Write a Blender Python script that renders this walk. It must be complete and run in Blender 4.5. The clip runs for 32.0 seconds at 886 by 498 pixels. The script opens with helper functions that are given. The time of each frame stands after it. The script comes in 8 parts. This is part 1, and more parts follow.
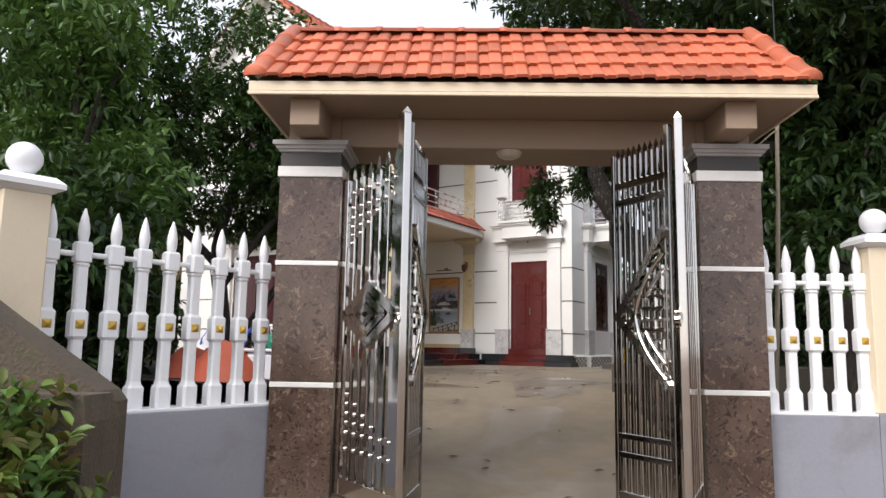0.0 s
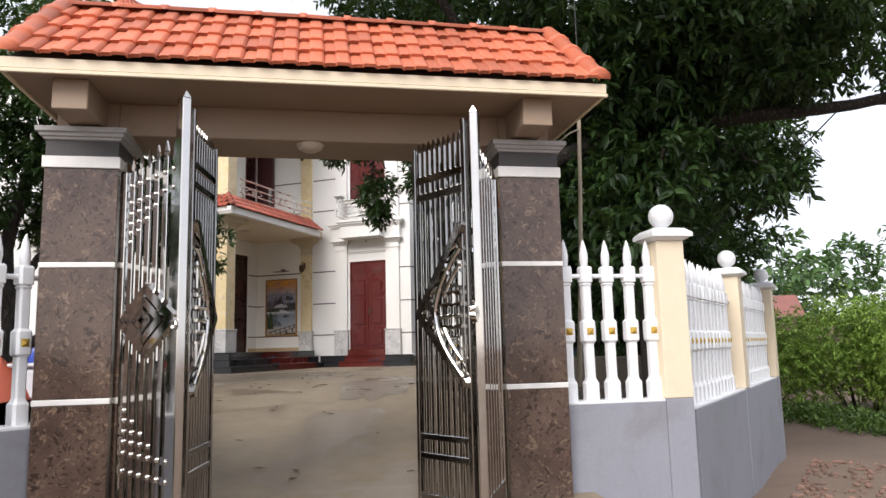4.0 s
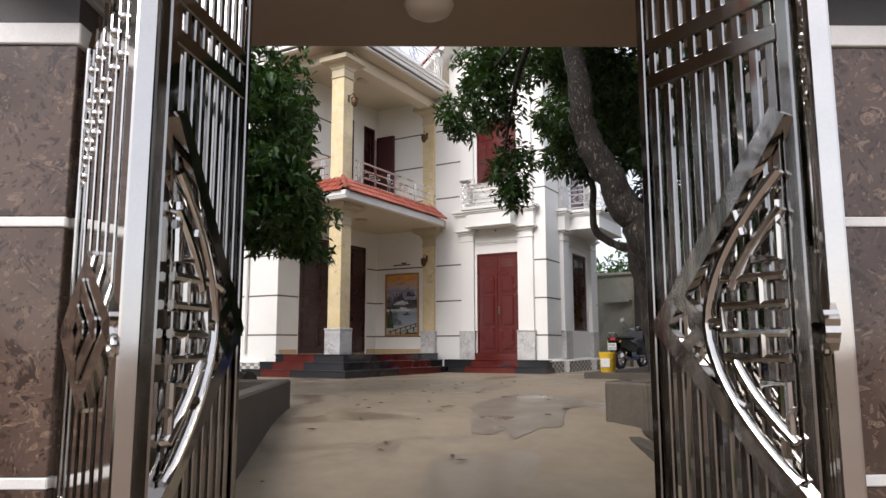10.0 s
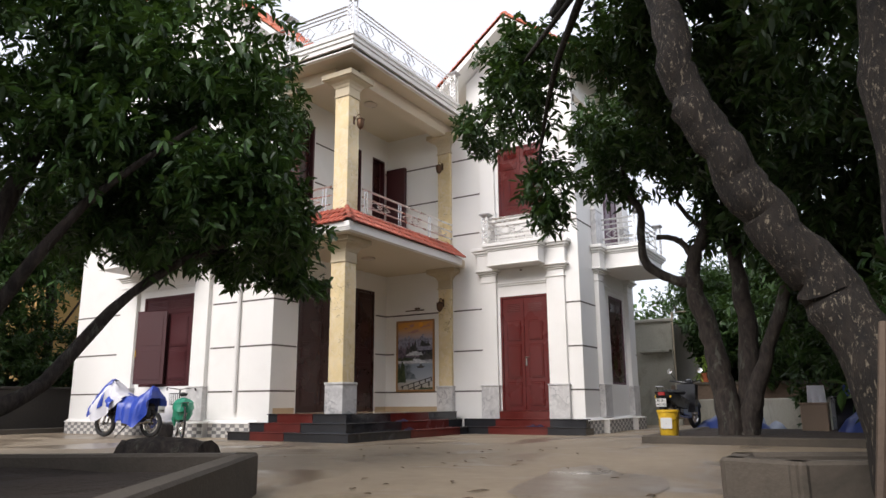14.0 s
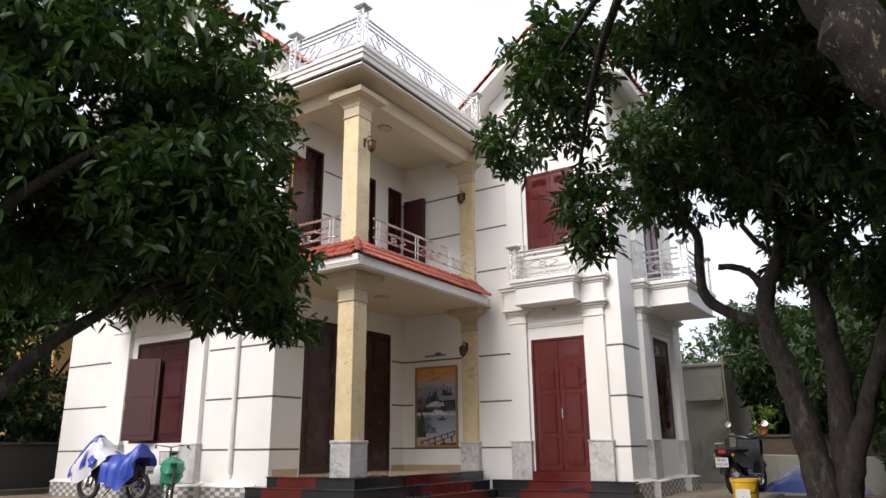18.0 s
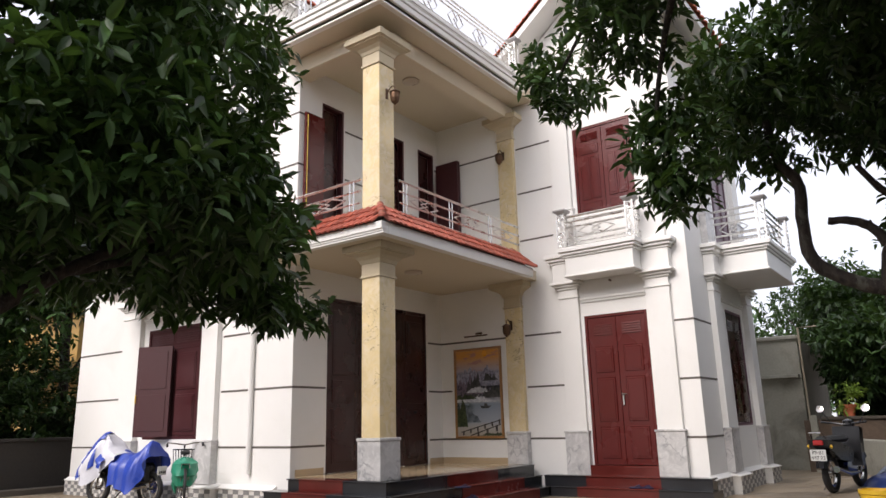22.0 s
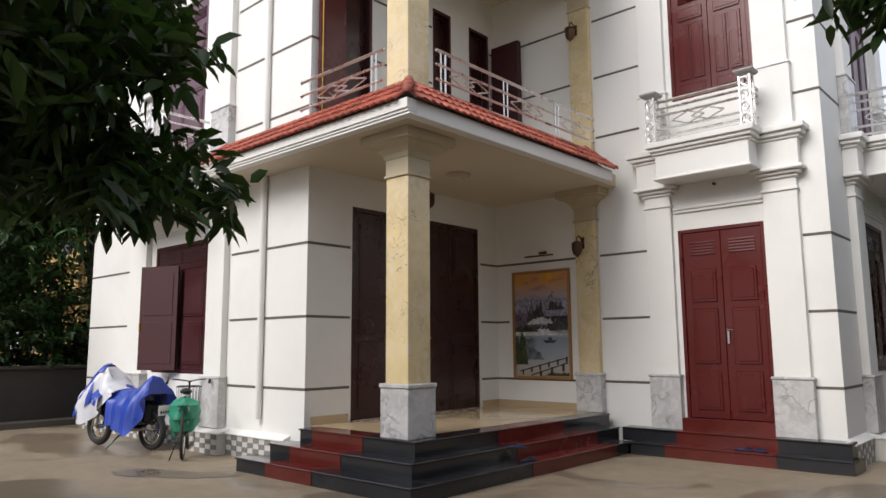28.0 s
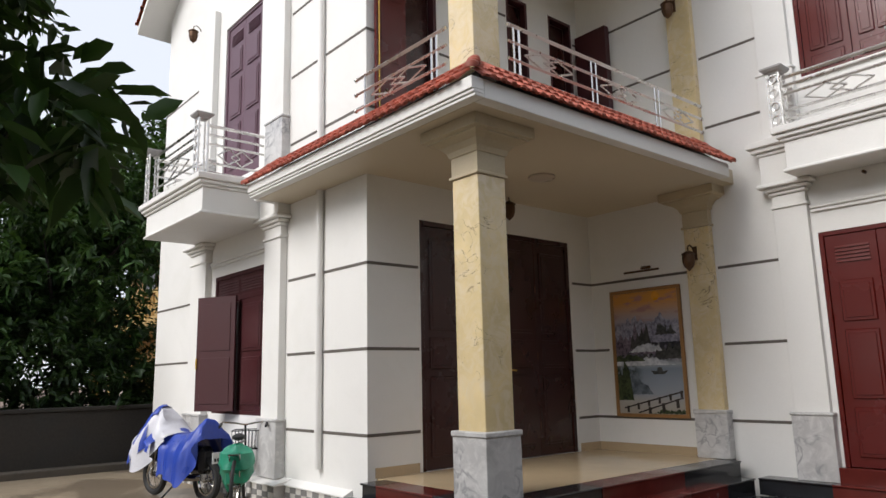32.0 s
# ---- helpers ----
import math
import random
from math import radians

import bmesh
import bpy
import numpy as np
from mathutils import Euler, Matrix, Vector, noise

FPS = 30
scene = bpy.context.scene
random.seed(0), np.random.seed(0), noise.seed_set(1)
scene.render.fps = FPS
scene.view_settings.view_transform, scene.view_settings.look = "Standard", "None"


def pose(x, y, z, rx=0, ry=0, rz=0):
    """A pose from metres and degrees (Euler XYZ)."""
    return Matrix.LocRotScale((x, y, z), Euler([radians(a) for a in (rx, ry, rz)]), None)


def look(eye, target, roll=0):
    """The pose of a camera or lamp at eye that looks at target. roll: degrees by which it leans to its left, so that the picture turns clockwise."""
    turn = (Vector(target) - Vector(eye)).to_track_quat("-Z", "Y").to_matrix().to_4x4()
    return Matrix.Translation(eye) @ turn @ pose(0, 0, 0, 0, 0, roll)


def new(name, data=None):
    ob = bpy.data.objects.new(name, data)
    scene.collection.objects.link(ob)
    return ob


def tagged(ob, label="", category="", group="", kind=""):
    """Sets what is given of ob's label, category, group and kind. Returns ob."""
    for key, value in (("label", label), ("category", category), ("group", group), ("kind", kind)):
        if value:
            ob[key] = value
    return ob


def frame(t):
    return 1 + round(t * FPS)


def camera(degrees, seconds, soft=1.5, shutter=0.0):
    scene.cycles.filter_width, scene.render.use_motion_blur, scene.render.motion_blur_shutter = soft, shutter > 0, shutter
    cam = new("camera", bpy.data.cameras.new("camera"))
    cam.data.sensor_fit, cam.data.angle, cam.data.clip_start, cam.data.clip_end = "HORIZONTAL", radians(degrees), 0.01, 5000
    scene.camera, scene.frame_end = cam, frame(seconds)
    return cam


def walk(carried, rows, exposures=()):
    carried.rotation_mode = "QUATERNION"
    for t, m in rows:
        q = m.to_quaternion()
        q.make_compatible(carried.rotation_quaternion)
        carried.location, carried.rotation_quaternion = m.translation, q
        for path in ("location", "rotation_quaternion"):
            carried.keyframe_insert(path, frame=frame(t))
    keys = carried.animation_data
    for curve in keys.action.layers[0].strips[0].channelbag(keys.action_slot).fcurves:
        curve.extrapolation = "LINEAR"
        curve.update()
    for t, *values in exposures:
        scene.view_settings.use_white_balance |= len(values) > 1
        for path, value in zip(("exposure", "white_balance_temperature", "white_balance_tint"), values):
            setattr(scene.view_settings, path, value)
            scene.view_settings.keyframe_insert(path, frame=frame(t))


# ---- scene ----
cam = camera(64.2, 32.0, soft=1.5)
PATH = [
    (0, (0.557, 0.019, 1.667), (-0.499, 1.695, 1.943), 1.0),
    (0.5, (0.585, 0.031, 1.666), (-0.383, 1.76, 1.941), 0.8),
    (1, (0.621, 0.051, 1.663), (-0.241, 1.837, 1.925), -0.1),
    (1.5, (0.677, 0.08, 1.662), (-0.109, 1.904, 1.895), 0.1),
    (2, (0.73, 0.117, 1.665), (0.044, 1.982, 1.892), 1.2),
    (2.5, (0.738, 0.183, 1.665), (0.146, 2.078, 1.908), 0.1),
    (3, (0.747, 0.262, 1.662), (0.107, 2.145, 1.876), 0.1),
    (3.5, (0.762, 0.327, 1.665), (0.129, 2.208, 1.911), -0.4),
    (4, (0.771, 0.372, 1.675), (0.093, 2.233, 1.95), -1.4),
    (4.5, (0.746, 0.475, 1.689), (-0.133, 2.242, 2.015), -0.2),
    (6.5, (0.323, 1.071, 1.741), (-0.672, 2.752, 2.168), 1.8),
    (7, (0.154, 1.272, 1.726), (-0.791, 2.969, 2.202), 0.1),
    (7.5, (0.03, 1.413, 1.76), (-0.9, 3.136, 2.171), -0.5),
    (8, (-0.064, 1.64, 1.773), (-1.048, 3.306, 2.28), -0.1),
    (8.5, (-0.157, 1.841, 1.79), (-1.178, 3.497, 2.252), 0.6),
    (9, (-0.304, 2.056, 1.812), (-1.252, 3.773, 2.203), -1.1),
    (9.5, (-0.46, 2.322, 1.816), (-1.467, 4.006, 2.204), -1.2),
    (10, (-0.488, 2.522, 1.831), (-1.479, 4.238, 2.105), -0.1),
    (10.5, (-0.641, 2.716, 1.84), (-1.555, 4.47, 2.14), -1.2),
    (11, (-0.742, 2.897, 1.85), (-1.722, 4.614, 2.158), -0.5),
    (11.5, (-0.881, 3.129, 1.834), (-1.919, 4.815, 2.111), -0.2),
    (12, (-1.011, 3.319, 1.867), (-1.973, 5.041, 2.192), -0.7),
    (12.5, (-1.151, 3.515, 1.836), (-2.127, 5.228, 2.175), -0.7),
    (13, (-1.322, 3.785, 1.813), (-2.388, 5.430, 2.208), -0.7),
    (13.5, (-1.523, 4.085, 1.825), (-2.532, 5.758, 2.250), -0.4),
    (15.5, (-1.926, 4.979, 1.932), (-2.954, 6.635, 2.377), -0.7),
    (16, (-2.046, 5.189, 1.978), (-3.13, 6.796, 2.469), -0.4),
    (16.5, (-2.183, 5.308, 2.04), (-3.245, 6.936, 2.51), -0.5),
    (17, (-2.24, 5.415, 2.062), (-3.232, 7.063, 2.608), -2.6),
    (17.5, (-2.368, 5.589, 2.052), (-3.364, 7.245, 2.569), -1.7),
    (18, (-2.487, 5.795, 2.098), (-3.54, 7.406, 2.642), -0.5),
    (18.5, (-2.69, 5.964, 2.172), (-3.742, 7.588, 2.676), -0.9),
    (19, (-2.732, 6.1, 2.212), (-3.709, 7.765, 2.735), -2.1),
    (19.5, (-2.87, 6.33, 2.273), (-3.924, 7.925, 2.862), -1.2),
    (20, (-2.905, 6.518, 2.29), (-4.032, 8.07, 2.856), -0.7),
    (20.5, (-3.057, 6.656, 2.335), (-4.159, 8.202, 2.963), -0.8),
    (21, (-3.165, 6.791, 2.355), (-4.241, 8.377, 2.925), -1.6),
    (21.5, (-3.247, 6.962, 2.368), (-4.379, 8.498, 2.966), -1.1),
    (22, (-3.436, 7.203, 2.404), (-4.586, 8.767, 2.885), -1.4),
    (22.5, (-3.535, 7.343, 2.44), (-4.588, 8.98, 2.901), -2.4),
    (23, (-3.653, 7.51, 2.446), (-4.758, 9.11, 2.914), -0.6),
    (23.5, (-3.742, 7.763, 2.476), (-4.895, 9.362, 2.812), -0.2),
    (24, (-3.858, 7.96, 2.521), (-4.914, 9.62, 2.882), -1.1),
    (24.5, (-3.997, 8.146, 2.529), (-5.108, 9.778, 2.849), 0.0),
    (25, (-4.084, 8.402, 2.573), (-5.24, 10.013, 2.834), 0.1),
    (25.5, (-4.243, 8.55, 2.614), (-5.376, 10.167, 2.935), -0.6),
    (27.5, (-4.63, 9.194, 2.635), (-5.903, 10.707, 2.933), -1.1),
    (28, (-4.761, 9.378, 2.628), (-6.091, 10.846, 2.903), -0.4),
    (28.5, (-4.839, 9.568, 2.64), (-6.248, 10.97, 2.863), -0.8),
    (29, (-4.99, 9.7, 2.691), (-6.389, 11.105, 2.952), -1.1),
    (29.5, (-5.162, 9.827, 2.655), (-6.598, 11.201, 2.877), -1.7),
    (30, (-5.255, 10.023, 2.665), (-6.75, 11.328, 2.917), -0.2),
    (30.5, (-5.363, 10.171, 2.664), (-6.885, 11.458, 2.826), -0.6),
    (31, (-5.496, 10.264, 2.671), (-6.951, 11.617, 2.896), -1.3),
    (31.5, (-5.608, 10.357, 2.682), (-7.046, 11.728, 2.913), -2.6),
    (32, (-5.674, 10.504, 2.71), (-7.17, 11.782, 3.066), -1.3),
]
walk(cam, [(t, look(eye, target, roll)) for t, eye, target, roll in PATH], exposures=[(0, 1.02, 6500, 14), (4, 1.10, 6500, 14), (10, 1.05, 6450, 15), (16, 0.98, 6500, 15), (24, 1.0, 6600, 17), (28, 0.81, 6450, 13), (32, 0.78, 6400, 12)])

# ---- sky and sun: a bright overcast day ----
SUN_UP, SUN_TURN = 40.0, 188.0
world = bpy.data.worlds.new("overcast_sky")
scene.world = world
world.use_nodes = True
wn = world.node_tree
wn.nodes.clear()
sky = wn.nodes.new("ShaderNodeTexSky")
sky.sky_type, sky.sun_disc = "NISHITA", False
sky.sun_elevation, sky.sun_rotation = radians(SUN_UP), radians(SUN_TURN)
sky.air_density, sky.dust_density, sky.ozone_density = 1.0, 1.5, 1.0
haze = wn.nodes.new("ShaderNodeMix")
haze.data_type = "RGBA"
haze.inputs[0].default_value = 0.86
haze.inputs[7].default_value = (3.6, 3.74, 3.98, 1)
cloud = wn.nodes.new("ShaderNodeTexNoise")
cloud.inputs["Scale"].default_value, cloud.inputs["Detail"].default_value = 2.2, 5.0
cloud_ramp = wn.nodes.new("ShaderNodeMapRange")
cloud_ramp.inputs["To Min"].default_value, cloud_ramp.inputs["To Max"].default_value = 0.92, 1.1
sky_mul = wn.nodes.new("ShaderNodeVectorMath")
sky_mul.operation = "SCALE"
sky_back = wn.nodes.new("ShaderNodeBackground")
sky_back.inputs["Strength"].default_value = 0.15
sky_out = wn.nodes.new("ShaderNodeOutputWorld")
wn.links.new(sky.outputs[0], haze.inputs[6])
wn.links.new(cloud.outputs[0], cloud_ramp.inputs[0])
wn.links.new(haze.outputs[2], sky_mul.inputs[0])
wn.links.new(cloud_ramp.outputs[0], sky_mul.inputs["Scale"])
wn.links.new(sky_mul.outputs[0], sky_back.inputs["Color"])
wn.links.new(sky_back.outputs[0], sky_out.inputs[0])
sun = new("sun", bpy.data.lights.new("sun", "SUN"))
sun.data.energy, sun.data.angle, sun.data.color = 1.75, radians(36), (1.0, 0.97, 0.92)
sun_dir = Vector((math.sin(radians(SUN_TURN)) * math.cos(radians(SUN_UP)), math.cos(radians(SUN_TURN)) * math.cos(radians(SUN_UP)), math.sin(radians(SUN_UP))))
sun.matrix_world = look(sun_dir * 60, (0, 0, 0))

# ---- materials ----
def material(name):
    m = bpy.data.materials.new(name)
    m.use_nodes = True
    nt = m.node_tree
    return m, nt, nt.nodes["Principled BSDF"]


def coords(nt, scale=(1, 1, 1), kind="Object"):
    c = nt.nodes.new("ShaderNodeTexCoord")
    mp = nt.nodes.new("ShaderNodeMapping")
    mp.inputs["Scale"].default_value = scale
    nt.links.new(c.outputs[kind], mp.inputs[0])
    return mp.outputs[0]


def noise_node(nt, vec, scale, detail=4.0, rough=0.55, distort=0.0):
    n = nt.nodes.new("ShaderNodeTexNoise")
    n.inputs["Scale"].default_value, n.inputs["Detail"].default_value = scale, detail
    n.inputs["Roughness"].default_value, n.inputs["Distortion"].default_value = rough, distort
    nt.links.new(vec, n.inputs["Vector"])
    return n.outputs[0]


def ramp(nt, fac, *stops):
    r = nt.nodes.new("ShaderNodeValToRGB")
    while len(r.color_ramp.elements) < len(stops):
        r.color_ramp.elements.new(0.5)
    for e, (p, c) in zip(r.color_ramp.elements, stops):
        e.position = p
        e.color = (*c, 1) if len(c) == 3 else c
    nt.links.new(fac, r.inputs[0])
    return r.outputs[0]


def mix(nt, fac, a, b, blend="MIX"):
    n = nt.nodes.new("ShaderNodeMix")
    n.data_type, n.blend_type = "RGBA", blend
    for sock, v in ((n.inputs[0], fac), (n.inputs[6], a), (n.inputs[7], b)):
        if isinstance(v, (int, float)):
            sock.default_value = v
        elif isinstance(v, tuple):
            sock.default_value = (*v, 1)
        else:
            nt.links.new(v, sock)
    return n.outputs[2]


def bump(nt, bsdf, height, strength=0.3, dist=0.01):
    b = nt.nodes.new("ShaderNodeBump")
    b.inputs["Strength"].default_value, b.inputs["Distance"].default_value = strength, dist
    nt.links.new(height, b.inputs["Height"])
    nt.links.new(b.outputs[0], bsdf.inputs["Normal"])


def shade(c, k):
    return tuple(min(1.0, v * k) for v in c)


def surface(name, base, rough=0.6, metal=0.0, big=0.8, fine=30.0, spread=0.18, stain=None, stain_amount=0.35, bump_strength=0.15, bump_dist=0.004, rough_var=0.1, world_space=False, piece=0.0):
    """A plain material with broad and fine variation, optional stains and relief."""
    m, nt, bs = material(name)
    vec = coords(nt)
    n1 = noise_node(nt, vec, big, 5.0)
    n2 = noise_node(nt, vec, fine, 3.0)
    col = ramp(nt, n1, (0.3, shade(base, 1 - spread)), (0.7, shade(base, 1 + spread)))
    col = mix(nt, 0.35, col, ramp(nt, n2, (0.3, shade(base, 1 - spread)), (0.7, shade(base, 1 + spread))))
    if stain:
        n3 = noise_node(nt, vec, big * 1.7, 6.0, 0.65, 0.6)
        col = mix(nt, ramp(nt, n3, (0.52, (0, 0, 0)), (0.72, (stain_amount,) * 3)), col, stain)
    if piece:
        oi = nt.nodes.new("ShaderNodeObjectInfo")
        geo = nt.nodes.new("ShaderNodeNewGeometry")
        ad = nt.nodes.new("ShaderNodeMath")
        ad.operation = "ADD"
        nt.links.new(oi.outputs["Random"], ad.inputs[0])
        nt.links.new(geo.outputs["Random Per Island"], ad.inputs[1])
        hf = nt.nodes.new("ShaderNodeMath")
        hf.operation = "FRACT"
        nt.links.new(ad.outputs[0], hf.inputs[0])
        col = mix(nt, 1.0, col, ramp(nt, hf.outputs[0], (0.0, (1 - piece,) * 3), (1.0, (1 + piece,) * 3)), "MULTIPLY")
    nt.links.new(col, bs.inputs["Base Color"])
    bs.inputs["Metallic"].default_value = metal
    nt.links.new(ramp(nt, n1, (0.3, (max(0.02, rough - rough_var),) * 3), (0.7, (min(1, rough + rough_var),) * 3)), bs.inputs["Roughness"])
    if bump_strength:
        bump(nt, bs, n2, bump_strength, bump_dist)
    return m


def marble(name, base, vein, vein_scale=3.0, width=0.06, rough=0.25, mottled=None, vein_mix=0.9):
    """Polished stone with thin wandering veins."""
    m, nt, bs = material(name)
    vec = coords(nt)
    n1 = noise_node(nt, vec, 2.5, 6.0)
    col = ramp(nt, n1, (0.3, shade(base, 0.85)), (0.7, shade(base, 1.12)))
    if mottled:
        col = mix(nt, ramp(nt, noise_node(nt, vec, 6.0, 6.0, 0.7, 1.0), (0.45, (0, 0, 0)), (0.65, (0.8,) * 3)), col, mottled)
    nv = noise_node(nt, vec, vein_scale, 4.0, 0.55, 1.2)
    d = nt.nodes.new("ShaderNodeMath")
    d.operation = "SUBTRACT"
    d.inputs[1].default_value = 0.5
    nt.links.new(nv, d.inputs[0])
    a = nt.nodes.new("ShaderNodeMath")
    a.operation = "ABSOLUTE"
    nt.links.new(d.outputs[0], a.inputs[0])
    fac = ramp(nt, a.outputs[0], (0.0, (vein_mix,) * 3), (width, (0, 0, 0)))
    gate_n = ramp(nt, noise_node(nt, vec, 1.6, 2.0), (0.47, (0, 0, 0)), (0.56, (1, 1, 1)))
    fac = mix(nt, 1.0, fac, gate_n, "MULTIPLY")
    col = mix(nt, fac, col, vein)
    nt.links.new(col, bs.inputs["Base Color"])
    bs.inputs["Roughness"].default_value = rough
    bump(nt, bs, noise_node(nt, vec, 60.0, 2.0), 0.04, 0.002)
    return m


def pillar_stone_material():
    """Brown polished stone crowded with pale curved fossil flecks."""
    m, nt, bs = material("brown_fossil_stone")
    vec = coords(nt)
    base = ramp(nt, noise_node(nt, vec, 3.0, 5.0), (0.3, (0.070, 0.046, 0.036)), (0.7, (0.125, 0.085, 0.066)))
    nw = nt.nodes.new("ShaderNodeTexNoise")
    nw.inputs["Scale"].default_value, nw.inputs["Detail"].default_value, nw.inputs["Distortion"].default_value = 8.0, 3.0, 1.0
    nt.links.new(vec, nw.inputs["Vector"])
    col = base
    for k, (scale, amount, thresh, tint, strength) in enumerate(((11.0, 0.34, 0.74, (0.27, 0.19, 0.135), 0.7), (24.0, 0.24, 0.56, (0.24, 0.165, 0.115), 0.7), (52.0, 0.14, 0.55, (0.20, 0.135, 0.095), 0.55))):
        scl = nt.nodes.new("ShaderNodeVectorMath")
        scl.operation = "SCALE"
        scl.inputs["Scale"].default_value = amount
        nt.links.new(nw.outputs["Color"], scl.inputs[0])
        warp = nt.nodes.new("ShaderNodeVectorMath")
        warp.operation = "ADD"
        nt.links.new(vec, warp.inputs[0])
        nt.links.new(scl.outputs[0], warp.inputs[1])
        v = nt.nodes.new("ShaderNodeTexVoronoi")
        v.inputs["Scale"].default_value = scale
        nt.links.new(warp.outputs[0], v.inputs["Vector"])
        sep = nt.nodes.new("ShaderNodeSeparateColor")
        nt.links.new(v.outputs["Color"], sep.inputs[0])
        pick = ramp(nt, sep.outputs[0], (thresh, (0, 0, 0)), (thresh + 0.03, (1, 1, 1)))
        ring = ramp(nt, v.outputs["Distance"], (0.05, (0.15,) * 3), (0.14, (strength,) * 3), (0.22, (0.1,) * 3), (0.30, (strength,) * 3), (0.36, (0, 0, 0)))
        col = mix(nt, mix(nt, 1.0, ring, pick, "MULTIPLY"), col, tint)
        dark = mix(nt, 1.0, ramp(nt, v.outputs["Distance"], (0.30, (0.8,) * 3), (0.40, (0, 0, 0))), ramp(nt, sep.outputs[1], (0.70, (0, 0, 0)), (0.73, (1, 1, 1))), "MULTIPLY")
        col = mix(nt, dark, col, (0.035, 0.024, 0.020))
    nt.links.new(col, bs.inputs["Base Color"])
    bs.inputs["Roughness"].default_value = 0.13
    return m


def picture_material():
    """A printed landscape: orange sky, mauve hills with dark trees, pale water, dark near bank."""
    m, nt, bs = material("landscape_print")
    c = nt.nodes.new("ShaderNodeTexCoord")
    sep = nt.nodes.new("ShaderNodeSeparateXYZ")
    nt.links.new(c.outputs["Generated"], sep.inputs[0])
    z, x = sep.outputs[2], sep.outputs[0]
    col = ramp(nt, z, (0.0, (0.40, 0.36, 0.30)), (0.10, (0.42, 0.40, 0.37)), (0.16, (0.34, 0.37, 0.42)), (0.36, (0.24, 0.29, 0.35)), (0.42, (0.44, 0.46, 0.48)), (0.72, (0.36, 0.37, 0.46)), (0.82, (0.46, 0.33, 0.27)), (0.92, (0.62, 0.30, 0.08)))
    vec = coords(nt, (2.0, 1, 3.0), "Generated")
    cloud_f = ramp(nt, noise_node(nt, coords(nt, (1.6, 1, 7.0), "Generated"), 2.4, 6.0), (0.5, (0, 0, 0)), (0.62, (0.8,) * 3))
    up = ramp(nt, z, (0.70, (0, 0, 0)), (0.80, (1, 1, 1)), (0.96, (1, 1, 1)), (1.0, (0, 0, 0)))
    col = mix(nt, mix(nt, 1.0, cloud_f, up, "MULTIPLY"), col, (0.36, 0.20, 0.20))
    band = ramp(nt, z, (0.40, (0, 0, 0)), (0.46, (1, 1, 1)), (0.62, (1, 1, 1)), (0.76, (0, 0, 0)))
    for scale, lo, tint in ((1.5, 0.40, (0.17, 0.155, 0.20)), (3.2, 0.45, (0.055, 0.055, 0.065)), (7.0, 0.50, (0.030, 0.040, 0.030))):
        f = mix(nt, 1.0, ramp(nt, noise_node(nt, vec, scale, 7.0, 0.62, 0.4), (lo, (0, 0, 0)), (lo + 0.05, (0.95,) * 3)), band, "MULTIPLY")
        col = mix(nt, f, col, tint)
    falls = mix(nt, 1.0, ramp(nt, noise_node(nt, coords(nt, (9.0, 1, 1.5), "Generated"), 1.4, 4.0), (0.60, (0, 0, 0)), (0.66, (0.8,) * 3)), band, "MULTIPLY")
    col = mix(nt, falls, col, (0.6, 0.6, 0.62))
    shore = ramp(nt, noise_node(nt, vec, 4.0, 6.0, 0.6), (0.42, (0, 0, 0)), (0.50, (0.95,) * 3))
    low = ramp(nt, z, (0.14, (0, 0, 0)), (0.20, (0.6,) * 3), (0.34, (1, 1, 1)), (0.46, (0, 0, 0)))
    side = ramp(nt, x, (0.0, (1, 1, 1)), (0.28, (0.75,) * 3), (0.42, (0, 0, 0)))
    col = mix(nt, mix(nt, 1.0, mix(nt, 1.0, shore, low, "MULTIPLY"), side, "MULTIPLY"), col, (0.030, 0.042, 0.022))
    nt.links.new(col, bs.inputs["Base Color"])
    bs.inputs["Roughness"].default_value = 0.25
    return m


def leaf_material(name, lo, hi):
    m, nt, bs = material(name)
    geo = nt.nodes.new("ShaderNodeNewGeometry")
    col = ramp(nt, geo.outputs["Random Per Island"], (0.0, lo), (0.75, hi), (1.0, shade(hi, 1.5)))
    nt.links.new(col, bs.inputs["Base Color"])
    bs.inputs["Roughness"].default_value = 0.42
    bs.inputs["Specular IOR Level"].default_value = 0.35
    tr = nt.nodes.new("ShaderNodeBsdfTranslucent")
    nt.links.new(mix(nt, 0.5, col, (0.12, 0.22, 0.02)), tr.inputs[0])
    ms = nt.nodes.new("ShaderNodeMixShader")
    ms.inputs[0].default_value = 0.2
    nt.links.new(bs.outputs[0], ms.inputs[1])
    nt.links.new(tr.outputs[0], ms.inputs[2])
    nt.links.new(ms.outputs[0], nt.nodes["Material Output"].inputs[0])
    return m


def bark_material(name, lo, hi, lichen, fleck=7.0):
    m, nt, bs = material(name)
    vec = coords(nt, (1, 1, 0.35))
    n = noise_node(nt, vec, 16.0, 6.0, 0.65, 0.6)
    col = ramp(nt, n, (0.35, lo), (0.68, hi))
    col = mix(nt, ramp(nt, noise_node(nt, vec, fleck, 8.0, 0.75, 0.3), (0.56, (0, 0, 0)), (0.62, (0.8,) * 3)), col, lichen)
    nt.links.new(col, bs.inputs["Base Color"])
    bs.inputs["Roughness"].default_value = 0.9
    bump(nt, bs, n, 0.9, 0.03)
    return m


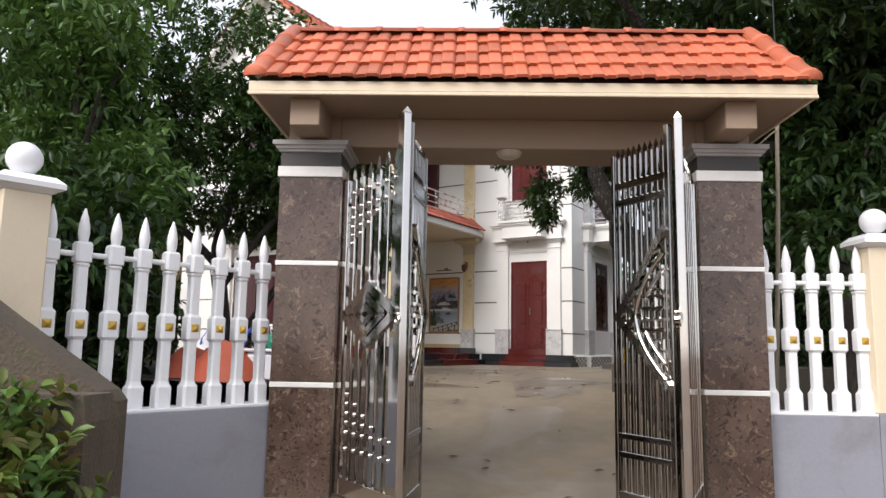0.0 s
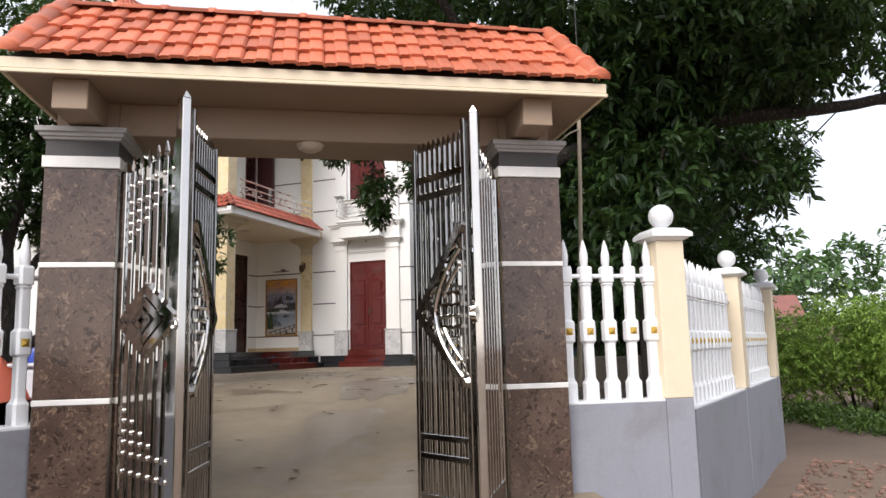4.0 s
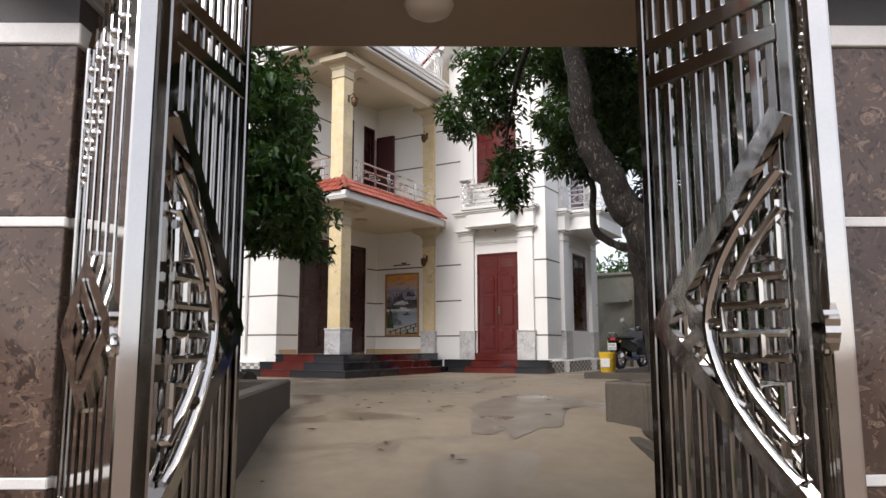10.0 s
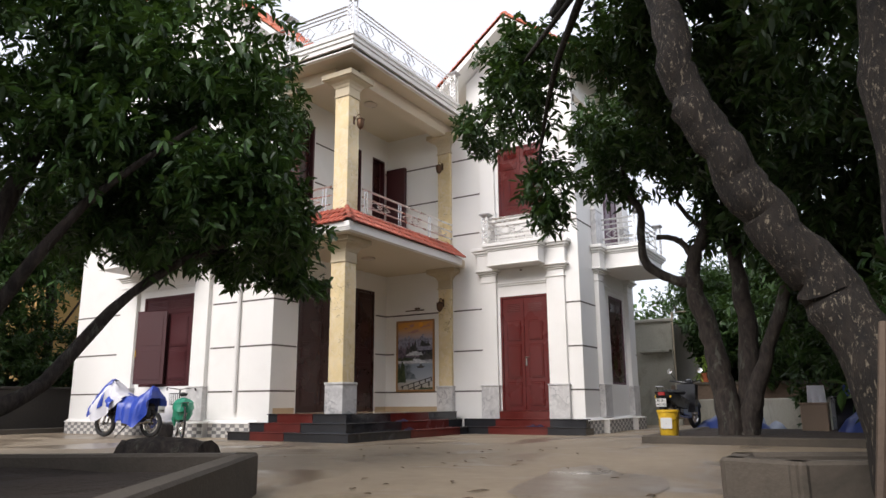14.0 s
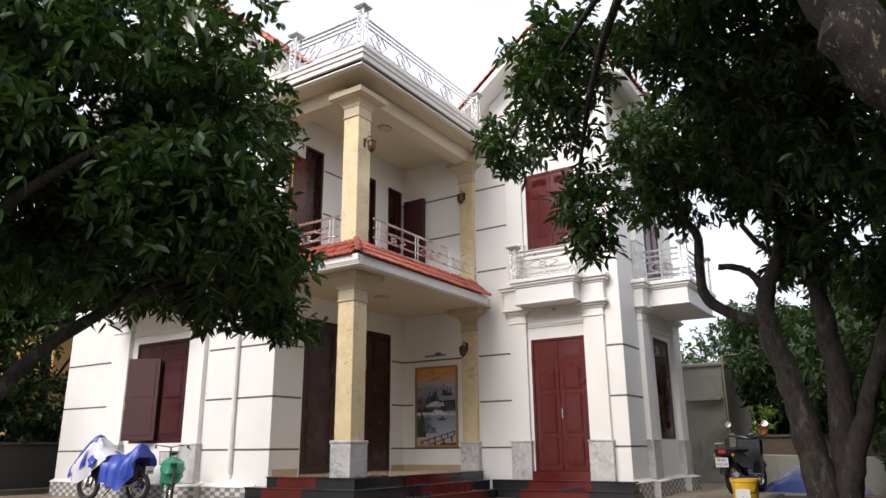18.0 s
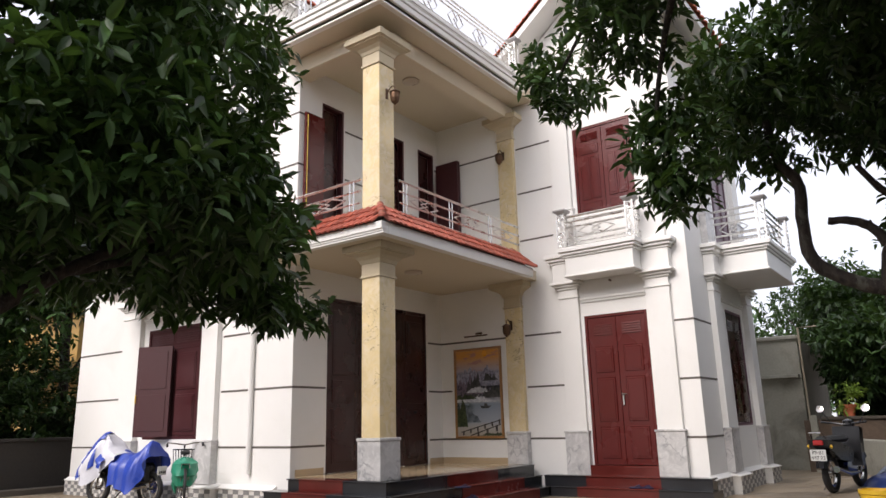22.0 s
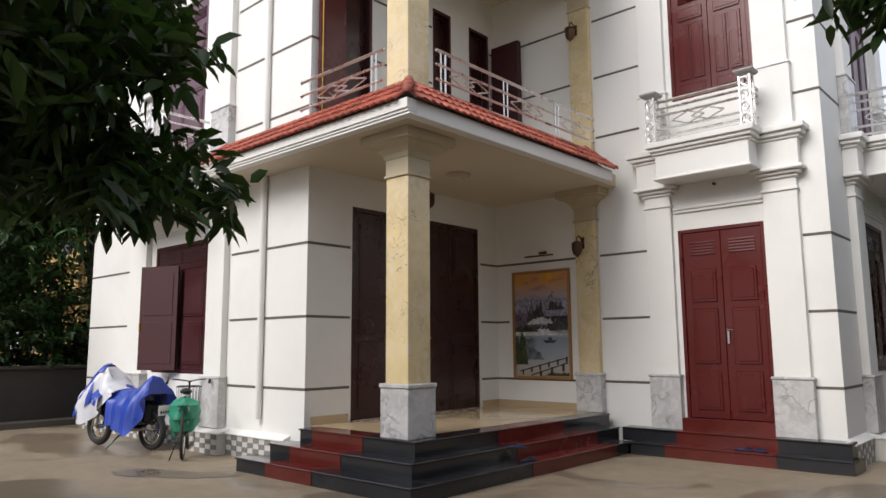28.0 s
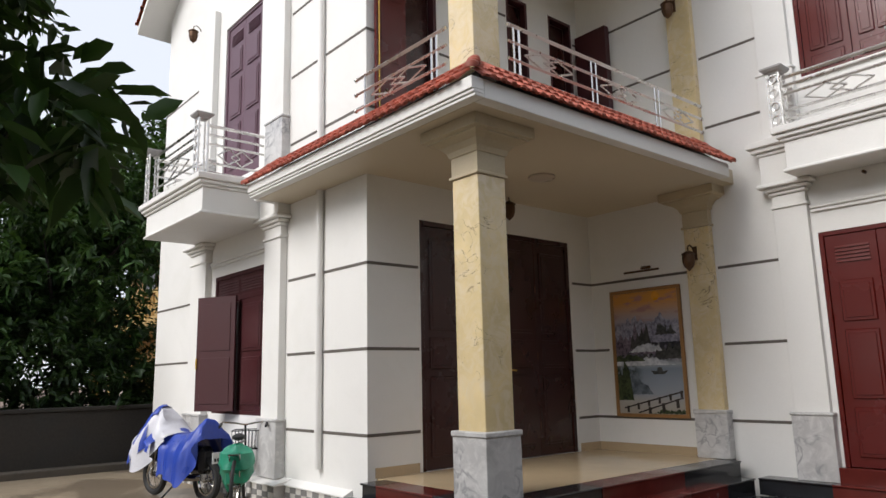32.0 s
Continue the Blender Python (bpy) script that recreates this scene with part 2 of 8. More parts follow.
def glass_material():
    m, nt, bs = material("dark_window_glass")
    bs.inputs["Base Color"].default_value = (0.55, 0.6, 0.62, 1)
    bs.inputs["Roughness"].default_value = 0.04
    bs.inputs["Transmission Weight"].default_value = 0.85
    return m


def concrete_yard_material():
    m, nt, bs = material("damp_yard_concrete")
    vec = coords(nt)
    n1 = noise_node(nt, vec, 0.45, 6.0, 0.6, 0.4)
    n2 = noise_node(nt, vec, 5.0, 6.0, 0.6)
    n3 = noise_node(nt, vec, 60.0, 3.0)
    col = ramp(nt, n1, (0.3, (0.20, 0.158, 0.108)), (0.7, (0.30, 0.240, 0.165)))
    col = mix(nt, 0.35, col, ramp(nt, n2, (0.3, (0.165, 0.130, 0.088)), (0.7, (0.34, 0.272, 0.19))))
    wet = ramp(nt, noise_node(nt, vec, 0.55, 5.0, 0.55, 0.8), (0.52, (0, 0, 0)), (0.60, (1, 1, 1)))
    col = mix(nt, mix(nt, 1.0, wet, (0.5, 0.5, 0.5), "MULTIPLY"), col, (0.13, 0.10, 0.075))
    nt.links.new(col, bs.inputs["Base Color"])
    nt.links.new(mix(nt, wet, (0.62, 0.62, 0.62), (0.28, 0.28, 0.28)), bs.inputs["Roughness"])
    bump(nt, bs, mix(nt, 0.5, n2, n3), 0.15, 0.004)
    return m


M_WHITE = surface("white_wall_paint", (0.79, 0.778, 0.745), 0.55, spread=0.035, big=0.7, fine=60, stain=(0.66, 0.65, 0.6), stain_amount=0.25, bump_strength=0.08, bump_dist=0.002)
M_CREAM = surface("cream_wall_paint", (0.74, 0.63, 0.46), 0.6, spread=0.06, big=1.2, fine=50, stain=(0.55, 0.47, 0.34), bump_strength=0.1, bump_dist=0.002)
# Peach paint, base lowered to carry the shade under the gate canopy.
M_PEACH = surface("shade_toned_peach_paint", (0.31, 0.222, 0.155), 0.6, spread=0.06, big=1.0, fine=50, stain=(0.32, 0.25, 0.19), bump_strength=0.1, bump_dist=0.002)
M_SOFFIT = surface("porch_ceiling_paint", (0.62, 0.54, 0.41), 0.6, spread=0.04, big=0.8, fine=50, bump_strength=0.06, bump_dist=0.002)
M_GREYWALL = surface("grey_base_paint", (0.27, 0.275, 0.31), 0.6, spread=0.10, big=0.9, fine=40, stain=(0.16, 0.15, 0.15), stain_amount=0.5, bump_strength=0.25, bump_dist=0.004)
M_GROOVE = surface("dark_wall_groove", (0.12, 0.105, 0.09), 0.8, spread=0.1, bump_strength=0)
M_CAPITAL = surface("beige_capital_paint", (0.52, 0.44, 0.30), 0.6, spread=0.08, big=2.0, fine=50, stain=(0.36, 0.29, 0.19), stain_amount=0.4, bump_strength=0.1, bump_dist=0.002)
M_YELLOWMARBLE = marble("yellow_veined_marble", (0.68, 0.54, 0.29), (0.17, 0.10, 0.05), 2.4, 0.008, 0.3, (0.72, 0.61, 0.44), 0.9)
M_GREYMARBLE = marble("grey_veined_marble", (0.50, 0.49, 0.48), (0.2, 0.2, 0.21), 3.2, 0.05, 0.28, (0.66, 0.65, 0.63), 0.7)
M_PILLAR = pillar_stone_material()
M_BAND = surface("white_granite_band", (0.72, 0.70, 0.67), 0.45, spread=0.12, fine=120, big=6)
M_DARKSLATE = surface("dark_slate_band", (0.05, 0.044, 0.042), 0.55, spread=0.25, fine=70, big=3)
M_CAP = surface("grey_cement_moulding", (0.36, 0.35, 0.34), 0.7, spread=0.12, fine=60, big=3, stain=(0.22, 0.21, 0.2))
M_TILE = surface("red_clay_roof_tile", (0.50, 0.135, 0.065), 0.5, spread=0.16, big=3.0, fine=45, stain=(0.22, 0.05, 0.03), stain_amount=0.5, bump_strength=0.2, piece=0.22)
M_SKIRTTILE = surface("dull_red_roof_tile", (0.36, 0.085, 0.05), 0.55, spread=0.2, big=3.0, fine=45, stain=(0.15, 0.035, 0.025), stain_amount=0.6, bump_strength=0.25, piece=0.3)
M_REDDOOR = surface("dark_red_painted_steel", (0.090, 0.006, 0.004), 0.27, spread=0.06, big=1.2, fine=80, bump_strength=0.03)
M_BROWNDOOR = surface("dark_red_brown_door", (0.036, 0.009, 0.007), 0.28, spread=0.12, big=2.0, fine=60, bump_strength=0.05)
M_WINRED = surface("maroon_shutter_paint", (0.050, 0.008, 0.010), 0.5, spread=0.1, big=2.0, fine=60, bump_strength=0.05)
M_PURPLE = surface("purple_brown_door_paint", (0.105, 0.048, 0.068), 0.4, spread=0.08, bump_strength=0.04)
M_STEEL = surface("polished_stainless_steel", (0.62, 0.60, 0.57), 0.09, metal=1.0, spread=0.05, rough_var=0.05, big=6, fine=120, bump_strength=0.03, bump_dist=0.001)
# Same stainless, base lowered in place of dark reflections on the inner leaves.
M_STEELDARK = surface("reflection_darkened_steel", (0.34, 0.33, 0.315), 0.1, metal=1.0, spread=0.08, rough_var=0.08, big=6, fine=120, bump_strength=0.03, bump_dist=0.001)
M_BLACKGRANITE = surface("black_granite", (0.022, 0.023, 0.026), 0.16, spread=0.25, fine=140, big=2, bump_strength=0.02)
M_REDGRANITE = surface("red_granite", (0.11, 0.018, 0.014), 0.18, spread=0.3, fine=120, big=2, bump_strength=0.02)
M_FLOORTILE = surface("beige_porch_tile", (0.56, 0.43, 0.27), 0.12, spread=0.06, big=2.0, fine=40, bump_strength=0.01, rough_var=0.04)
M_CHECKLIGHT = surface("light_check_tile", (0.62, 0.60, 0.56), 0.4, spread=0.1)
M_CHECKDARK = surface("grey_check_tile", (0.22, 0.215, 0.21), 0.4, spread=0.15)
M_GOLD = surface("gold_painted_relief", (0.55, 0.36, 0.07), 0.35, metal=0.6, spread=0.1)
M_BRONZE = surface("dark_bronze", (0.10, 0.055, 0.03), 0.45, metal=0.7, spread=0.2)
M_FRAMEWOOD = surface("golden_brown_frame", (0.33, 0.17, 0.06), 0.35, spread=0.15)
M_PICTURE = picture_material()
M_GLASS = glass_material()
M_YARD = concrete_yard_material()
M_OLDTILE = surface("weathered_dull_roof_tile", (0.23, 0.09, 0.07), 0.8, spread=0.25, big=2.0, fine=14, stain=(0.09, 0.05, 0.045), bump_strength=0.6, bump_dist=0.02)
M_PALEPLASTIC = surface("pale_translucent_plastic", (0.13, 0.155, 0.20), 0.35, spread=0.25, big=4, fine=20, stain=(0.06, 0.09, 0.22), stain_amount=0.6)
M_PROP = surface("weathered_split_timber", (0.12, 0.085, 0.06), 0.8, spread=0.3, big=3, fine=40, bump_strength=0.5)
M_BROWNWALL = surface("old_brown_brick_wall", (0.12, 0.085, 0.06), 0.9, spread=0.3, big=0.9, fine=16, stain=(0.04, 0.035, 0.03), stain_amount=0.7, bump_strength=0.6, bump_dist=0.012)
M_DULLBLUE = surface("dull_blue_plastic", (0.016, 0.035, 0.15), 0.4, spread=0.2, big=3, fine=25)
M_MOSSY = surface("mossy_aggregate_concrete", (0.085, 0.066, 0.046), 0.9, spread=0.35, big=4.0, fine=55, stain=(0.05, 0.065, 0.025), stain_amount=0.7, bump_strength=0.9, bump_dist=0.012)
# Weathered concrete, darkened further for the shadow under the bed's tree.
M_CURB = surface("weathered_shade_toned_curb", (0.085, 0.071, 0.055), 0.85, spread=0.22, big=1.5, fine=40, stain=(0.05, 0.045, 0.035), stain_amount=0.7, bump_strength=0.5, bump_dist=0.01)
M_SOIL = surface("dark_garden_soil", (0.036, 0.025, 0.018), 0.95, spread=0.35, big=2.0, fine=25, stain=(0.02, 0.024, 0.010), bump_strength=0.9, bump_dist=0.03)
M_DIRT = surface("brown_dirt_track", (0.17, 0.12, 0.085), 0.95, spread=0.25, big=0.5, fine=18, stain=(0.09, 0.06, 0.045), bump_strength=0.8, bump_dist=0.03)
# Old cement, base darkened for the shade of the trees above it.
M_OLDWALL = surface("old_cement_shade_toned", (0.036, 0.031, 0.026), 0.9, spread=0.3, big=0.8, fine=20, stain=(0.03, 0.03, 0.028), stain_amount=0.7, bump_strength=0.5, bump_dist=0.01)
M_OLDPLASTER = surface("stained_grey_plaster", (0.30, 0.29, 0.24), 0.85, spread=0.2, big=0.7, fine=20, stain=(0.12, 0.11, 0.09), stain_amount=0.7, bump_strength=0.3)
M_OCHRE = surface("ochre_house_paint", (0.46, 0.30, 0.10), 0.7, spread=0.12, big=0.8, fine=25, stain=(0.25, 0.17, 0.08))
# Dark longan green, set lower still so the crowns' shade sits in it.
M_LEAF = leaf_material("shade_toned_longan_leaf", (0.010, 0.024, 0.009), (0.036, 0.072, 0.021))
# Green lowered the same way for the dark inside of thick crowns.
M_LEAFMID = leaf_material("shade_toned_green_leaf", (0.011, 0.028, 0.009), (0.052, 0.108, 0.028))
M_LEAFGARDEN = leaf_material("garden_tree_leaf", (0.055, 0.115, 0.030), (0.15, 0.27, 0.075))
M_LEAFBRIGHT = leaf_material("bright_green_leaf", (0.13, 0.23, 0.035), (0.30, 0.44, 0.085))
M_LEAFFAR = leaf_material("far_tree_leaf", (0.035, 0.075, 0.028), (0.09, 0.165, 0.055))
M_BARK = bark_material("mottled_bark", (0.006, 0.0045, 0.0035), (0.022, 0.016, 0.011), (0.19, 0.16, 0.115), 46.0)
M_DARKBARK = bark_material("dark_bark", (0.018, 0.014, 0.012), (0.07, 0.055, 0.045), (0.11, 0.11, 0.09))
M_RUBBER = surface("black_rubber", (0.018, 0.018, 0.018), 0.7, spread=0.2)
M_BLUETARP = surface("blue_plastic_sheet", (0.025, 0.06, 0.36), 0.35, spread=0.15, big=3)
M_WHITETARP = surface("white_plastic_sheet", (0.62, 0.62, 0.66), 0.4, spread=0.1, big=3)
M_GREENTARP = surface("green_plastic_bag", (0.02, 0.25, 0.15), 0.35, spread=0.2, big=4)
M_YELLOW = surface("yellow_plastic", (0.75, 0.47, 0.03), 0.4, spread=0.1)
M_REDPLASTIC = surface("red_orange_tarp", (0.30, 0.055, 0.024), 0.65, spread=0.2, big=2)
M_BAMBOO = surface("weathered_bamboo", (0.30, 0.25, 0.18), 0.6, spread=0.2, big=4, fine=40)
M_CABLE = surface("black_cable", (0.015, 0.015, 0.015), 0.6, spread=0.1)
M_LAMPGLASS = surface("frosted_lamp_glass", (0.52, 0.44, 0.35), 0.3, spread=0.03)
M_BLACKPAINT = surface("black_vehicle_paint", (0.015, 0.015, 0.017), 0.25, spread=0.1)
M_PLATE = surface("white_number_plate", (0.7, 0.7, 0.68), 0.4, spread=0.03)
M_GRASS = leaf_material("verge_grass", (0.04, 0.08, 0.015), (0.11, 0.18, 0.04))
M_CROTON = leaf_material("reddish_croton_leaf", (0.10, 0.05, 0.02), (0.10, 0.16, 0.03))
M_BLUESOLE = surface("dark_blue_rubber", (0.012, 0.018, 0.06), 0.6, spread=0.1)


# ---- mesh building ----
class Shape:
    """Collects simple solids into one mesh, through a placing matrix."""

    def __init__(self, m=None):
        self.v, self.f, self.m = [], [], m or Matrix()

    def add(self, verts, faces, centre=None):
        base = len(self.v)
        self.v += [tuple(self.m @ Vector(p)) for p in verts]
        for f in faces:
            if centre is not None:
                pts = [Vector(verts[i]) for i in f]
                nrm = (pts[1] - pts[0]).cross(pts[2] - pts[0])
                if nrm.dot(sum(pts, Vector()) / len(pts) - Vector(centre)) < 0:
                    f = tuple(reversed(f))
            self.f.append(tuple(i + base for i in f))
        return self

    def box(self, x0, x1, y0, y1, z0, z1, c=0.0):
        x0, x1, y0, y1, z0, z1 = min(x0, x1), max(x0, x1), min(y0, y1), max(y0, y1), min(z0, z1), max(z0, z1)
        mid = ((x0 + x1) / 2, (y0 + y1) / 2, (z0 + z1) / 2)
        if c <= 0:
            v = [(x, y, z) for z in (z0, z1) for y in (y0, y1) for x in (x0, x1)]
            return self.add(v, [(0, 1, 3, 2), (4, 5, 7, 6), (0, 1, 5, 4), (2, 3, 7, 6), (0, 2, 6, 4), (1, 3, 7, 5)], mid)
        c = min(c, (x1 - x0) / 2.1, (y1 - y0) / 2.1, (z1 - z0) / 2.1)
        h = ((x1 - x0) / 2, (y1 - y0) / 2, (z1 - z0) / 2)
        v, idx = [], {}
        for sx in (-1, 1):
            for sy in (-1, 1):
                for sz in (-1, 1):
                    s = (sx, sy, sz)
                    for a in range(3):
                        idx[s, a] = len(v)
                        v.append(tuple(mid[k] + s[k] * (h[k] if k == a else h[k] - c) for k in range(3)))
        f = []
        for a in range(3):
            b, d = (a + 1) % 3, (a + 2) % 3
            for sa in (-1, 1):
                q = []
                for sb, sd in ((-1, -1), (1, -1), (1, 1), (-1, 1)):
                    s = [0, 0, 0]
                    s[a], s[b], s[d] = sa, sb, sd
                    q.append(idx[tuple(s), a])
                f.append(tuple(q))
            for sb in (-1, 1):
                for sd in (-1, 1):
                    s, t = [0, 0, 0], [0, 0, 0]
                    s[a], s[b], s[d] = -1, sb, sd
                    t[a], t[b], t[d] = 1, sb, sd
                    f.append((idx[tuple(s), b], idx[tuple(t), b], idx[tuple(t), d], idx[tuple(s), d]))
        for sx in (-1, 1):
            for sy in (-1, 1):
                for sz in (-1, 1):
                    f.append(tuple(idx[(sx, sy, sz), a] for a in range(3)))
        return self.add(v, f, mid)

    def tube(self, pts, radii, n=8, caps=True):
        pts = [Vector(p) for p in pts]
        if not hasattr(radii, "__len__"):
            radii = [radii] * len(pts)
        v, f = [], []
        side = None
        for i, p in enumerate(pts):
            d = (pts[min(i + 1, len(pts) - 1)] - pts[max(i - 1, 0)]).normalized()
            if side is None:
                side = d.orthogonal().normalized()
            side = (side - d * side.dot(d)).normalized()
            up = d.cross(side)
            for k in range(n):
                a = 2 * math.pi * k / n + (math.pi / 4 if n == 4 else 0)
                v.append(tuple(p + radii[i] * (math.cos(a) * side + math.sin(a) * up)))
        for i in range(len(pts) - 1):
            for k in range(n):
                a, b = i * n + k, i * n + (k + 1) % n
                f.append((a, b, b + n, a + n))
        if caps:
            f.append(tuple(reversed(range(n))))
            f.append(tuple(range(len(v) - n, len(v))))
        return self.add(v, f)

    def lathe(self, profile, n=16, at=(0, 0, 0), squash=1.0):
        v, f = [], []
        for r, z in profile:
            for k in range(n):
                a = 2 * math.pi * k / n
                v.append((at[0] + r * math.cos(a), at[1] + r * squash * math.sin(a), at[2] + z))
        for i in range(len(profile) - 1):
            for k in range(n):
                a, b = i * n + k, i * n + (k + 1) % n
                f.append((a, b, b + n, a + n))
        f.append(tuple(reversed(range(n))))
        f.append(tuple(range(len(v) - n, len(v))))
        return self.add(v, f)

    def steps(self, profile, x, y, hx, hy):
        """A square moulding: rows of (outset, z) about the middle (x, y)."""
        v, f = [], []
        for o, z in profile:
            v += [(x - hx - o, y - hy - o, z), (x + hx + o, y - hy - o, z), (x + hx + o, y + hy + o, z), (x - hx - o, y + hy + o, z)]
        for i in range(len(profile) - 1):
            for k in range(4):
                a, b = i * 4 + k, i * 4 + (k + 1) % 4
                f.append((a, b, b + 4, a + 4))
        f.append((3, 2, 1, 0))
        n = len(v)
        f.append((n - 4, n - 3, n - 2, n - 1))
        return self.add(v, f)

    def prism(self, poly, axis, a, b):
        """A polygon in the plane of the two other axes, drawn out along the axis (0, 1, 2) from a to b."""
        o = [k for k in range(3) if k != axis]
        v = []
        for w in (a, b):
            for p in poly:
                q = [0, 0, 0]
                q[axis], q[o[0]], q[o[1]] = w, p[0], p[1]
                v.append(tuple(q))
        n = len(poly)
        f = [tuple(range(n)), tuple(range(2 * n - 1, n - 1, -1))]
        f += [(i, i + n, (i + 1) % n + n, (i + 1) % n) for i in range(n)]
        area = sum(poly[i][0] * poly[(i + 1) % n][1] - poly[(i + 1) % n][0] * poly[i][1] for i in range(n))
        if (area > 0) == ((b > a) == (axis != 1)):
            f = [tuple(reversed(q)) for q in f]
        return self.add(v, f)

    def mesh(self, name, mat, smooth=False):
        me = bpy.data.meshes.new(name)
        me.from_pydata(self.v, [], self.f)
        me.materials.append(mat)
        if smooth:
            me.polygons.foreach_set("use_smooth", [True] * len(me.polygons))
        me.update()
        return me


def part(name, shape, mat, parent=None, label="", smooth=False):
    ob = new(name, shape.mesh(name, mat, smooth))
    if smooth:
        ob.data.set_sharp_from_angle(angle=radians(40))
    ob.parent = parent
    if label:
        ob["label"] = label
    return ob


def piece(name, me, parent, m=None):
    ob = new(name, me)
    ob.parent = parent
    if m is not None:
        ob.matrix_basis = m
    return ob


def thing(name, at=(0, 0, 0), label="", category="", group="", kind="", m=None):
    ob = new(name)
    ob.empty_display_size = 0.1
    ob.matrix_basis = m if m is not None else Matrix.Translation(at)
    return tagged(ob, label, category, group, kind)


# ---- plan ----
GATE_AT, GATE_TURN = Vector((-3.228, 3.725, 0)), 30.66
GATE = Matrix.Translation(GATE_AT) @ pose(0, 0, 0, 0, 0, GATE_TURN)
GATE_BACK = GATE.inverted()
YARD_Z = 1.185
LEVELS = ((-400, 0.15), (-9, 0.20), (-5.3, 0.30), (0, 0.60), (0.8, 0.66), (4.4, 1.14), (6.0, YARD_Z), (500, YARD_Z))


def ease(q):
    q = min(1.0, max(0.0, q))
    return q * q * (3 - 2 * q)


def ground_height(x, y):
    v = (GATE_BACK @ Vector((x, y, 0))).y
    rise = 0.10 * ease((x + 7.0) / 2.2) * ease((y - 11.5) / 2.8)
    for (a, za), (b, zb) in zip(LEVELS, LEVELS[1:]):
        if v <= b:
            return za + (zb - za) * max(0.0, (v - a) / (b - a)) + rise
    return YARD_Z + rise


def gp(u, v, z):
    return GATE @ Vector((u, v, z))


# ---- ground ----
def sheet(name, xs, ys, height, mat, m=None):
    m = m or Matrix()
    v, f = [], []
    for y in ys:
        for x in xs:
            p = m @ Vector((x, y, 0))
            v.append((p.x, p.y, height(p.x, p.y)))
    n = len(xs)
    for j in range(len(ys) - 1):
        for i in range(n - 1):
            f.append((j * n + i, j * n + i + 1, (j + 1) * n + i + 1, (j + 1) * n + i))
    s = Shape()
    s.v, s.f = v, f
    return part(name, s, mat, smooth=True)


def spaced(lo, hi, near_lo, near_hi, step):
    far_lo = [lo + (near_lo - lo) * k / 8 for k in range(8)]
    near = list(np.arange(near_lo, near_hi, step))
    far_hi = [near_hi + (hi - near_hi) * k / 8 for k in range(9)]
    return far_lo + near + far_hi


def soft_ground(x, y):
    p = GATE_BACK @ Vector((x, y, 0))
    lumps = 0.05 * noise.noise(Vector((x * 0.7, y * 0.7, 0))) + 0.02 * noise.noise(Vector((x * 3, y * 3, 1)))
    off = (p.x - 4.62) * 0.744 - (p.y - 0.32) * 0.669 if p.y < 4.1 else (p.x - 8.02) * 0.82 - (p.y - 4.1) * 0.571
    if p.x > 4.0 and p.y > -4.0:
        low = 0.08 + lumps - 0.02 * max(0.0, p.y) * 0.3
        w = ease((off + 0.65) / 0.25) * ease((p.y + 4.0) / 3.5)
        if w > 0:
            return ground_height(x, y) * (1 - w) + low * w - 0.05 * (1 - w)
    inside = -0.3 < p.y and -10 < p.x < 8
    return ground_height(x, y) + (-0.06 if inside else lumps - 0.04)


tagged(sheet("ground", spaced(-500, 500, -14, 16, 0.5), spaced(-500, 500, -14, 30, 0.5), soft_ground, M_DIRT, GATE), "brown bare dirt ground and track outside the wall", "ground", "", "structure")
for us, vs in (((-0.15, 3.75), (-1.1, 0.6)), ((-14, 3.6), (0.6, 30)), ((3.6, 7.4), (4.4, 6.0)), ((3.6, 8.2), (6.0, 30))):
    tagged(sheet("yard_pavement", list(np.linspace(*us, 2 + int((us[1] - us[0]) / 0.5))), list(np.linspace(*vs, 2 + int((vs[1] - vs[0]) / 0.45))), ground_height, M_YARD, GATE), "damp brownish concrete yard with wet stains", "pavement", "", "structure")


# ---- house ----
XL, XB, XD = -18.85, -12.10, -6.96          # left end, porch wall, right end
YA, YC, YR = 14.88, 18.84, 22.85            # front of the left wing, front of the right wing, rear
Z0, ZF, ZU, ZT = YARD_Z, 1.665, 5.40, 8.65  # yard, porch floor, upper floor, roof slab
T = 0.22

house = thing("house", (XB, YC, Z0), "two storey white house with marble columns and red tiled roof", "house")


def hpart(name, shape, mat, parent=None, label="", smooth=False):
    ob = part(name, shape, mat, None, label, smooth)
    ob.parent = parent or house
    root = ob.parent
    while root.parent:
        root = root.parent
    ob.matrix_parent_inverse = root.matrix_basis.inverted() if ob.parent == house else Matrix()
    return ob


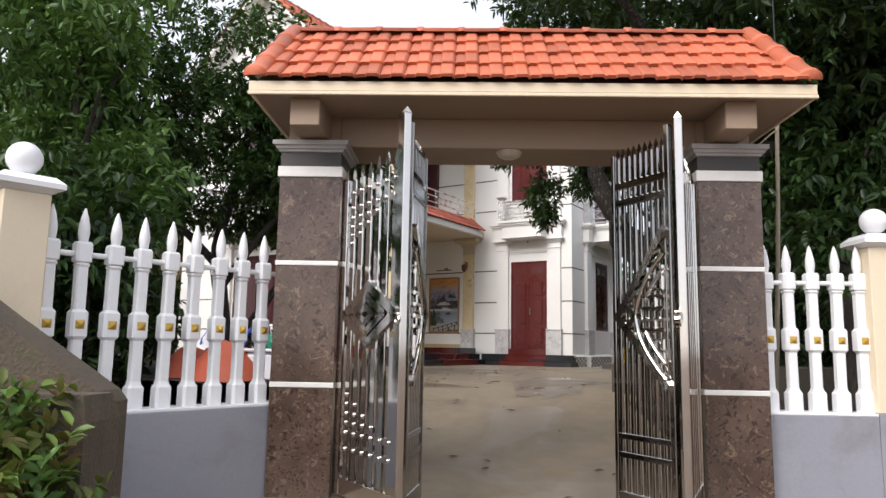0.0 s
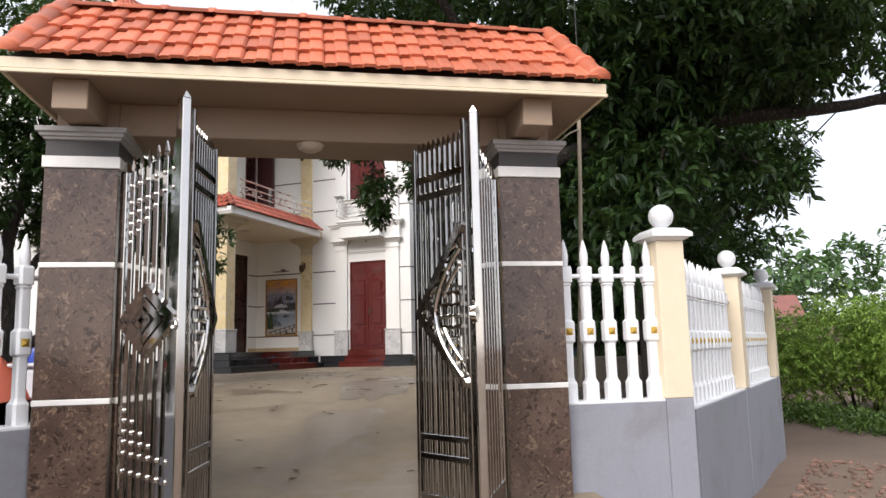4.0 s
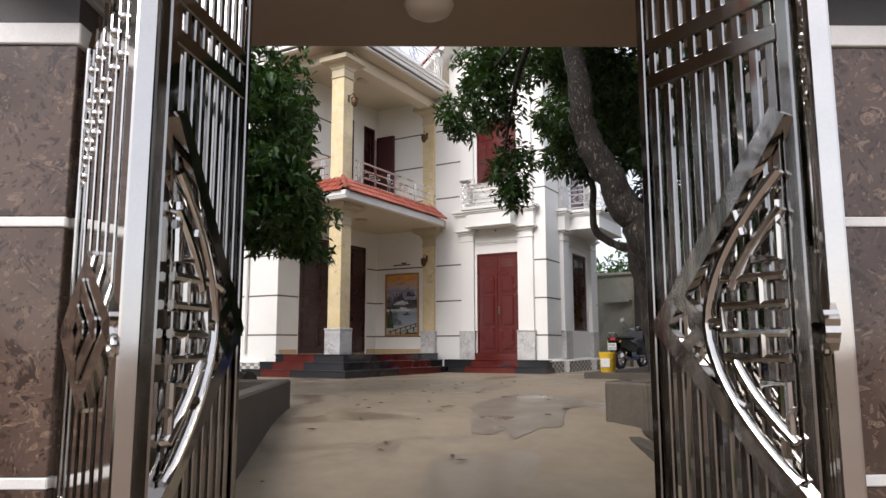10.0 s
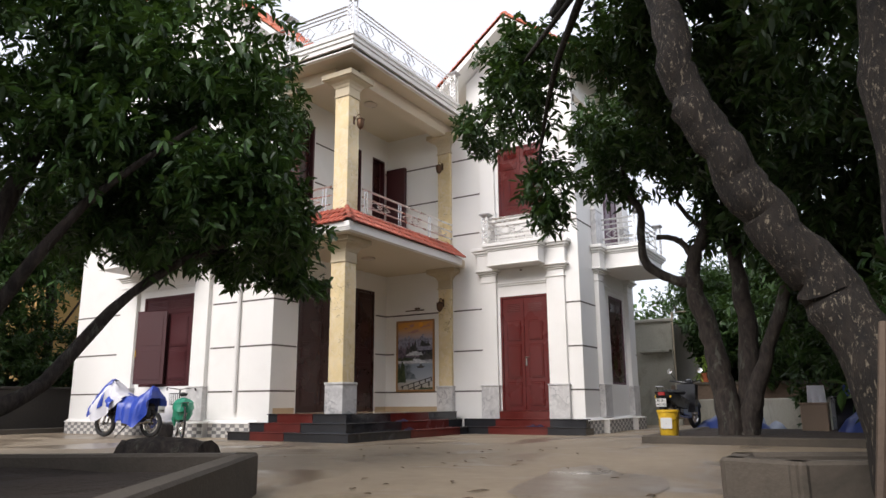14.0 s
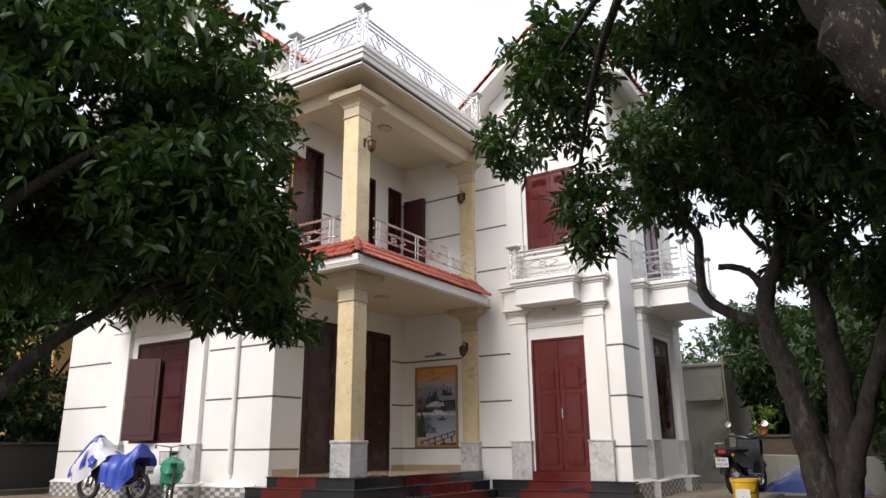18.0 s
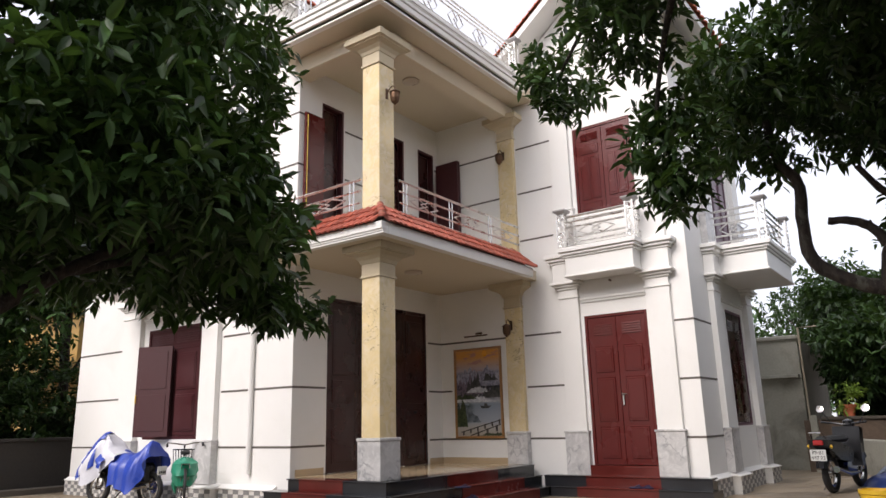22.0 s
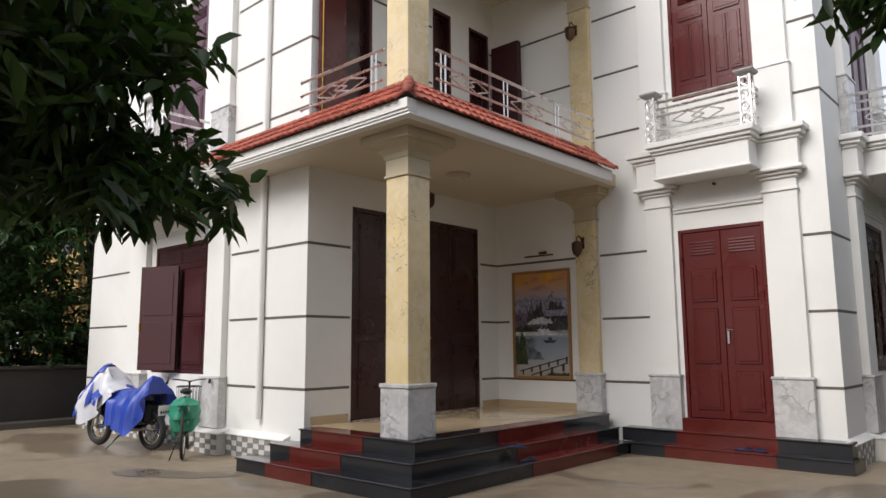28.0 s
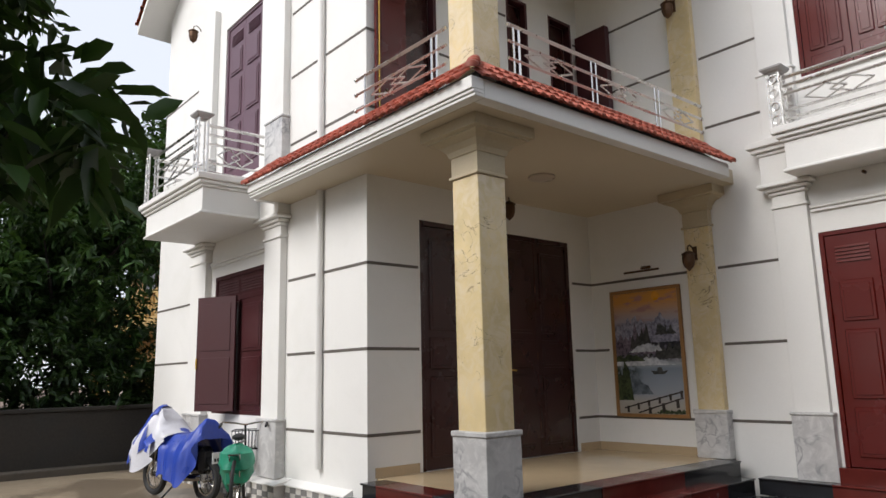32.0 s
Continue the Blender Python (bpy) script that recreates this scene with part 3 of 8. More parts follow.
def wall_with_openings(plane, at, a0, a1, z0, z1, openings, into):
    """A wall along x ('y' plane) or along y ('x' plane), cut by openings (b0, b1, zb, zt)."""
    s, index = Shape(), {}
    xs = sorted({a0, a1, *[o[0] for o in openings], *[o[1] for o in openings]})
    zs = sorted({z0, z1, *[o[2] for o in openings], *[o[3] for o in openings]})

    def vert(i, j, k):
        if (i, j, k) not in index:
            index[i, j, k] = len(s.v)
            d = at + into * k
            s.v.append((xs[i], d, zs[j]) if plane == "y" else (d, xs[i], zs[j]))
        return index[i, j, k]

    def solid(i, j):
        if not (0 <= i < len(xs) - 1 and 0 <= j < len(zs) - 1):
            return False
        x, z = (xs[i] + xs[i + 1]) / 2, (zs[j] + zs[j + 1]) / 2
        return not any(o[0] < x < o[1] and o[2] < z < o[3] for o in openings)

    flip = (into > 0) == (plane == "y")
    for i in range(len(xs) - 1):
        for j in range(len(zs) - 1):
            if not solid(i, j):
                continue
            faces = [(vert(i, j, 0), vert(i + 1, j, 0), vert(i + 1, j + 1, 0), vert(i, j + 1, 0)), (vert(i, j, 1), vert(i, j + 1, 1), vert(i + 1, j + 1, 1), vert(i + 1, j, 1))]
            if not solid(i - 1, j):
                faces.append((vert(i, j, 0), vert(i, j + 1, 0), vert(i, j + 1, 1), vert(i, j, 1)))
            if not solid(i + 1, j):
                faces.append((vert(i + 1, j, 0), vert(i + 1, j, 1), vert(i + 1, j + 1, 1), vert(i + 1, j + 1, 0)))
            if not solid(i, j - 1):
                faces.append((vert(i, j, 0), vert(i, j, 1), vert(i + 1, j, 1), vert(i + 1, j, 0)))
            if not solid(i, j + 1):
                faces.append((vert(i, j + 1, 0), vert(i + 1, j + 1, 0), vert(i + 1, j + 1, 1), vert(i, j + 1, 1)))
            s.f += faces if flip else [tuple(reversed(f)) for f in faces]
    return s


WIN_A = (-16.25, -14.52, 2.25, 4.30)
DOOR_AU = (-16.15, -14.85, 5.75, 8.42)
DOOR_B = (15.63, 18.35, ZF, 4.56)
DOOR_C = (-8.89, -7.735, ZF, 4.22)
WIN_C = (-8.87, -7.73, 6.08, 7.80)
BU1 = (15.42, 15.97, 5.45, 8.10)
BU2 = (17.27, 17.71, 5.45, 8.07)
BU3 = (18.17, 18.70, 5.45, 8.05)
WIN_D = (20.75, 21.85, 2.25, 4.35)
DOOR_D = (20.75, 21.85, 5.55, 7.90)
hpart("wall", wall_with_openings("y", YA, XL, XB, Z0, ZT, [WIN_A, DOOR_AU], T), M_WHITE)
hpart("wall", wall_with_openings("x", XB, YA + T, YC + T, Z0, ZT, [DOOR_B, BU1, BU2, BU3], -T), M_WHITE)
hpart("wall", wall_with_openings("y", YC, XB, XD, Z0, ZT, [DOOR_C, WIN_C], T), M_WHITE)
hpart("wall", wall_with_openings("x", XD, YC + T, YR, Z0, ZT, [WIN_D, DOOR_D], -T), M_WHITE)
hpart("wall", Shape().box(XL, XL + T, YA + T, YR, Z0, ZT), M_WHITE)
hpart("wall", Shape().box(XL + T, XD - T, YR - T, YR, Z0, ZT), M_WHITE)
hpart("floor_slab", Shape().box(XL + T, XB - T, YA + T, YR - T, ZU - 0.2, ZU).box(XB - T, XD - T, YC + T, YR - T, ZU - 0.2, ZU), M_SOFFIT)
hpart("inner_wall", Shape().box(XL + T, XD - T, 20.6, 20.75, Z0, ZT).box(-13.5, -13.35, YA + T, 20.6, Z0, ZT), M_CREAM)
# dark strips set into the walls
LINES = (2.11, 3.03, 3.98, 5.82, 6.78, 7.72)
for z in LINES:
    h = 0.017
    for a, b in ((XL, -17.12), (-13.90, -13.09), (-13.01, XB)):
        hpart("groove", Shape().box(a, b + (0.004 if b == XB else 0), YA - 0.004, YA + 0.01, z - h, z + h), M_GROOVE)
    spans = [(YA, 15.60), (18.40, YC)] if z < 5 else [(YA, 15.40), (16.0, 17.25), (18.72, YC)]
    for a, b in spans:
        hpart("groove", Shape().box(XB - 0.01, XB + 0.004, a, b, z - h, z + h), M_GROOVE)
    spans = [(-10.12, -9.32), (-7.28, XD)]
    if z != 3.03:
        spans.append((XB, -10.55))
    else:
        spans.append((XB, -11.85))
    for a, b in spans:
        hpart("groove", Shape().box(a, b + (0.004 if b == XD else 0), YC - 0.004, YC + 0.01, z - h, z + h), M_GROOVE)
    for a, b in ((YC, 19.78), (22.42, YR)):
        hpart("groove", Shape().box(XD - 0.01, XD + 0.004, a, b, z - h, z + h), M_GROOVE)
hpart("drain_pipe", Shape().tube([(-13.05, YA - 0.045, 1.7), (-13.05, YA - 0.045, 8.6)], 0.045, 10), M_WHITE, smooth=True)

# slabs and cornices
EX, EY = -9.69, 14.30
hpart("porch_ceiling", Shape().box(XB, EX - 0.121, YA, YC, 5.00, 5.18).box(-13.88, EX - 0.121, EY + 0.122, YA - 0.001, 5.00, 5.18), M_SOFFIT)


def eave_band(x0, x1, y0, y1, rows, name, mat):
    """A stepped cornice round the front and right side of a slab."""
    for (o, za, zb) in rows:
        s = Shape()
        s.box(x0, x1 + o, y0 - o, y0 + 0.12, za, zb, 0.008)
        s.box(x1 - 0.12, x1 + o, y0 + 0.121, y1, za, zb, 0.008)
        hpart(name, s, mat)


for o, za, zb in ((-0.012, 5.00, 5.03), (0.004, 5.03, 5.06), (0.022, 5.06, 5.169)):
    hpart("eave_moulding", Shape().box(-13.90, EX + 0.01, EY - o, EY + 0.12, za, zb, 0.005), M_WHITE)
hpart("eave_moulding", Shape().box(EX - 0.12, EX + 0.01, EY + 0.121, 18.50, 5.00, 5.169, 0.006), M_WHITE)
for box in ((XB - 0.2, -9.68, 14.26, YC + 0.1), (XL + 0.05, XB - 0.2, YA + 0.05, YR), (XB - 0.2, XD, YC + 0.1, YR)):
    hpart("roof_slab", Shape().box(*box, ZT, 8.86), M_SOFFIT)
eave_band(-12.3, -9.66, 14.24, 18.45, ((-0.02, 8.62, 8.70), (0.02, 8.70, 8.80), (0.05, 8.80, 8.88), (0.08, 8.88, 8.95)), "cornice", M_WHITE)
hpart("beam", Shape().box(-10.5, -10.15, 15.1, YC, 8.36, 8.65, 0.01).box(XB, -10.5, 14.75, 15.1, 8.36, 8.65, 0.01), M_SOFFIT)


# ---- columns ----
def column(name, x, y, z0, zp, zr, zt, depth=0.175):
    col = hpart(name, Shape().box(x - 0.175, x + 0.175, y - depth, y + depth, zp, zr, 0.006), M_YELLOWMARBLE, None, "yellow veined marble column with grey plinth")
    k = depth - 0.175
    if z0 < zp:
        hpart("plinth", Shape().box(x - 0.215, x + 0.215, y - depth - 0.04, y + depth + 0.04, z0, zp - 0.03, 0.006).box(x - 0.228, x + 0.228, y - depth - 0.053, y + depth + 0.053, zp - 0.03, zp + 0.02, 0.01), M_GREYMARBLE, col)
    hpart("ring", Shape().box(x - 0.198, x + 0.198, y - depth - 0.022, y + depth + 0.022, zr, zr + 0.03, 0.006), M_CAPITAL, col)
    hpart("capital", Shape().steps(((0.0, zr + 0.03), (0.0, zt - 0.27), (0.012, zt - 0.265), (0.03, zt - 0.215), (0.075, zt - 0.165), (0.14, zt - 0.135), (0.165, zt - 0.13), (0.165, zt - 0.115), (0.205, zt - 0.105), (0.205, zt - 0.002)), x, y, 0.178, depth + 0.003), M_CAPITAL, col)
    return col


column("column", -10.325, 14.935, ZF, 2.22, 4.52, 5.0)
column("column", -10.325, 14.935, 5.3, 5.3, 7.95, 8.42)
column("pilaster", -10.325, YC - 0.03, ZF, 2.22, 4.52, 5.0, 0.06)
column("pilaster", -10.325, YC - 0.03, 5.3, 5.3, 7.95, 8.42, 0.06)

# ---- porch steps ----
porch = thing("porch_steps", (-10.9, 16.0, Z0), "black and red granite steps round the porch and red door", "steps")
HP = [(0, Z0 - 0.05, 1.325), (1, 1.325, 1.485), (2, 1.485, 1.645)]
FRONT, SIDE, LEFT = (14.13, 14.40, 14.68), (-9.49, -9.74, -9.97), (-12.45, -12.16, -11.95)


def ppart(name, shape, mat, label=""):
    ob = part(name, shape, mat, porch, label)
    ob.matrix_parent_inverse = porch.matrix_basis.inverted()
    return ob


RED_X = ((-11.83, -10.98), (-11.74, -10.83), (-11.68, -10.79))
RED_Y = ((16.09, 17.98), (16.14, 17.93), (16.08, 17.48))
for k, za, zb in HP:
    yb = YC - 0.45 + 0.15 * k
    ppart("riser", Shape().box(LEFT[k] + 0.02, SIDE[k] - 0.02, FRONT[k] + 0.02, yb, za, zb), M_BLACKGRANITE)
    rows = [(LEFT[k], RED_X[k][0], M_BLACKGRANITE), (RED_X[k][0], RED_X[k][1], M_REDGRANITE), (RED_X[k][1], SIDE[k], M_BLACKGRANITE)]
    wide = 0.32
    for a, b, mt in rows:
        ppart("tread", Shape().box(a + 0.001, b - 0.001, FRONT[k], FRONT[k] + wide, zb, zb + 0.02, 0.006), mt)
        if mt is M_REDGRANITE:
            ppart("riser_facing", Shape().box(a, b, FRONT[k] + 0.012, FRONT[k] + 0.02, za + 0.005, zb - 0.002), mt)
    rows = [(FRONT[k] + wide, RED_Y[k][0], M_BLACKGRANITE), (RED_Y[k][0], RED_Y[k][1], M_REDGRANITE), (RED_Y[k][1], yb, M_BLACKGRANITE)]
    for a, b, mt in rows:
        ppart("tread", Shape().box(SIDE[k] - wide, SIDE[k], a + 0.001, b - 0.001, zb, zb + 0.02, 0.006), mt)
        if mt is M_REDGRANITE:
            ppart("riser_facing", Shape().box(SIDE[k] - 0.02, SIDE[k] - 0.012, a, b, za + 0.005, zb - 0.002), mt)
# steps before the red door
for k, za, zb, yf, xr in ((0, Z0 - 0.05, 1.325, 18.32, -6.80), (1, 1.325, 1.485, 18.58, -6.87)):
    x0 = SIDE[k] + 0.002
    for a, b, mt in ((x0, -9.0 + 0.05 * k, M_BLACKGRANITE), (-9.0 + 0.05 * k, -7.62 - 0.05 * k, M_REDGRANITE), (-7.62 - 0.05 * k, xr, M_BLACKGRANITE)):
        ppart("riser", Shape().box(a, b, yf + 0.02, YC - 0.002, za, zb), mt)
        ppart("tread", Shape().box(a + 0.001, b - 0.001, yf, yf + 0.3, zb, zb + 0.02, 0.006), mt)
ppart("sill", Shape().box(-8.93, -7.69, 18.74, YC + 0.12, 1.487, ZF, 0.006), M_REDGRANITE)
tagged(part("porch_floor", Shape().box(XB + 0.002, SIDE[2] - 0.32, FRONT[2] + 0.32, YC - 0.002, ZF - 0.03, ZF), M_FLOORTILE), "polished beige tiled porch floor", "floor", "", "structure")
M_SKIRT = surface("beige_skirting", (0.5, 0.38, 0.24), 0.25, spread=0.06)
for box in ((XB, XB + 0.012, YA + 0.1, 15.58), (XB, XB + 0.012, 18.40, YC - 0.013), (XB + 0.012, -10.55, YC - 0.012, YC)):
    hpart("skirting", Shape().box(*box, ZF, 1.77), M_SKIRT)


# ---- gate ----
def under(ob, parent):
    ob.parent = parent
    if not parent.parent:
        ob.matrix_parent_inverse = parent.matrix_basis.inverted()
    return ob


def kid(name, shape, mat, parent, label="", smooth=False):
    return under(part(name, shape, mat, None, label, smooth), parent)


PW, PRU, PZ = 0.457, 3.092, 0.52
gate = thing("gate_house", m=Matrix.Translation(gp(1.8, 0.2, PZ)), label="gateway with brown stone pillars and a red tiled canopy", category="gateway")
for name_u in (0.0, PRU):
    u0, u1, v0, v1 = name_u, name_u + PW, 0.0, PW
    pil = kid("pillar", Shape(GATE).box(u0 + 0.01, u1 - 0.01, v0 + 0.01, v1 - 0.01, PZ, 3.15), M_DARKSLATE, gate, "square pillar clad in brown fossil stone")
    for za, zb in ((PZ, 1.363), (1.405, 2.243), (2.283, 2.907)):
        kid("stone_slab", Shape(GATE).box(u0, u1, v0, v1, za, zb, 0.003), M_PILLAR, pil)
    for za, zb, o in ((1.365, 1.403, 0.004), (2.245, 2.281, 0.004), (2.909, 2.988, 0.014)):
        kid("band", Shape(GATE).box(u0 - o, u1 + o, v0 - o, v1 + o, za, zb, 0.004), M_BAND, pil, "white granite band")
    kid("slate_band", Shape(GATE).box(u0 + 0.002, u1 - 0.002, v0 + 0.002, v1 - 0.002, 2.989, 3.10), M_DARKSLATE, pil, "dark slate band")
    kid("cap_moulding", Shape(GATE).steps(((0.0, 3.098), (0.012, 3.102), (0.016, 3.116), (0.030, 3.122), (0.036, 3.142), (0.052, 3.148), (0.054, 3.18), (0.0, 3.182)), (u0 + u1) / 2, (v0 + v1) / 2, PW / 2, PW / 2), M_CAP, pil, "grey cement cap")
    b0, b1 = (u0 + 0.14, u0 + 0.35) if name_u == 0 else (u1 - 0.365, u1 - 0.15)
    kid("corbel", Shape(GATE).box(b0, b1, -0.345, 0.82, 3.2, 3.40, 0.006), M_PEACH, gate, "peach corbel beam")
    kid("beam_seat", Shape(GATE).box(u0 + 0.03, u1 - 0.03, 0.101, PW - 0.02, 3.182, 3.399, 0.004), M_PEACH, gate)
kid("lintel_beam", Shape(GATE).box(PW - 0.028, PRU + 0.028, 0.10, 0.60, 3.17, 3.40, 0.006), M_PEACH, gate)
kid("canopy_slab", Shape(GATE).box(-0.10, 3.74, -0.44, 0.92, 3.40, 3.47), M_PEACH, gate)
for v0, v1 in ((-0.462, -0.441), (0.921, 0.942)):
    kid("fascia", Shape(GATE).box(-0.135, 3.772, v0, v1, 3.383, 3.408, 0.004).box(-0.128, 3.765, v0 + 0.004, v1 - 0.002, 3.41, 3.48, 0.003), M_CREAM, gate, "cream fascia board")
for u0, u1 in ((-0.125, -0.101), (3.741, 3.762)):
    kid("fascia", Shape(GATE).box(u0, u1, -0.44, 0.92, 3.385, 3.48, 0.003), M_CREAM, gate)

RIDGE_V, RIDGE_Z, EAVE_Z = 0.24, 4.13, 3.478
kid("roof_deck", Shape(GATE).prism([(-0.44, 3.48), (RIDGE_V, RIDGE_Z - 0.07), (0.92, 3.48)], 0, -0.07, 3.70), M_CURB, gate)


def tile_mesh(w, l):
    """One interlocking clay tile: a flat pan with a raised roll at one side and a thick, stepped lower edge. Down is -y."""
    s = Shape()
    prof = [(0.0, 0.0), (0.05, 0.001), (0.09, 0.006), (0.38, 0.006), (0.45, 0.021), (0.52, 0.025), (0.88, 0.025), (0.95, 0.016), (1.0, 0.004)]
    n = len(prof)
    v = []
    for y, lift in ((-l * 0.5, 0.024), (-l * 0.42, 0.028), (l * 0.56, 0.004)):
        v += [((p - 0.5) * w, y + (0.026 if (p < 0.42 and y < -l * 0.45) else 0.0), h + lift) for p, h in prof]
    v += [((p - 0.5) * w, -l * 0.5 + (0.026 if p < 0.42 else 0.0), h + 0.002) for p, h in prof]
    f = []
    for r in range(2):
        f += [(r * n + i, r * n + i + 1, (r + 1) * n + i + 1, (r + 1) * n + i) for i in range(n - 1)]
    f += [(3 * n + i, 3 * n + i + 1, i + 1, i) for i in range(n - 1)]
    f += [(0, n, 2 * n, 3 * n), (n - 1, 4 * n - 1, 3 * n - 1, 2 * n - 1)]
    s.v, s.f = v, f
    return s


def roof_tiles(parent, origin, along, down_dir, width, length, cols, rows, mat, trim=None, name="roof_tile"):
    """Rows of tiles from the eave at origin, one object each, sharing a mesh."""
    w, l = width / cols, length / rows
    me = tile_mesh(w * 0.985, l).mesh(name, mat)
    along, up = Vector(along).normalized(), -Vector(down_dir).normalized()
    nrm = along.cross(up)
    basis = Matrix((along, up, nrm)).transposed().to_4x4()
    inv = parent.matrix_basis.inverted() if not parent.parent else Matrix()
    for r in range(rows):
        for c in range(cols):
            if trim and not trim(c, r):
                continue
            p = Vector(origin) + along * (w * (c + 0.5)) + up * (l * (r + 0.5)) + nrm * (0.004 * random.random())
            ob = new(name, me)
            ob.parent = parent
            ob.matrix_parent_inverse = inv
            ob.matrix_basis = Matrix.Translation(p) @ basis @ pose(0, 0, 0, random.uniform(-0.8, 0.8), 0, random.uniform(-0.7, 0.7))


def ridge_caps(parent, a, b, n, r, mat, name="ridge_tile"):
    """A row of overlapping half-round cap tiles from a to b."""
    a, b = Vector(a), Vector(b)
    d = (b - a).normalized()
    l = (b - a).length / n
    s = Shape()
    v, f, k = [], [], 9
    for y, rr in ((-0.5 * l, r * 1.16), (-0.34 * l, r * 1.16), (-0.33 * l, r), (0.56 * l, r * 0.96)):
        for i in range(k):
            t = math.pi * (i / (k - 1))
            v.append((rr * math.cos(t), y, rr * math.sin(t) * 0.8))
    for row in range(3):
        f += [(row * k + i, row * k + i + 1, (row + 1) * k + i + 1, (row + 1) * k + i) for i in range(k - 1)]
    f += [tuple(range(k - 1, -1, -1)), tuple(range(3 * k, 4 * k))]
    s.v, s.f = v, [tuple(reversed(q)) for q in f]
    me = s.mesh(name, mat, True)
    side = d.cross(Vector((0, 0, 1))).normalized()
    basis = Matrix((side, d, side.cross(d))).transposed().to_4x4()
    inv = parent.matrix_basis.inverted() if not parent.parent else Matrix()
    for i in range(n):
        ob = new(name, me)
        ob.parent = parent
        ob.matrix_parent_inverse = inv
        ob.matrix_basis = Matrix.Translation(a + d * l * (i + 0.5)) @ basis @ pose(0, 0, 0, random.uniform(-1, 1), 0, random.uniform(-0.8, 0.8))


g_along, g_in = (GATE.to_3x3() @ Vector((1, 0, 0))), (GATE.to_3x3() @ Vector((0, 1, 0)))
slope = Vector((0, RIDGE_V + 0.49, RIDGE_Z - EAVE_Z))
roof_tiles(gate, gp(-0.07, -0.49, EAVE_Z), g_along, -(GATE.to_3x3() @ slope), 3.77, slope.length, 22, 4, M_TILE)
back_slope = Vector((0, RIDGE_V - 0.97, RIDGE_Z - EAVE_Z))
roof_tiles(gate, gp(3.70, 0.97, EAVE_Z), -g_along, -(GATE.to_3x3() @ back_slope), 3.77, back_slope.length, 22, 4, M_TILE)
ridge_caps(gate, gp(0.0, RIDGE_V, RIDGE_Z + 0.015), gp(3.61, RIDGE_V, RIDGE_Z + 0.015), 11, 0.065, M_TILE)
for u_e, u_r in ((-0.075, 0.0), (3.705, 3.61)):
    ridge_caps(gate, gp(u_e, -0.49, EAVE_Z + 0.03), gp(u_r, RIDGE_V, RIDGE_Z + 0.03), 4, 0.075, M_TILE, "verge_tile")
    ridge_caps(gate, gp(u_e, 0.97, EAVE_Z + 0.03), gp(u_r, RIDGE_V, RIDGE_Z + 0.03), 4, 0.075, M_TILE, "verge_tile")

lamp = thing("ceiling_lamp", m=Matrix.Translation(gp(1.72, 0.2, 3.1)), label="round frosted dome lamp under the gate beam", category="lamp")
kid("dome", Shape(GATE).lathe([(0.01, -0.055), (0.05, -0.05), (0.085, -0.03), (0.10, 0.0)], 18, (1.72, 0.2, 3.169)), M_LAMPGLASS, lamp, smooth=True)


def leaf_matrix(a, b):
    a, b = Vector((*a, 0)), Vector((*b, 0))
    d = (b - a).normalized()
    return GATE @ Matrix.Translation(a) @ Matrix(((d.x, -d.y, 0), (d.y, d.x, 0), (0, 0, 1))).to_4x4(), (b - a).length


def flat_bar(s, p, q, w, y0, y1):
    """A flat bar in the plane of the leaf from p to q (x, z), w wide, between depths y0 and y1."""
    p, q = Vector(p), Vector(q)
    d = (q - p).normalized()
    e = Vector((-d.y, d.x)) * w / 2
    p, q = p - d * w * 0.4, q + d * w * 0.4
    a = [p - e, q - e, q + e, p + e]
    mid = ((p.x + q.x) / 2, (y0 + y1) / 2, (p.y + q.y) / 2)
    s.add([(c.x, y0, c.y) for c in a] + [(c.x, y1, c.y) for c in a], [(0, 1, 2, 3), (4, 5, 6, 7), (0, 1, 5, 4), (1, 2, 6, 5), (2, 3, 7, 6), (3, 0, 4, 7)], mid)


def spade(s, x, z, r=0.016):
    """A small pointed spade on top of a bar."""
    pts = [(x - r * 0.5, z), (x - r * 1.25, z + r * 1.3), (x - r * 0.8, z + r * 2.2), (x, z + r * 4.2), (x + r * 0.8, z + r * 2.2), (x + r * 1.25, z + r * 1.3), (x + r * 0.5, z)]
    n = len(pts)
    s.add([(a, -0.005, b) for a, b in pts] + [(a, 0.005, b) for a, b in pts], [tuple(range(n)), tuple(range(2 * n - 1, n - 1, -1))] + [(i, i + n, (i + 1) % n + n, (i + 1) % n) for i in range(n)], (x, 0, z + r * 2))


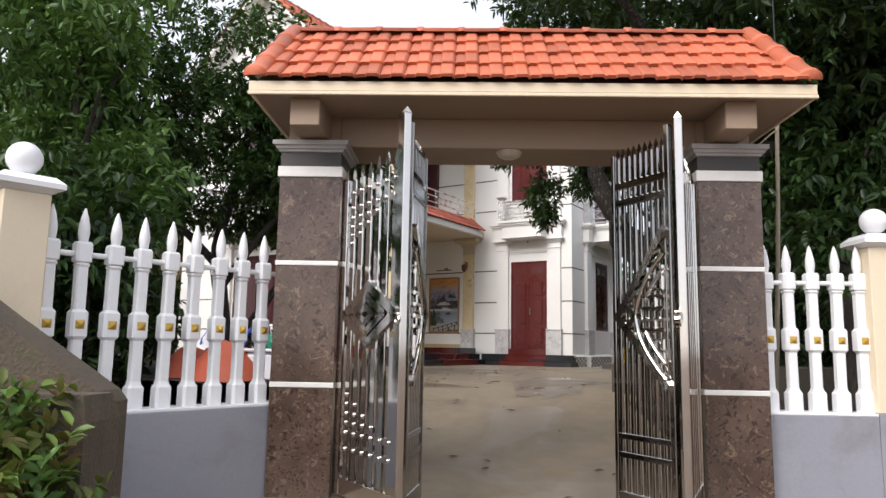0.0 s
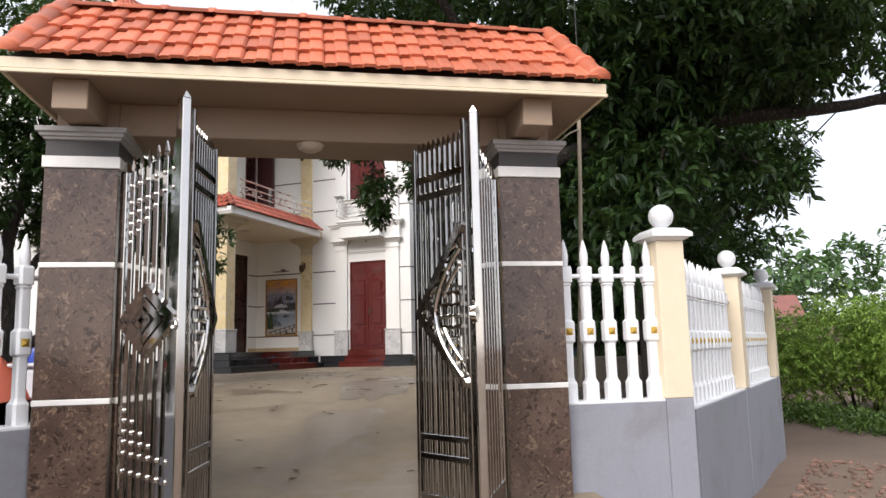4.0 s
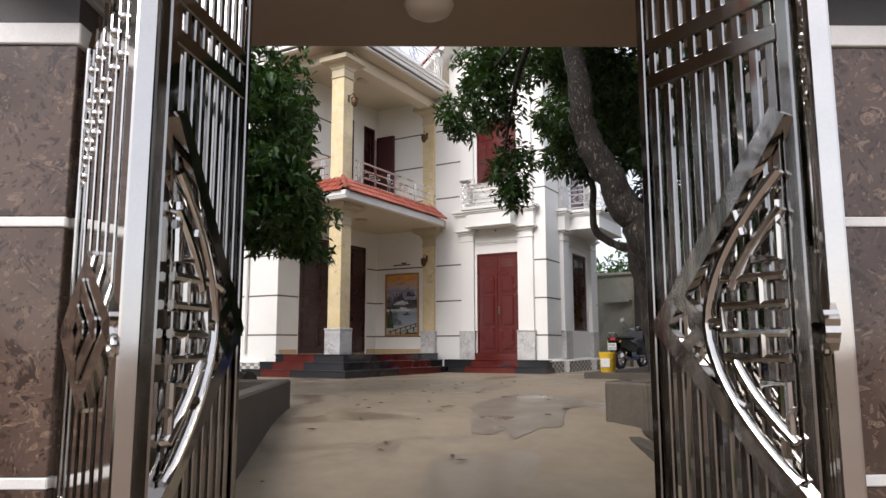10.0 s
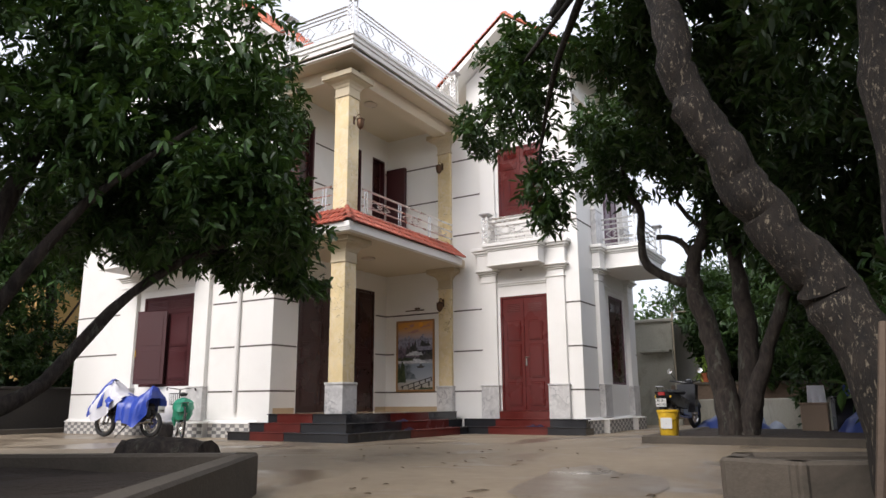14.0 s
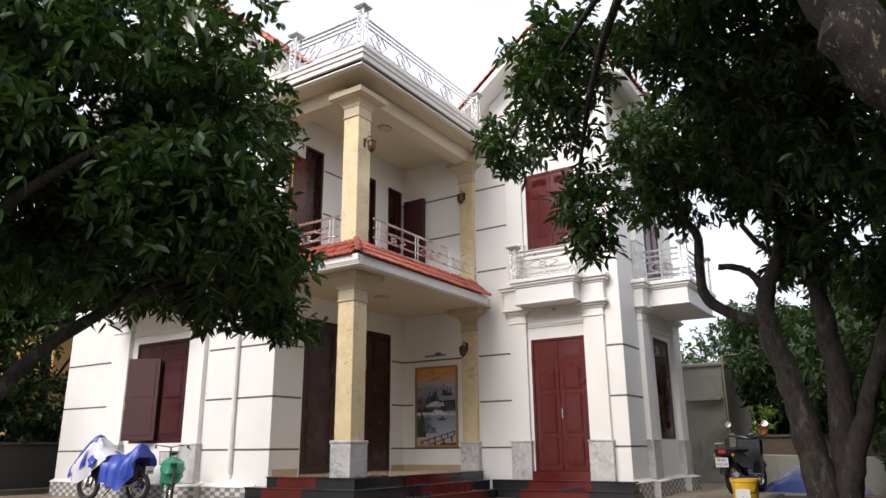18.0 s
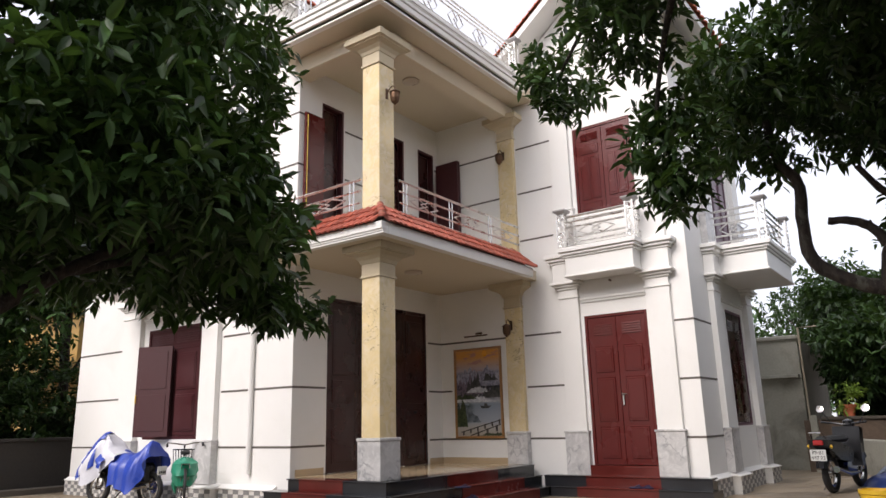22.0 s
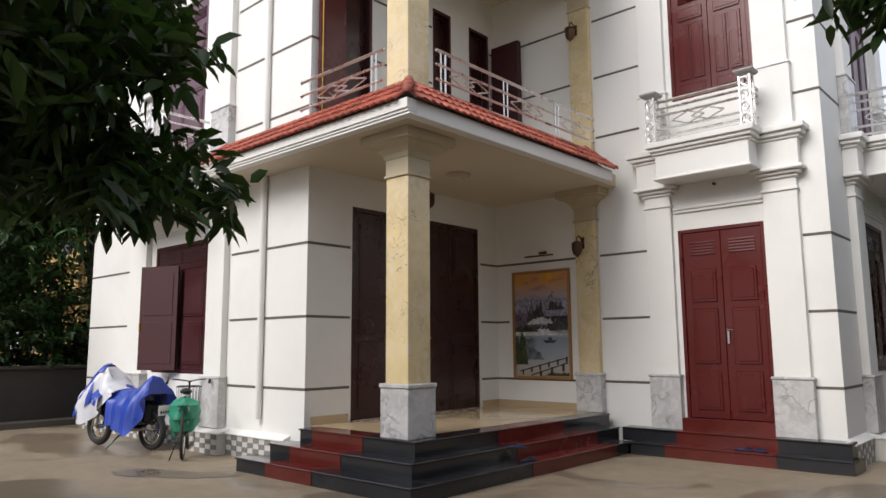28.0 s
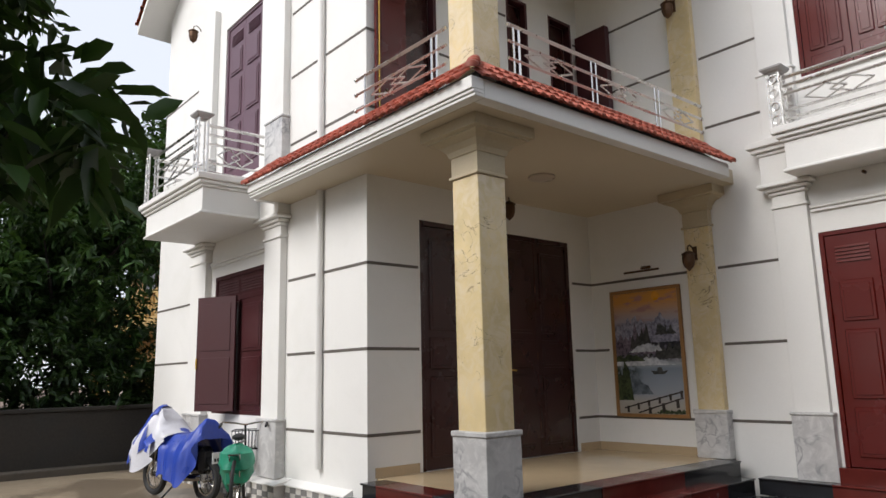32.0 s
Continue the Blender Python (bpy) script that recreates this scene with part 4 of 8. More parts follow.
def narrow_leaf(name, a, b, tall):
    """The folding leaf by the pillar: flat bars, stud chequers and a nested lozenge. x runs from the pillar."""
    m, L = leaf_matrix(a, b)
    lf = thing(name, m=Matrix.Translation(m @ Vector((L / 2, 0, 0.64))), label="polished stainless steel gate leaf with studs and lozenge, open", category="gate", group="gate leaves")
    kid("hinge_stile", Shape(m).box(0, 0.10, -0.022, 0.022, 0.645, 2.875, 0.005).add([(0, -0.02, 2.875), (0.10, -0.02, 2.875), (0.10, 0.02, 2.875), (0, 0.02, 2.875), (0.05, 0, 2.965)], [(0, 1, 4), (1, 2, 4), (2, 3, 4), (3, 0, 4)]), M_STEEL, lf)
    kid("tall_stile", Shape(m).box(L - 0.085, L, -0.026, 0.026, 0.645, tall - 0.04, 0.005).add([(L - 0.085, -0.024, tall - 0.04), (L, -0.024, tall - 0.04), (L, 0.024, tall - 0.04), (L - 0.085, 0.024, tall - 0.04), (L - 0.07, 0, tall), (L - 0.015, 0, tall + 0.005)], [(0, 1, 5, 4), (1, 2, 5), (2, 3, 4, 5), (3, 0, 4)]), M_STEEL, lf)
    kid("bottom_rail", Shape(m).box(0.101, L - 0.086, -0.02, 0.02, 0.65, 0.765, 0.004), M_STEEL, lf)
    xs = [0.101 + (L - 0.187) * (k + 0.55) / 5.9 for k in range(6)]
    step = xs[1] - xs[0]
    for x in xs:
        s = Shape(m).box(x - 0.033, x + 0.033, -0.009, 0.009, 0.76, 2.865, 0.004)
        spade(s, x, 2.865, 0.024)
        kid("bar", s, M_STEEL, lf)
    rows = [(z, 6 if i < 2 else 6 - i) for i, z in enumerate((2.765, 2.652, 2.58, 2.515, 2.455, 2.395))]
    rows += [(z, i + 1 if i < 4 else 6) for i, z in enumerate((1.331, 1.268, 1.202, 1.14, 1.072, 0.963))]
    for z, n in rows:
        turn = m @ Matrix.Translation((0, -0.009, z)) @ pose(0, 0, 0, 90, 0, 0)
        for k in range(n):
            plate = kid("stud_plate", Shape(m).box(xs[k] - step + 0.0335, xs[k] - 0.0335, -0.007, 0.007, z - 0.022, z + 0.022), M_STEEL, lf)
            kid("stud", Shape(turn).lathe([(0.017, 0.0), (0.0165, 0.005), (0.012, 0.012), (0.004, 0.016)], 10, (xs[k], 0, 0)), M_STEEL, plate, smooth=True)
    cx, cz = 0.115 + 0.38, 1.878
    for i, (r, w) in enumerate(((1.0, 0.062), (0.62, 0.05), (0.26, 0.04))):
        s = Shape(m)
        hx, hz = 0.36 * r, 0.19 * r
        pts = [(cx - hx, cz), (cx, cz + hz), (cx + hx, cz), (cx, cz - hz), (cx - hx, cz)]
        for p, q in zip(pts, pts[1:]):
            flat_bar(s, p, q, w, -0.042 - 0.008 * i, -0.010)
        kid("lozenge", s, M_STEEL, lf)
    lug = Shape(m)
    lug.tube([(L - 0.02 + 0.024 * math.cos(q * 0.628), -0.035, 1.835 + 0.024 * math.sin(q * 0.628)) for q in range(11)], 0.008, 6, False)
    kid("latch_eye", lug, M_STEEL, lf, smooth=True)
    for z in (0.85, 1.75, 2.70):
        kid("hinge", Shape(m).tube([(-0.014, 0, z - 0.07), (-0.014, 0, z + 0.07)], 0.014, 8), M_STEELDARK, lf)
    return lf


def wide_leaf(name, a, b, face):
    """The inner leaf: flat bars with spade tips, twin rails and half of a lens-shaped ornament. x runs from the tall stile."""
    m, L = leaf_matrix(a, b)
    lf = thing(name, m=Matrix.Translation(m @ Vector((L / 2, 0, 0.64))), label="stainless steel gate leaf with flat bars and curved lattice", category="gate", group="gate leaves")
    depth = lambda p, q: (min(p * face, q * face), max(p * face, q * face))
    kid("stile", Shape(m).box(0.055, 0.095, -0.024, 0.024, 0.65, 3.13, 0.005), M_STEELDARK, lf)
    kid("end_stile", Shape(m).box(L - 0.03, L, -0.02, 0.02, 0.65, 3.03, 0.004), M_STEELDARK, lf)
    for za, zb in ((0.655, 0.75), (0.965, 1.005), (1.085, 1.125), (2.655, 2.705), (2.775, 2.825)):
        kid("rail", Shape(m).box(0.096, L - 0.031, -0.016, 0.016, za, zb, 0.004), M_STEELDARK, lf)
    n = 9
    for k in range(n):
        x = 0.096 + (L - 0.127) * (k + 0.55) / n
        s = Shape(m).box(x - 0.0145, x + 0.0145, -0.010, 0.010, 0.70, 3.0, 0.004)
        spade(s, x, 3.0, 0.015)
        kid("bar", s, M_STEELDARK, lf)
    cz, tip = 1.89, 0.51
    s = Shape(m)
    for p, q in (((0.10, 2.43), (tip, cz)), ((tip, cz), (0.10, 1.455))):
        flat_bar(s, p, q, 0.052, *depth(0.017, 0.052))
    kid("ornament_frame", s, M_STEEL, lf)
    s = Shape(m)
    sq = [(0.44, cz + 0.082), (0.345, cz), (0.435, cz - 0.078)]
    for p, q in zip(sq, sq[1:]):
        flat_bar(s, p, q, 0.040, *depth(0.017, 0.052))
    kid("ornament_lozenge", s, M_STEEL, lf)
    y = 0.040 * face
    for rr, half in ((0.245, 0.40), (0.185, 0.30)):
        pts = [(0.10 + rr * (1 - abs(t / 9) ** 1.8), y, cz + half * t / 9) for t in range(-9, 10) if rr > 0.2 or abs(t) > 2]
        runs = [pts] if rr > 0.2 else [pts[:7], pts[7:]]
        for run in runs:
            kid("ornament_arc", Shape(m).tube(run, 0.017, 9), M_STEEL, lf, smooth=True)
    keys = [[(0.10, 2.013), (0.285, 2.013)], [(0.17, 2.013), (0.17, 1.94)], [(0.10, 1.94), (0.29, 1.94), (0.29, 1.866), (0.10, 1.866)], [(0.172, 1.866), (0.172, 1.80)], [(0.10, 1.80), (0.29, 1.80)],
            [(0.11, 2.21), (0.112, 2.058), (0.19, 2.062)], [(0.185, 1.732), (0.113, 1.736), (0.112, 1.60)], [(0.29, 1.90), (0.345, 1.90)], [(0.235, 2.20), (0.215, 2.13)], [(0.275, 1.69), (0.235, 1.67)], [(0.098, 1.667), (0.112, 1.667)], [(0.098, 2.15), (0.112, 2.15)]]
    for key in keys:
        kid("ornament_key", Shape(m).tube([(x, y, z) for x, z in key], 0.0135, 8), M_STEEL, lf, smooth=True)
    return lf


narrow_leaf("gate_leaf", (0.487, 0.03), (1.009, -0.712), 3.215)
wide_leaf("gate_leaf", (1.012, -0.695), (1.092, -0.10), -1)
narrow_leaf("gate_leaf", (3.062, 0.03), (2.735, -0.712), 3.195)
wide_leaf("gate_leaf", (2.733, -0.697), (2.428, -0.20), 1)


# ---- fences ----
def picket_shapes():
    """One turned white picket 1.2 m high: body, pyramid relief and spear tip."""
    s = Shape()
    rows = [(0.052, 0.0), (0.052, 0.13), (0.040, 0.15), (0.034, 0.17), (0.034, 0.425), (0.046, 0.44), (0.050, 0.445), (0.050, 0.588), (0.046, 0.593), (0.034, 0.608), (0.034, 0.86), (0.042, 0.875), (0.034, 0.885), (0.048, 0.895), (0.048, 1.0), (0.040, 1.015)]
    v, f = [], []
    for r, z in rows:
        c = r * 0.3
        v += [(-r + c, -r, z), (r - c, -r, z), (r, -r + c, z), (r, r - c, z), (r - c, r, z), (-r + c, r, z), (-r, r - c, z), (-r, -r + c, z)]
    for i in range(len(rows) - 1):
        for k in range(8):
            a, b = i * 8 + k, i * 8 + (k + 1) % 8
            f.append((a, b, b + 8, a + 8))
    f.append(tuple(range(7, -1, -1)))
    f.append(tuple(range(len(v) - 8, len(v))))
    s.v, s.f = v, f
    tip = Shape().lathe([(0.026, 1.01), (0.030, 1.03), (0.036, 1.07), (0.034, 1.11), (0.022, 1.17), (0.008, 1.215), (0.002, 1.225)], 8)
    gold = Shape().add([(-0.026, -0.051, 0.49), (0.026, -0.051, 0.49), (0.026, -0.051, 0.542), (-0.026, -0.051, 0.542), (0, -0.066, 0.516)], [(0, 1, 4), (1, 2, 4), (2, 3, 4), (3, 0, 4)])
    return s.mesh("picket", M_FENCE), tip.mesh("spear_tip", M_FENCE, True), gold.mesh("gold_relief", M_GOLD)


M_FENCE = surface("white_fence_paint", (0.80, 0.81, 0.82), 0.4, spread=0.04, big=3, fine=50, stain=(0.6, 0.6, 0.58), stain_amount=0.25, bump_strength=0.05)
PICKET, SPEAR, RELIEF = picket_shapes()
FENCE_Z = 1.25


def fence_run(a, b, first, step, count, label, drop=0.0):
    """A low grey wall with a row of pickets and a round rail, from gate-plan point a to b."""
    m, L = leaf_matrix(a, b)
    m = m @ Matrix.Translation((0, 0, -drop))
    fe = thing("fence", m=Matrix.Translation(m @ Vector((L / 2, 0, 0.3))), label=label, category="fence", group="boundary fences")
    kid("base_wall", Shape(m).box(0, L, -0.112, 0.112, -0.15 if drop else 0.2, FENCE_Z - 0.02, 0.004), M_GREYWALL, fe, "grey painted low wall")
    kid("coping", Shape(m).box(0, L, -0.108, 0.108, FENCE_Z - 0.02, FENCE_Z, 0.004), M_FENCE, fe)
    kid("rail", Shape(m).tube([(0, 0, FENCE_Z + 0.94), (L, 0, FENCE_Z + 0.94)], 0.018, 10), M_FENCE, fe, smooth=True)
    inv = fe.matrix_basis.inverted()
    for k in range(count):
        at = m @ Matrix.Translation((first + step * k, 0, FENCE_Z)) @ pose(0, 0, 0, random.uniform(-0.5, 0.5), random.uniform(-0.5, 0.5), random.uniform(-1.5, 1.5))
        p = new("picket", PICKET)
        p.parent, p.matrix_parent_inverse, p.matrix_basis = fe, inv, at
        for nm, me in (("spear_tip", SPEAR), ("gold_relief", RELIEF)):
            q = new(nm, me)
            q.parent = p
    return fe


def ball_post(u, v, turn, w, top, drop=0.0):
    m = GATE @ Matrix.Translation((u, v, -drop)) @ pose(0, 0, 0, 0, 0, turn)
    po = thing("fence_post", m=Matrix.Translation(m @ Vector((0, 0, 0.3))), label="cream square fence post with white ball finial on a grey base", category="post", group="fence posts")
    h = w / 2
    kid("base", Shape(m).box(-h + 0.002, h - 0.002, -h + 0.002, h - 0.002, -0.15 if drop else 0.2, FENCE_Z - 0.001, 0.004), M_GREYWALL, po)
    kid("shaft", Shape(m).box(-h, h, -h, h, FENCE_Z, top, 0.006), M_CREAM, po)
    kid("cap", Shape(m).steps(((-0.02, top), (0.0, top + 0.001), (0.04, top + 0.025), (0.055, top + 0.03), (0.055, top + 0.06), (0.01, top + 0.10), (-0.03, top + 0.105)), 0, 0, h, h), M_FENCE, po)
    r = 0.098
    kid("ball", Shape(m).lathe([(0.05, 0.0), (0.05, 0.015), (0.035, 0.02)] + [(r * math.sin(math.pi * k / 12), 0.11 - r * math.cos(math.pi * k / 12)) for k in range(2, 13)], 20, (0, 0, top + 0.10)), M_FENCE, po, smooth=True)


fence_run((-1.10, -1.094), (0.03, 0.23), 0.064, 0.184, 9, "white baluster fence on a grey wall joining the gate pillar")
ball_post(-1.18, -1.19, 49.6, 0.25, 2.50)
fence_run((PRU + PW + 0.002, 0.222), (4.358, 0.222), 0.088, 0.173, 5, "short white baluster fence on a grey wall beside the gate pillar")
ball_post(4.475, 0.225, 0, 0.23, 2.455)


# ---- house details ----
WA, WC = Matrix.Translation((0, YA, 0)), Matrix.Translation((0, YC, 0))
WB, WD = pose(XB, 0, 0, 0, 0, 90), pose(XD, 0, 0, 0, 0, 90)


def louvres(w, x0, x1, z0, z1, n, y, mat, parent):
    h = (z1 - z0) / n
    for k in range(n):
        za = z0 + h * k
        hpart("louvre", Shape(w).add([(x0, y - 0.014, za), (x1, y - 0.014, za), (x1, y - 0.002, za + h * 0.62), (x0, y - 0.002, za + h * 0.62), (x0, y, za), (x1, y, za)], [(0, 1, 2, 3), (4, 5, 1, 0), (0, 3, 4), (1, 5, 2)]), mat, parent)


def door_leaf(w, x0, x1, z0, z1, y, mat, parent, panels, vents=None, thick=0.045):
    """A leaf with raised panels (fractions of its height) and louvred vents at the top. Its face is at y, outwards is -y."""
    lf = hpart("leaf", Shape(w).box(x0 + 0.003, x1 - 0.003, y, y + thick, z0 + 0.004, z1 - 0.004, 0.004), mat, parent)
    H, W = z1 - z0, x1 - x0
    for a, b, c, d in panels:
        xa, xb, za, zb = x0 + W * a, x0 + W * b, z0 + H * c, z0 + H * d
        r = 0.012
        hpart("panel", Shape(w).box(xa, xb, y - 0.018, y - 0.0005, za, zb, 0.014), mat, lf)
        hpart("panel_field", Shape(w).box(xa + 0.035, xb - 0.035, y - 0.027, y - 0.0185, za + 0.04, zb - 0.04, 0.007), mat, lf)
    if vents:
        xa, xb, za, zb = x0 + W * 0.2, x0 + W * 0.85, z0 + H * vents[0], z0 + H * vents[1]
        hpart("vent_recess", Shape(w).box(xa - 0.01, xb + 0.01, y - 0.003, y - 0.0005, za - 0.01, zb + 0.005), mat, lf)
        louvres(w, xa, xb, za, zb, 5, y - 0.003, mat, lf)
    return lf


def door_frame(w, o, y, mat, name, label, depth=0.12, wide=0.05, sill=False):
    x0, x1, z0, z1 = o
    fr = hpart(name, Shape(w).box(x0, x0 + wide, y, y + depth, z0, z1, 0.004).box(x1 - wide, x1, y, y + depth, z0, z1, 0.004).box(x0 + wide, x1 - wide, y, y + depth, z1 - wide, z1, 0.004), mat, None, label)
    if sill:
        hpart("sill", Shape(w).box(x0 + wide, x1 - wide, y, y + depth, z0, z0 + wide, 0.004), mat, fr)
    return fr


# the red door under the right-hand balcony
fr = door_frame(WC, DOOR_C, 0.005, M_REDDOOR, "red_door", "dark red painted steel double door with louvred vents, closed")
x0, x1, z0, z1 = DOOR_C
mid = (x0 + x1) / 2
PAN = [(0.2, 0.85, 0.615, 0.795), (0.2, 0.85, 0.285, 0.58), (0.2, 0.85, 0.044, 0.25)]
door_leaf(WC, x0 + 0.05, mid, z0, z1 - 0.05, 0.02, M_REDDOOR, fr, PAN, (0.875, 0.955))
lf = door_leaf(WC, mid, x1 - 0.05, z0, z1 - 0.05, 0.02, M_REDDOOR, fr, PAN, (0.875, 0.955))
hpart("handle", Shape(WC).box(mid + 0.025, mid + 0.058, -0.004, 0.019, 2.64, 2.82, 0.004).tube([(mid + 0.04, -0.004, 2.83), (mid + 0.04, -0.05, 2.83), (mid + 0.13, -0.05, 2.82)], 0.011, 8), M_STEELDARK, lf, "steel lever handle")
for z in (2.0, 2.6, 3.2, 3.8):
    for x in (x0 + 0.05, x1 - 0.05):
        hpart("hinge", Shape(WC).tube([(x, -0.004, z), (x, -0.004, z + 0.09)], 0.008, 6), M_REDDOOR, fr)

# upper red door over it
fr = door_frame(WC, WIN_C, 0.005, M_REDDOOR, "balcony_door", "red panelled balcony door with louvred vents")
x0, x1, z0, z1 = WIN_C
mid = (x0 + x1) / 2
PAN2 = [(0.16, 0.86, 0.70, 0.81), (0.16, 0.48, 0.17, 0.66), (0.54, 0.86, 0.17, 0.66), (0.16, 0.86, 0.03, 0.13)]
for a, b in ((x0 + 0.05, mid), (mid, x1 - 0.05)):
    door_leaf(WC, a, b, z0, z1 - 0.05, 0.02, M_REDDOOR, fr, PAN2, (0.86, 0.95))
hpart("sill", Shape(WC).box(x0 - 0.05, x1 + 0.05, -0.03, 0.10, z0 - 0.05, z0 - 0.002, 0.006), M_WHITE, fr, "white painted sill")

# the wide entrance door in the porch
fr = door_frame(WB, DOOR_B, 0.01, M_BROWNDOOR, "entrance_door", "wide dark brown four-leaf entrance door, closed", 0.14, 0.06)
y0, y1, z0, z1 = DOOR_B
n = 4
for k in range(n):
    a, b = y0 + 0.06 + (y1 - y0 - 0.12) * k / n, y0 + 0.06 + (y1 - y0 - 0.12) * (k + 1) / n
    lf = door_leaf(WB, a, b, z0, z1 - 0.06, 0.03, M_BROWNDOOR, fr, [(0.14, 0.86, 0.56, 0.95), (0.14, 0.86, 0.40, 0.53), (0.14, 0.86, 0.05, 0.37)])
    if k == 2:
        hpart("handle", Shape(WB).box(a + 0.03, a + 0.075, 0.018, 0.03, 2.55, 2.90, 0.004).tube([(a + 0.05, 0.018, 2.78), (a + 0.05, -0.03, 2.78), (a + 0.17, -0.03, 2.77)], 0.012, 8), M_GOLD, lf, "brass lever handle")
    for z in (2.0, 2.9, 3.8):
        hpart("hinge", Shape(WB).tube([(a, 0.025, z), (a, 0.025, z + 0.1)], 0.008, 6), M_BRONZE, fr)

# ground-floor window of the left wing, one shutter swung out
x0, x1, z0, z1 = WIN_A
fr = door_frame(WA, WIN_A, 0.0, M_WINRED, "shuttered_window", "maroon shuttered window with one shutter open", 0.12, 0.06, True)
hpart("transom", Shape(WA).box(x0 + 0.06, x1 - 0.06, 0.01, 0.06, 3.88, 3.95, 0.004), M_WINRED, fr)
hpart("transom_panel", Shape(WA).box(x0 + 0.06, x1 - 0.06, 0.02, 0.05, 3.951, z1 - 0.06, 0.002), M_WINRED, fr)
for k in range(2):
    xa = x0 + 0.12 + (x1 - x0 - 0.16) * k / 2
    louvres(WA, xa, xa + (x1 - x0 - 0.16) / 2 - 0.08, 4.0, 4.2, 5, 0.0195, M_WINRED, fr)
hpart("mullion", Shape(WA).box((x0 + x1) / 2 - 0.03, (x0 + x1) / 2 + 0.03, 0.0, 0.07, z0 + 0.06, 3.88, 0.004), M_WINRED, fr)
door_leaf(WA, (x0 + x1) / 2 + 0.03, x1 - 0.06, z0 + 0.06, 3.88, 0.012, M_WINRED, fr, [(0.12, 0.88, 0.52, 0.95), (0.12, 0.88, 0.05, 0.47)])
for k in range(6):
    xa = x0 + 0.12 + 0.115 * k
    hpart("iron_bar", Shape(WA).tube([(xa, 0.09, z0), (xa, 0.09, 3.9)], 0.009, 6), M_BLACKPAINT, fr)
hpart("pane", Shape(WA).box(x0 + 0.06, (x0 + x1) / 2, 0.12, 0.126, z0 + 0.05, 3.88), M_GLASS, fr)
P, Q = Vector((-15.29, 14.80, 0)), Vector((-15.92, 14.50, 0))
d = (Q - P).normalized()
WS = Matrix.Translation(P) @ Matrix(((d.x, -d.y, 0), (d.y, d.x, 0), (0, 0, 1))).to_4x4()
sh = hpart("open_shutter", Shape(WS).box(0, 0.70, -0.02, 0.02, 2.30, 3.93, 0.004), M_WINRED, fr, "maroon shutter swung open")
for za, zb in ((2.40, 3.05), (3.15, 3.83)):
    for s_y in (-0.028, 0.021):
        hpart("panel", Shape(WS).box(0.08, 0.62, s_y, s_y + 0.007, za, zb, 0.005), M_WINRED, sh)
hpart("bolt", Shape(WS).box(0.67, 0.695, 0.021, 0.04, 2.9, 3.05, 0.004), M_GOLD, sh)

# upper door of the left wing
x0, x1, z0, z1 = DOOR_AU
fr = door_frame(WA, DOOR_AU, 0.02, M_PURPLE, "balcony_door", "purple-brown panelled balcony door, closed")
mid = (x0 + x1) / 2
for a, b in ((x0 + 0.05, mid), (mid, x1 - 0.05)):
    door_leaf(WA, a, b, z0, z1 - 0.05, 0.035, M_PURPLE, fr, [(0.18, 0.84, 0.68, 0.84), (0.18, 0.84, 0.40, 0.64), (0.18, 0.84, 0.08, 0.36)], (0.88, 0.955))

# upper porch openings with their swung leaves
for o, swing in ((BU1, "left"), (BU2, ""), (BU3, "right")):
    fr = door_frame(WB, o, 0.0, M_WINRED, "balcony_opening", "maroon balcony doorway, open")
    hpart("dark_leaf", Shape(WB).box(o[0] + 0.05, o[1] - 0.05, 0.12, 0.16, o[2], o[3] - 0.05, 0.004), M_BROWNDOOR, fr)
    if swing == "left":
        leaf = Shape(WB).box(o[0] - 0.45, o[0] - 0.005, -0.075, -0.035, o[2] + 0.05, o[3] - 0.35, 0.004)
    elif swing == "right":
        leaf = Shape(WB).box(o[1] + 0.005, o[1] + 0.11, -0.62, -0.06, o[2] + 0.05, o[3] - 0.25, 0.004)
    if swing:
        lf = hpart("swung_leaf", leaf, M_REDDOOR if swing == "left" else M_WINRED, fr, "maroon door leaf swung open")
    if swing == "left":
        hpart("bolt_rod", Shape(WB).tube([(o[0] - 0.41, -0.083, o[2] + 0.1), (o[0] - 0.41, -0.083, o[3] - 0.4)], 0.008, 6), M_GOLD, lf, "brass bolt rod")
        hpart("handle", Shape(WB).tube([(o[0] - 0.34, -0.075, 6.0), (o[0] - 0.34, -0.12, 6.02), (o[0] - 0.24, -0.12, 5.98)], 0.010, 6), M_STEEL, lf)
        for za, zb in ((5.6, 6.3), (6.4, 7.1), (7.2, 7.6)):
            hpart("panel", Shape(WB).box(o[0] - 0.37, o[0] - 0.08, -0.082, -0.0755, za, zb, 0.005), M_REDDOOR, lf)

# side window and side balcony door
for o, nm in ((WIN_D, "side_window"), (DOOR_D, "side_balcony_door")):
    fr = door_frame(WD, o, 0.01, M_PURPLE, nm, "dark purple-brown framed opening with louvred vents", 0.12, 0.05, nm == "side_window")
    mid = (o[0] + o[1]) / 2
    for a, b in ((o[0] + 0.05, mid), (mid, o[1] - 0.05)):
        door_leaf(WD, a, b, o[2] + 0.05, o[3] - 0.05, 0.03, M_PURPLE if nm != "side_window" else M_BROWNDOOR, fr, [(0.15, 0.85, 0.08, 0.78)], (0.84, 0.94))


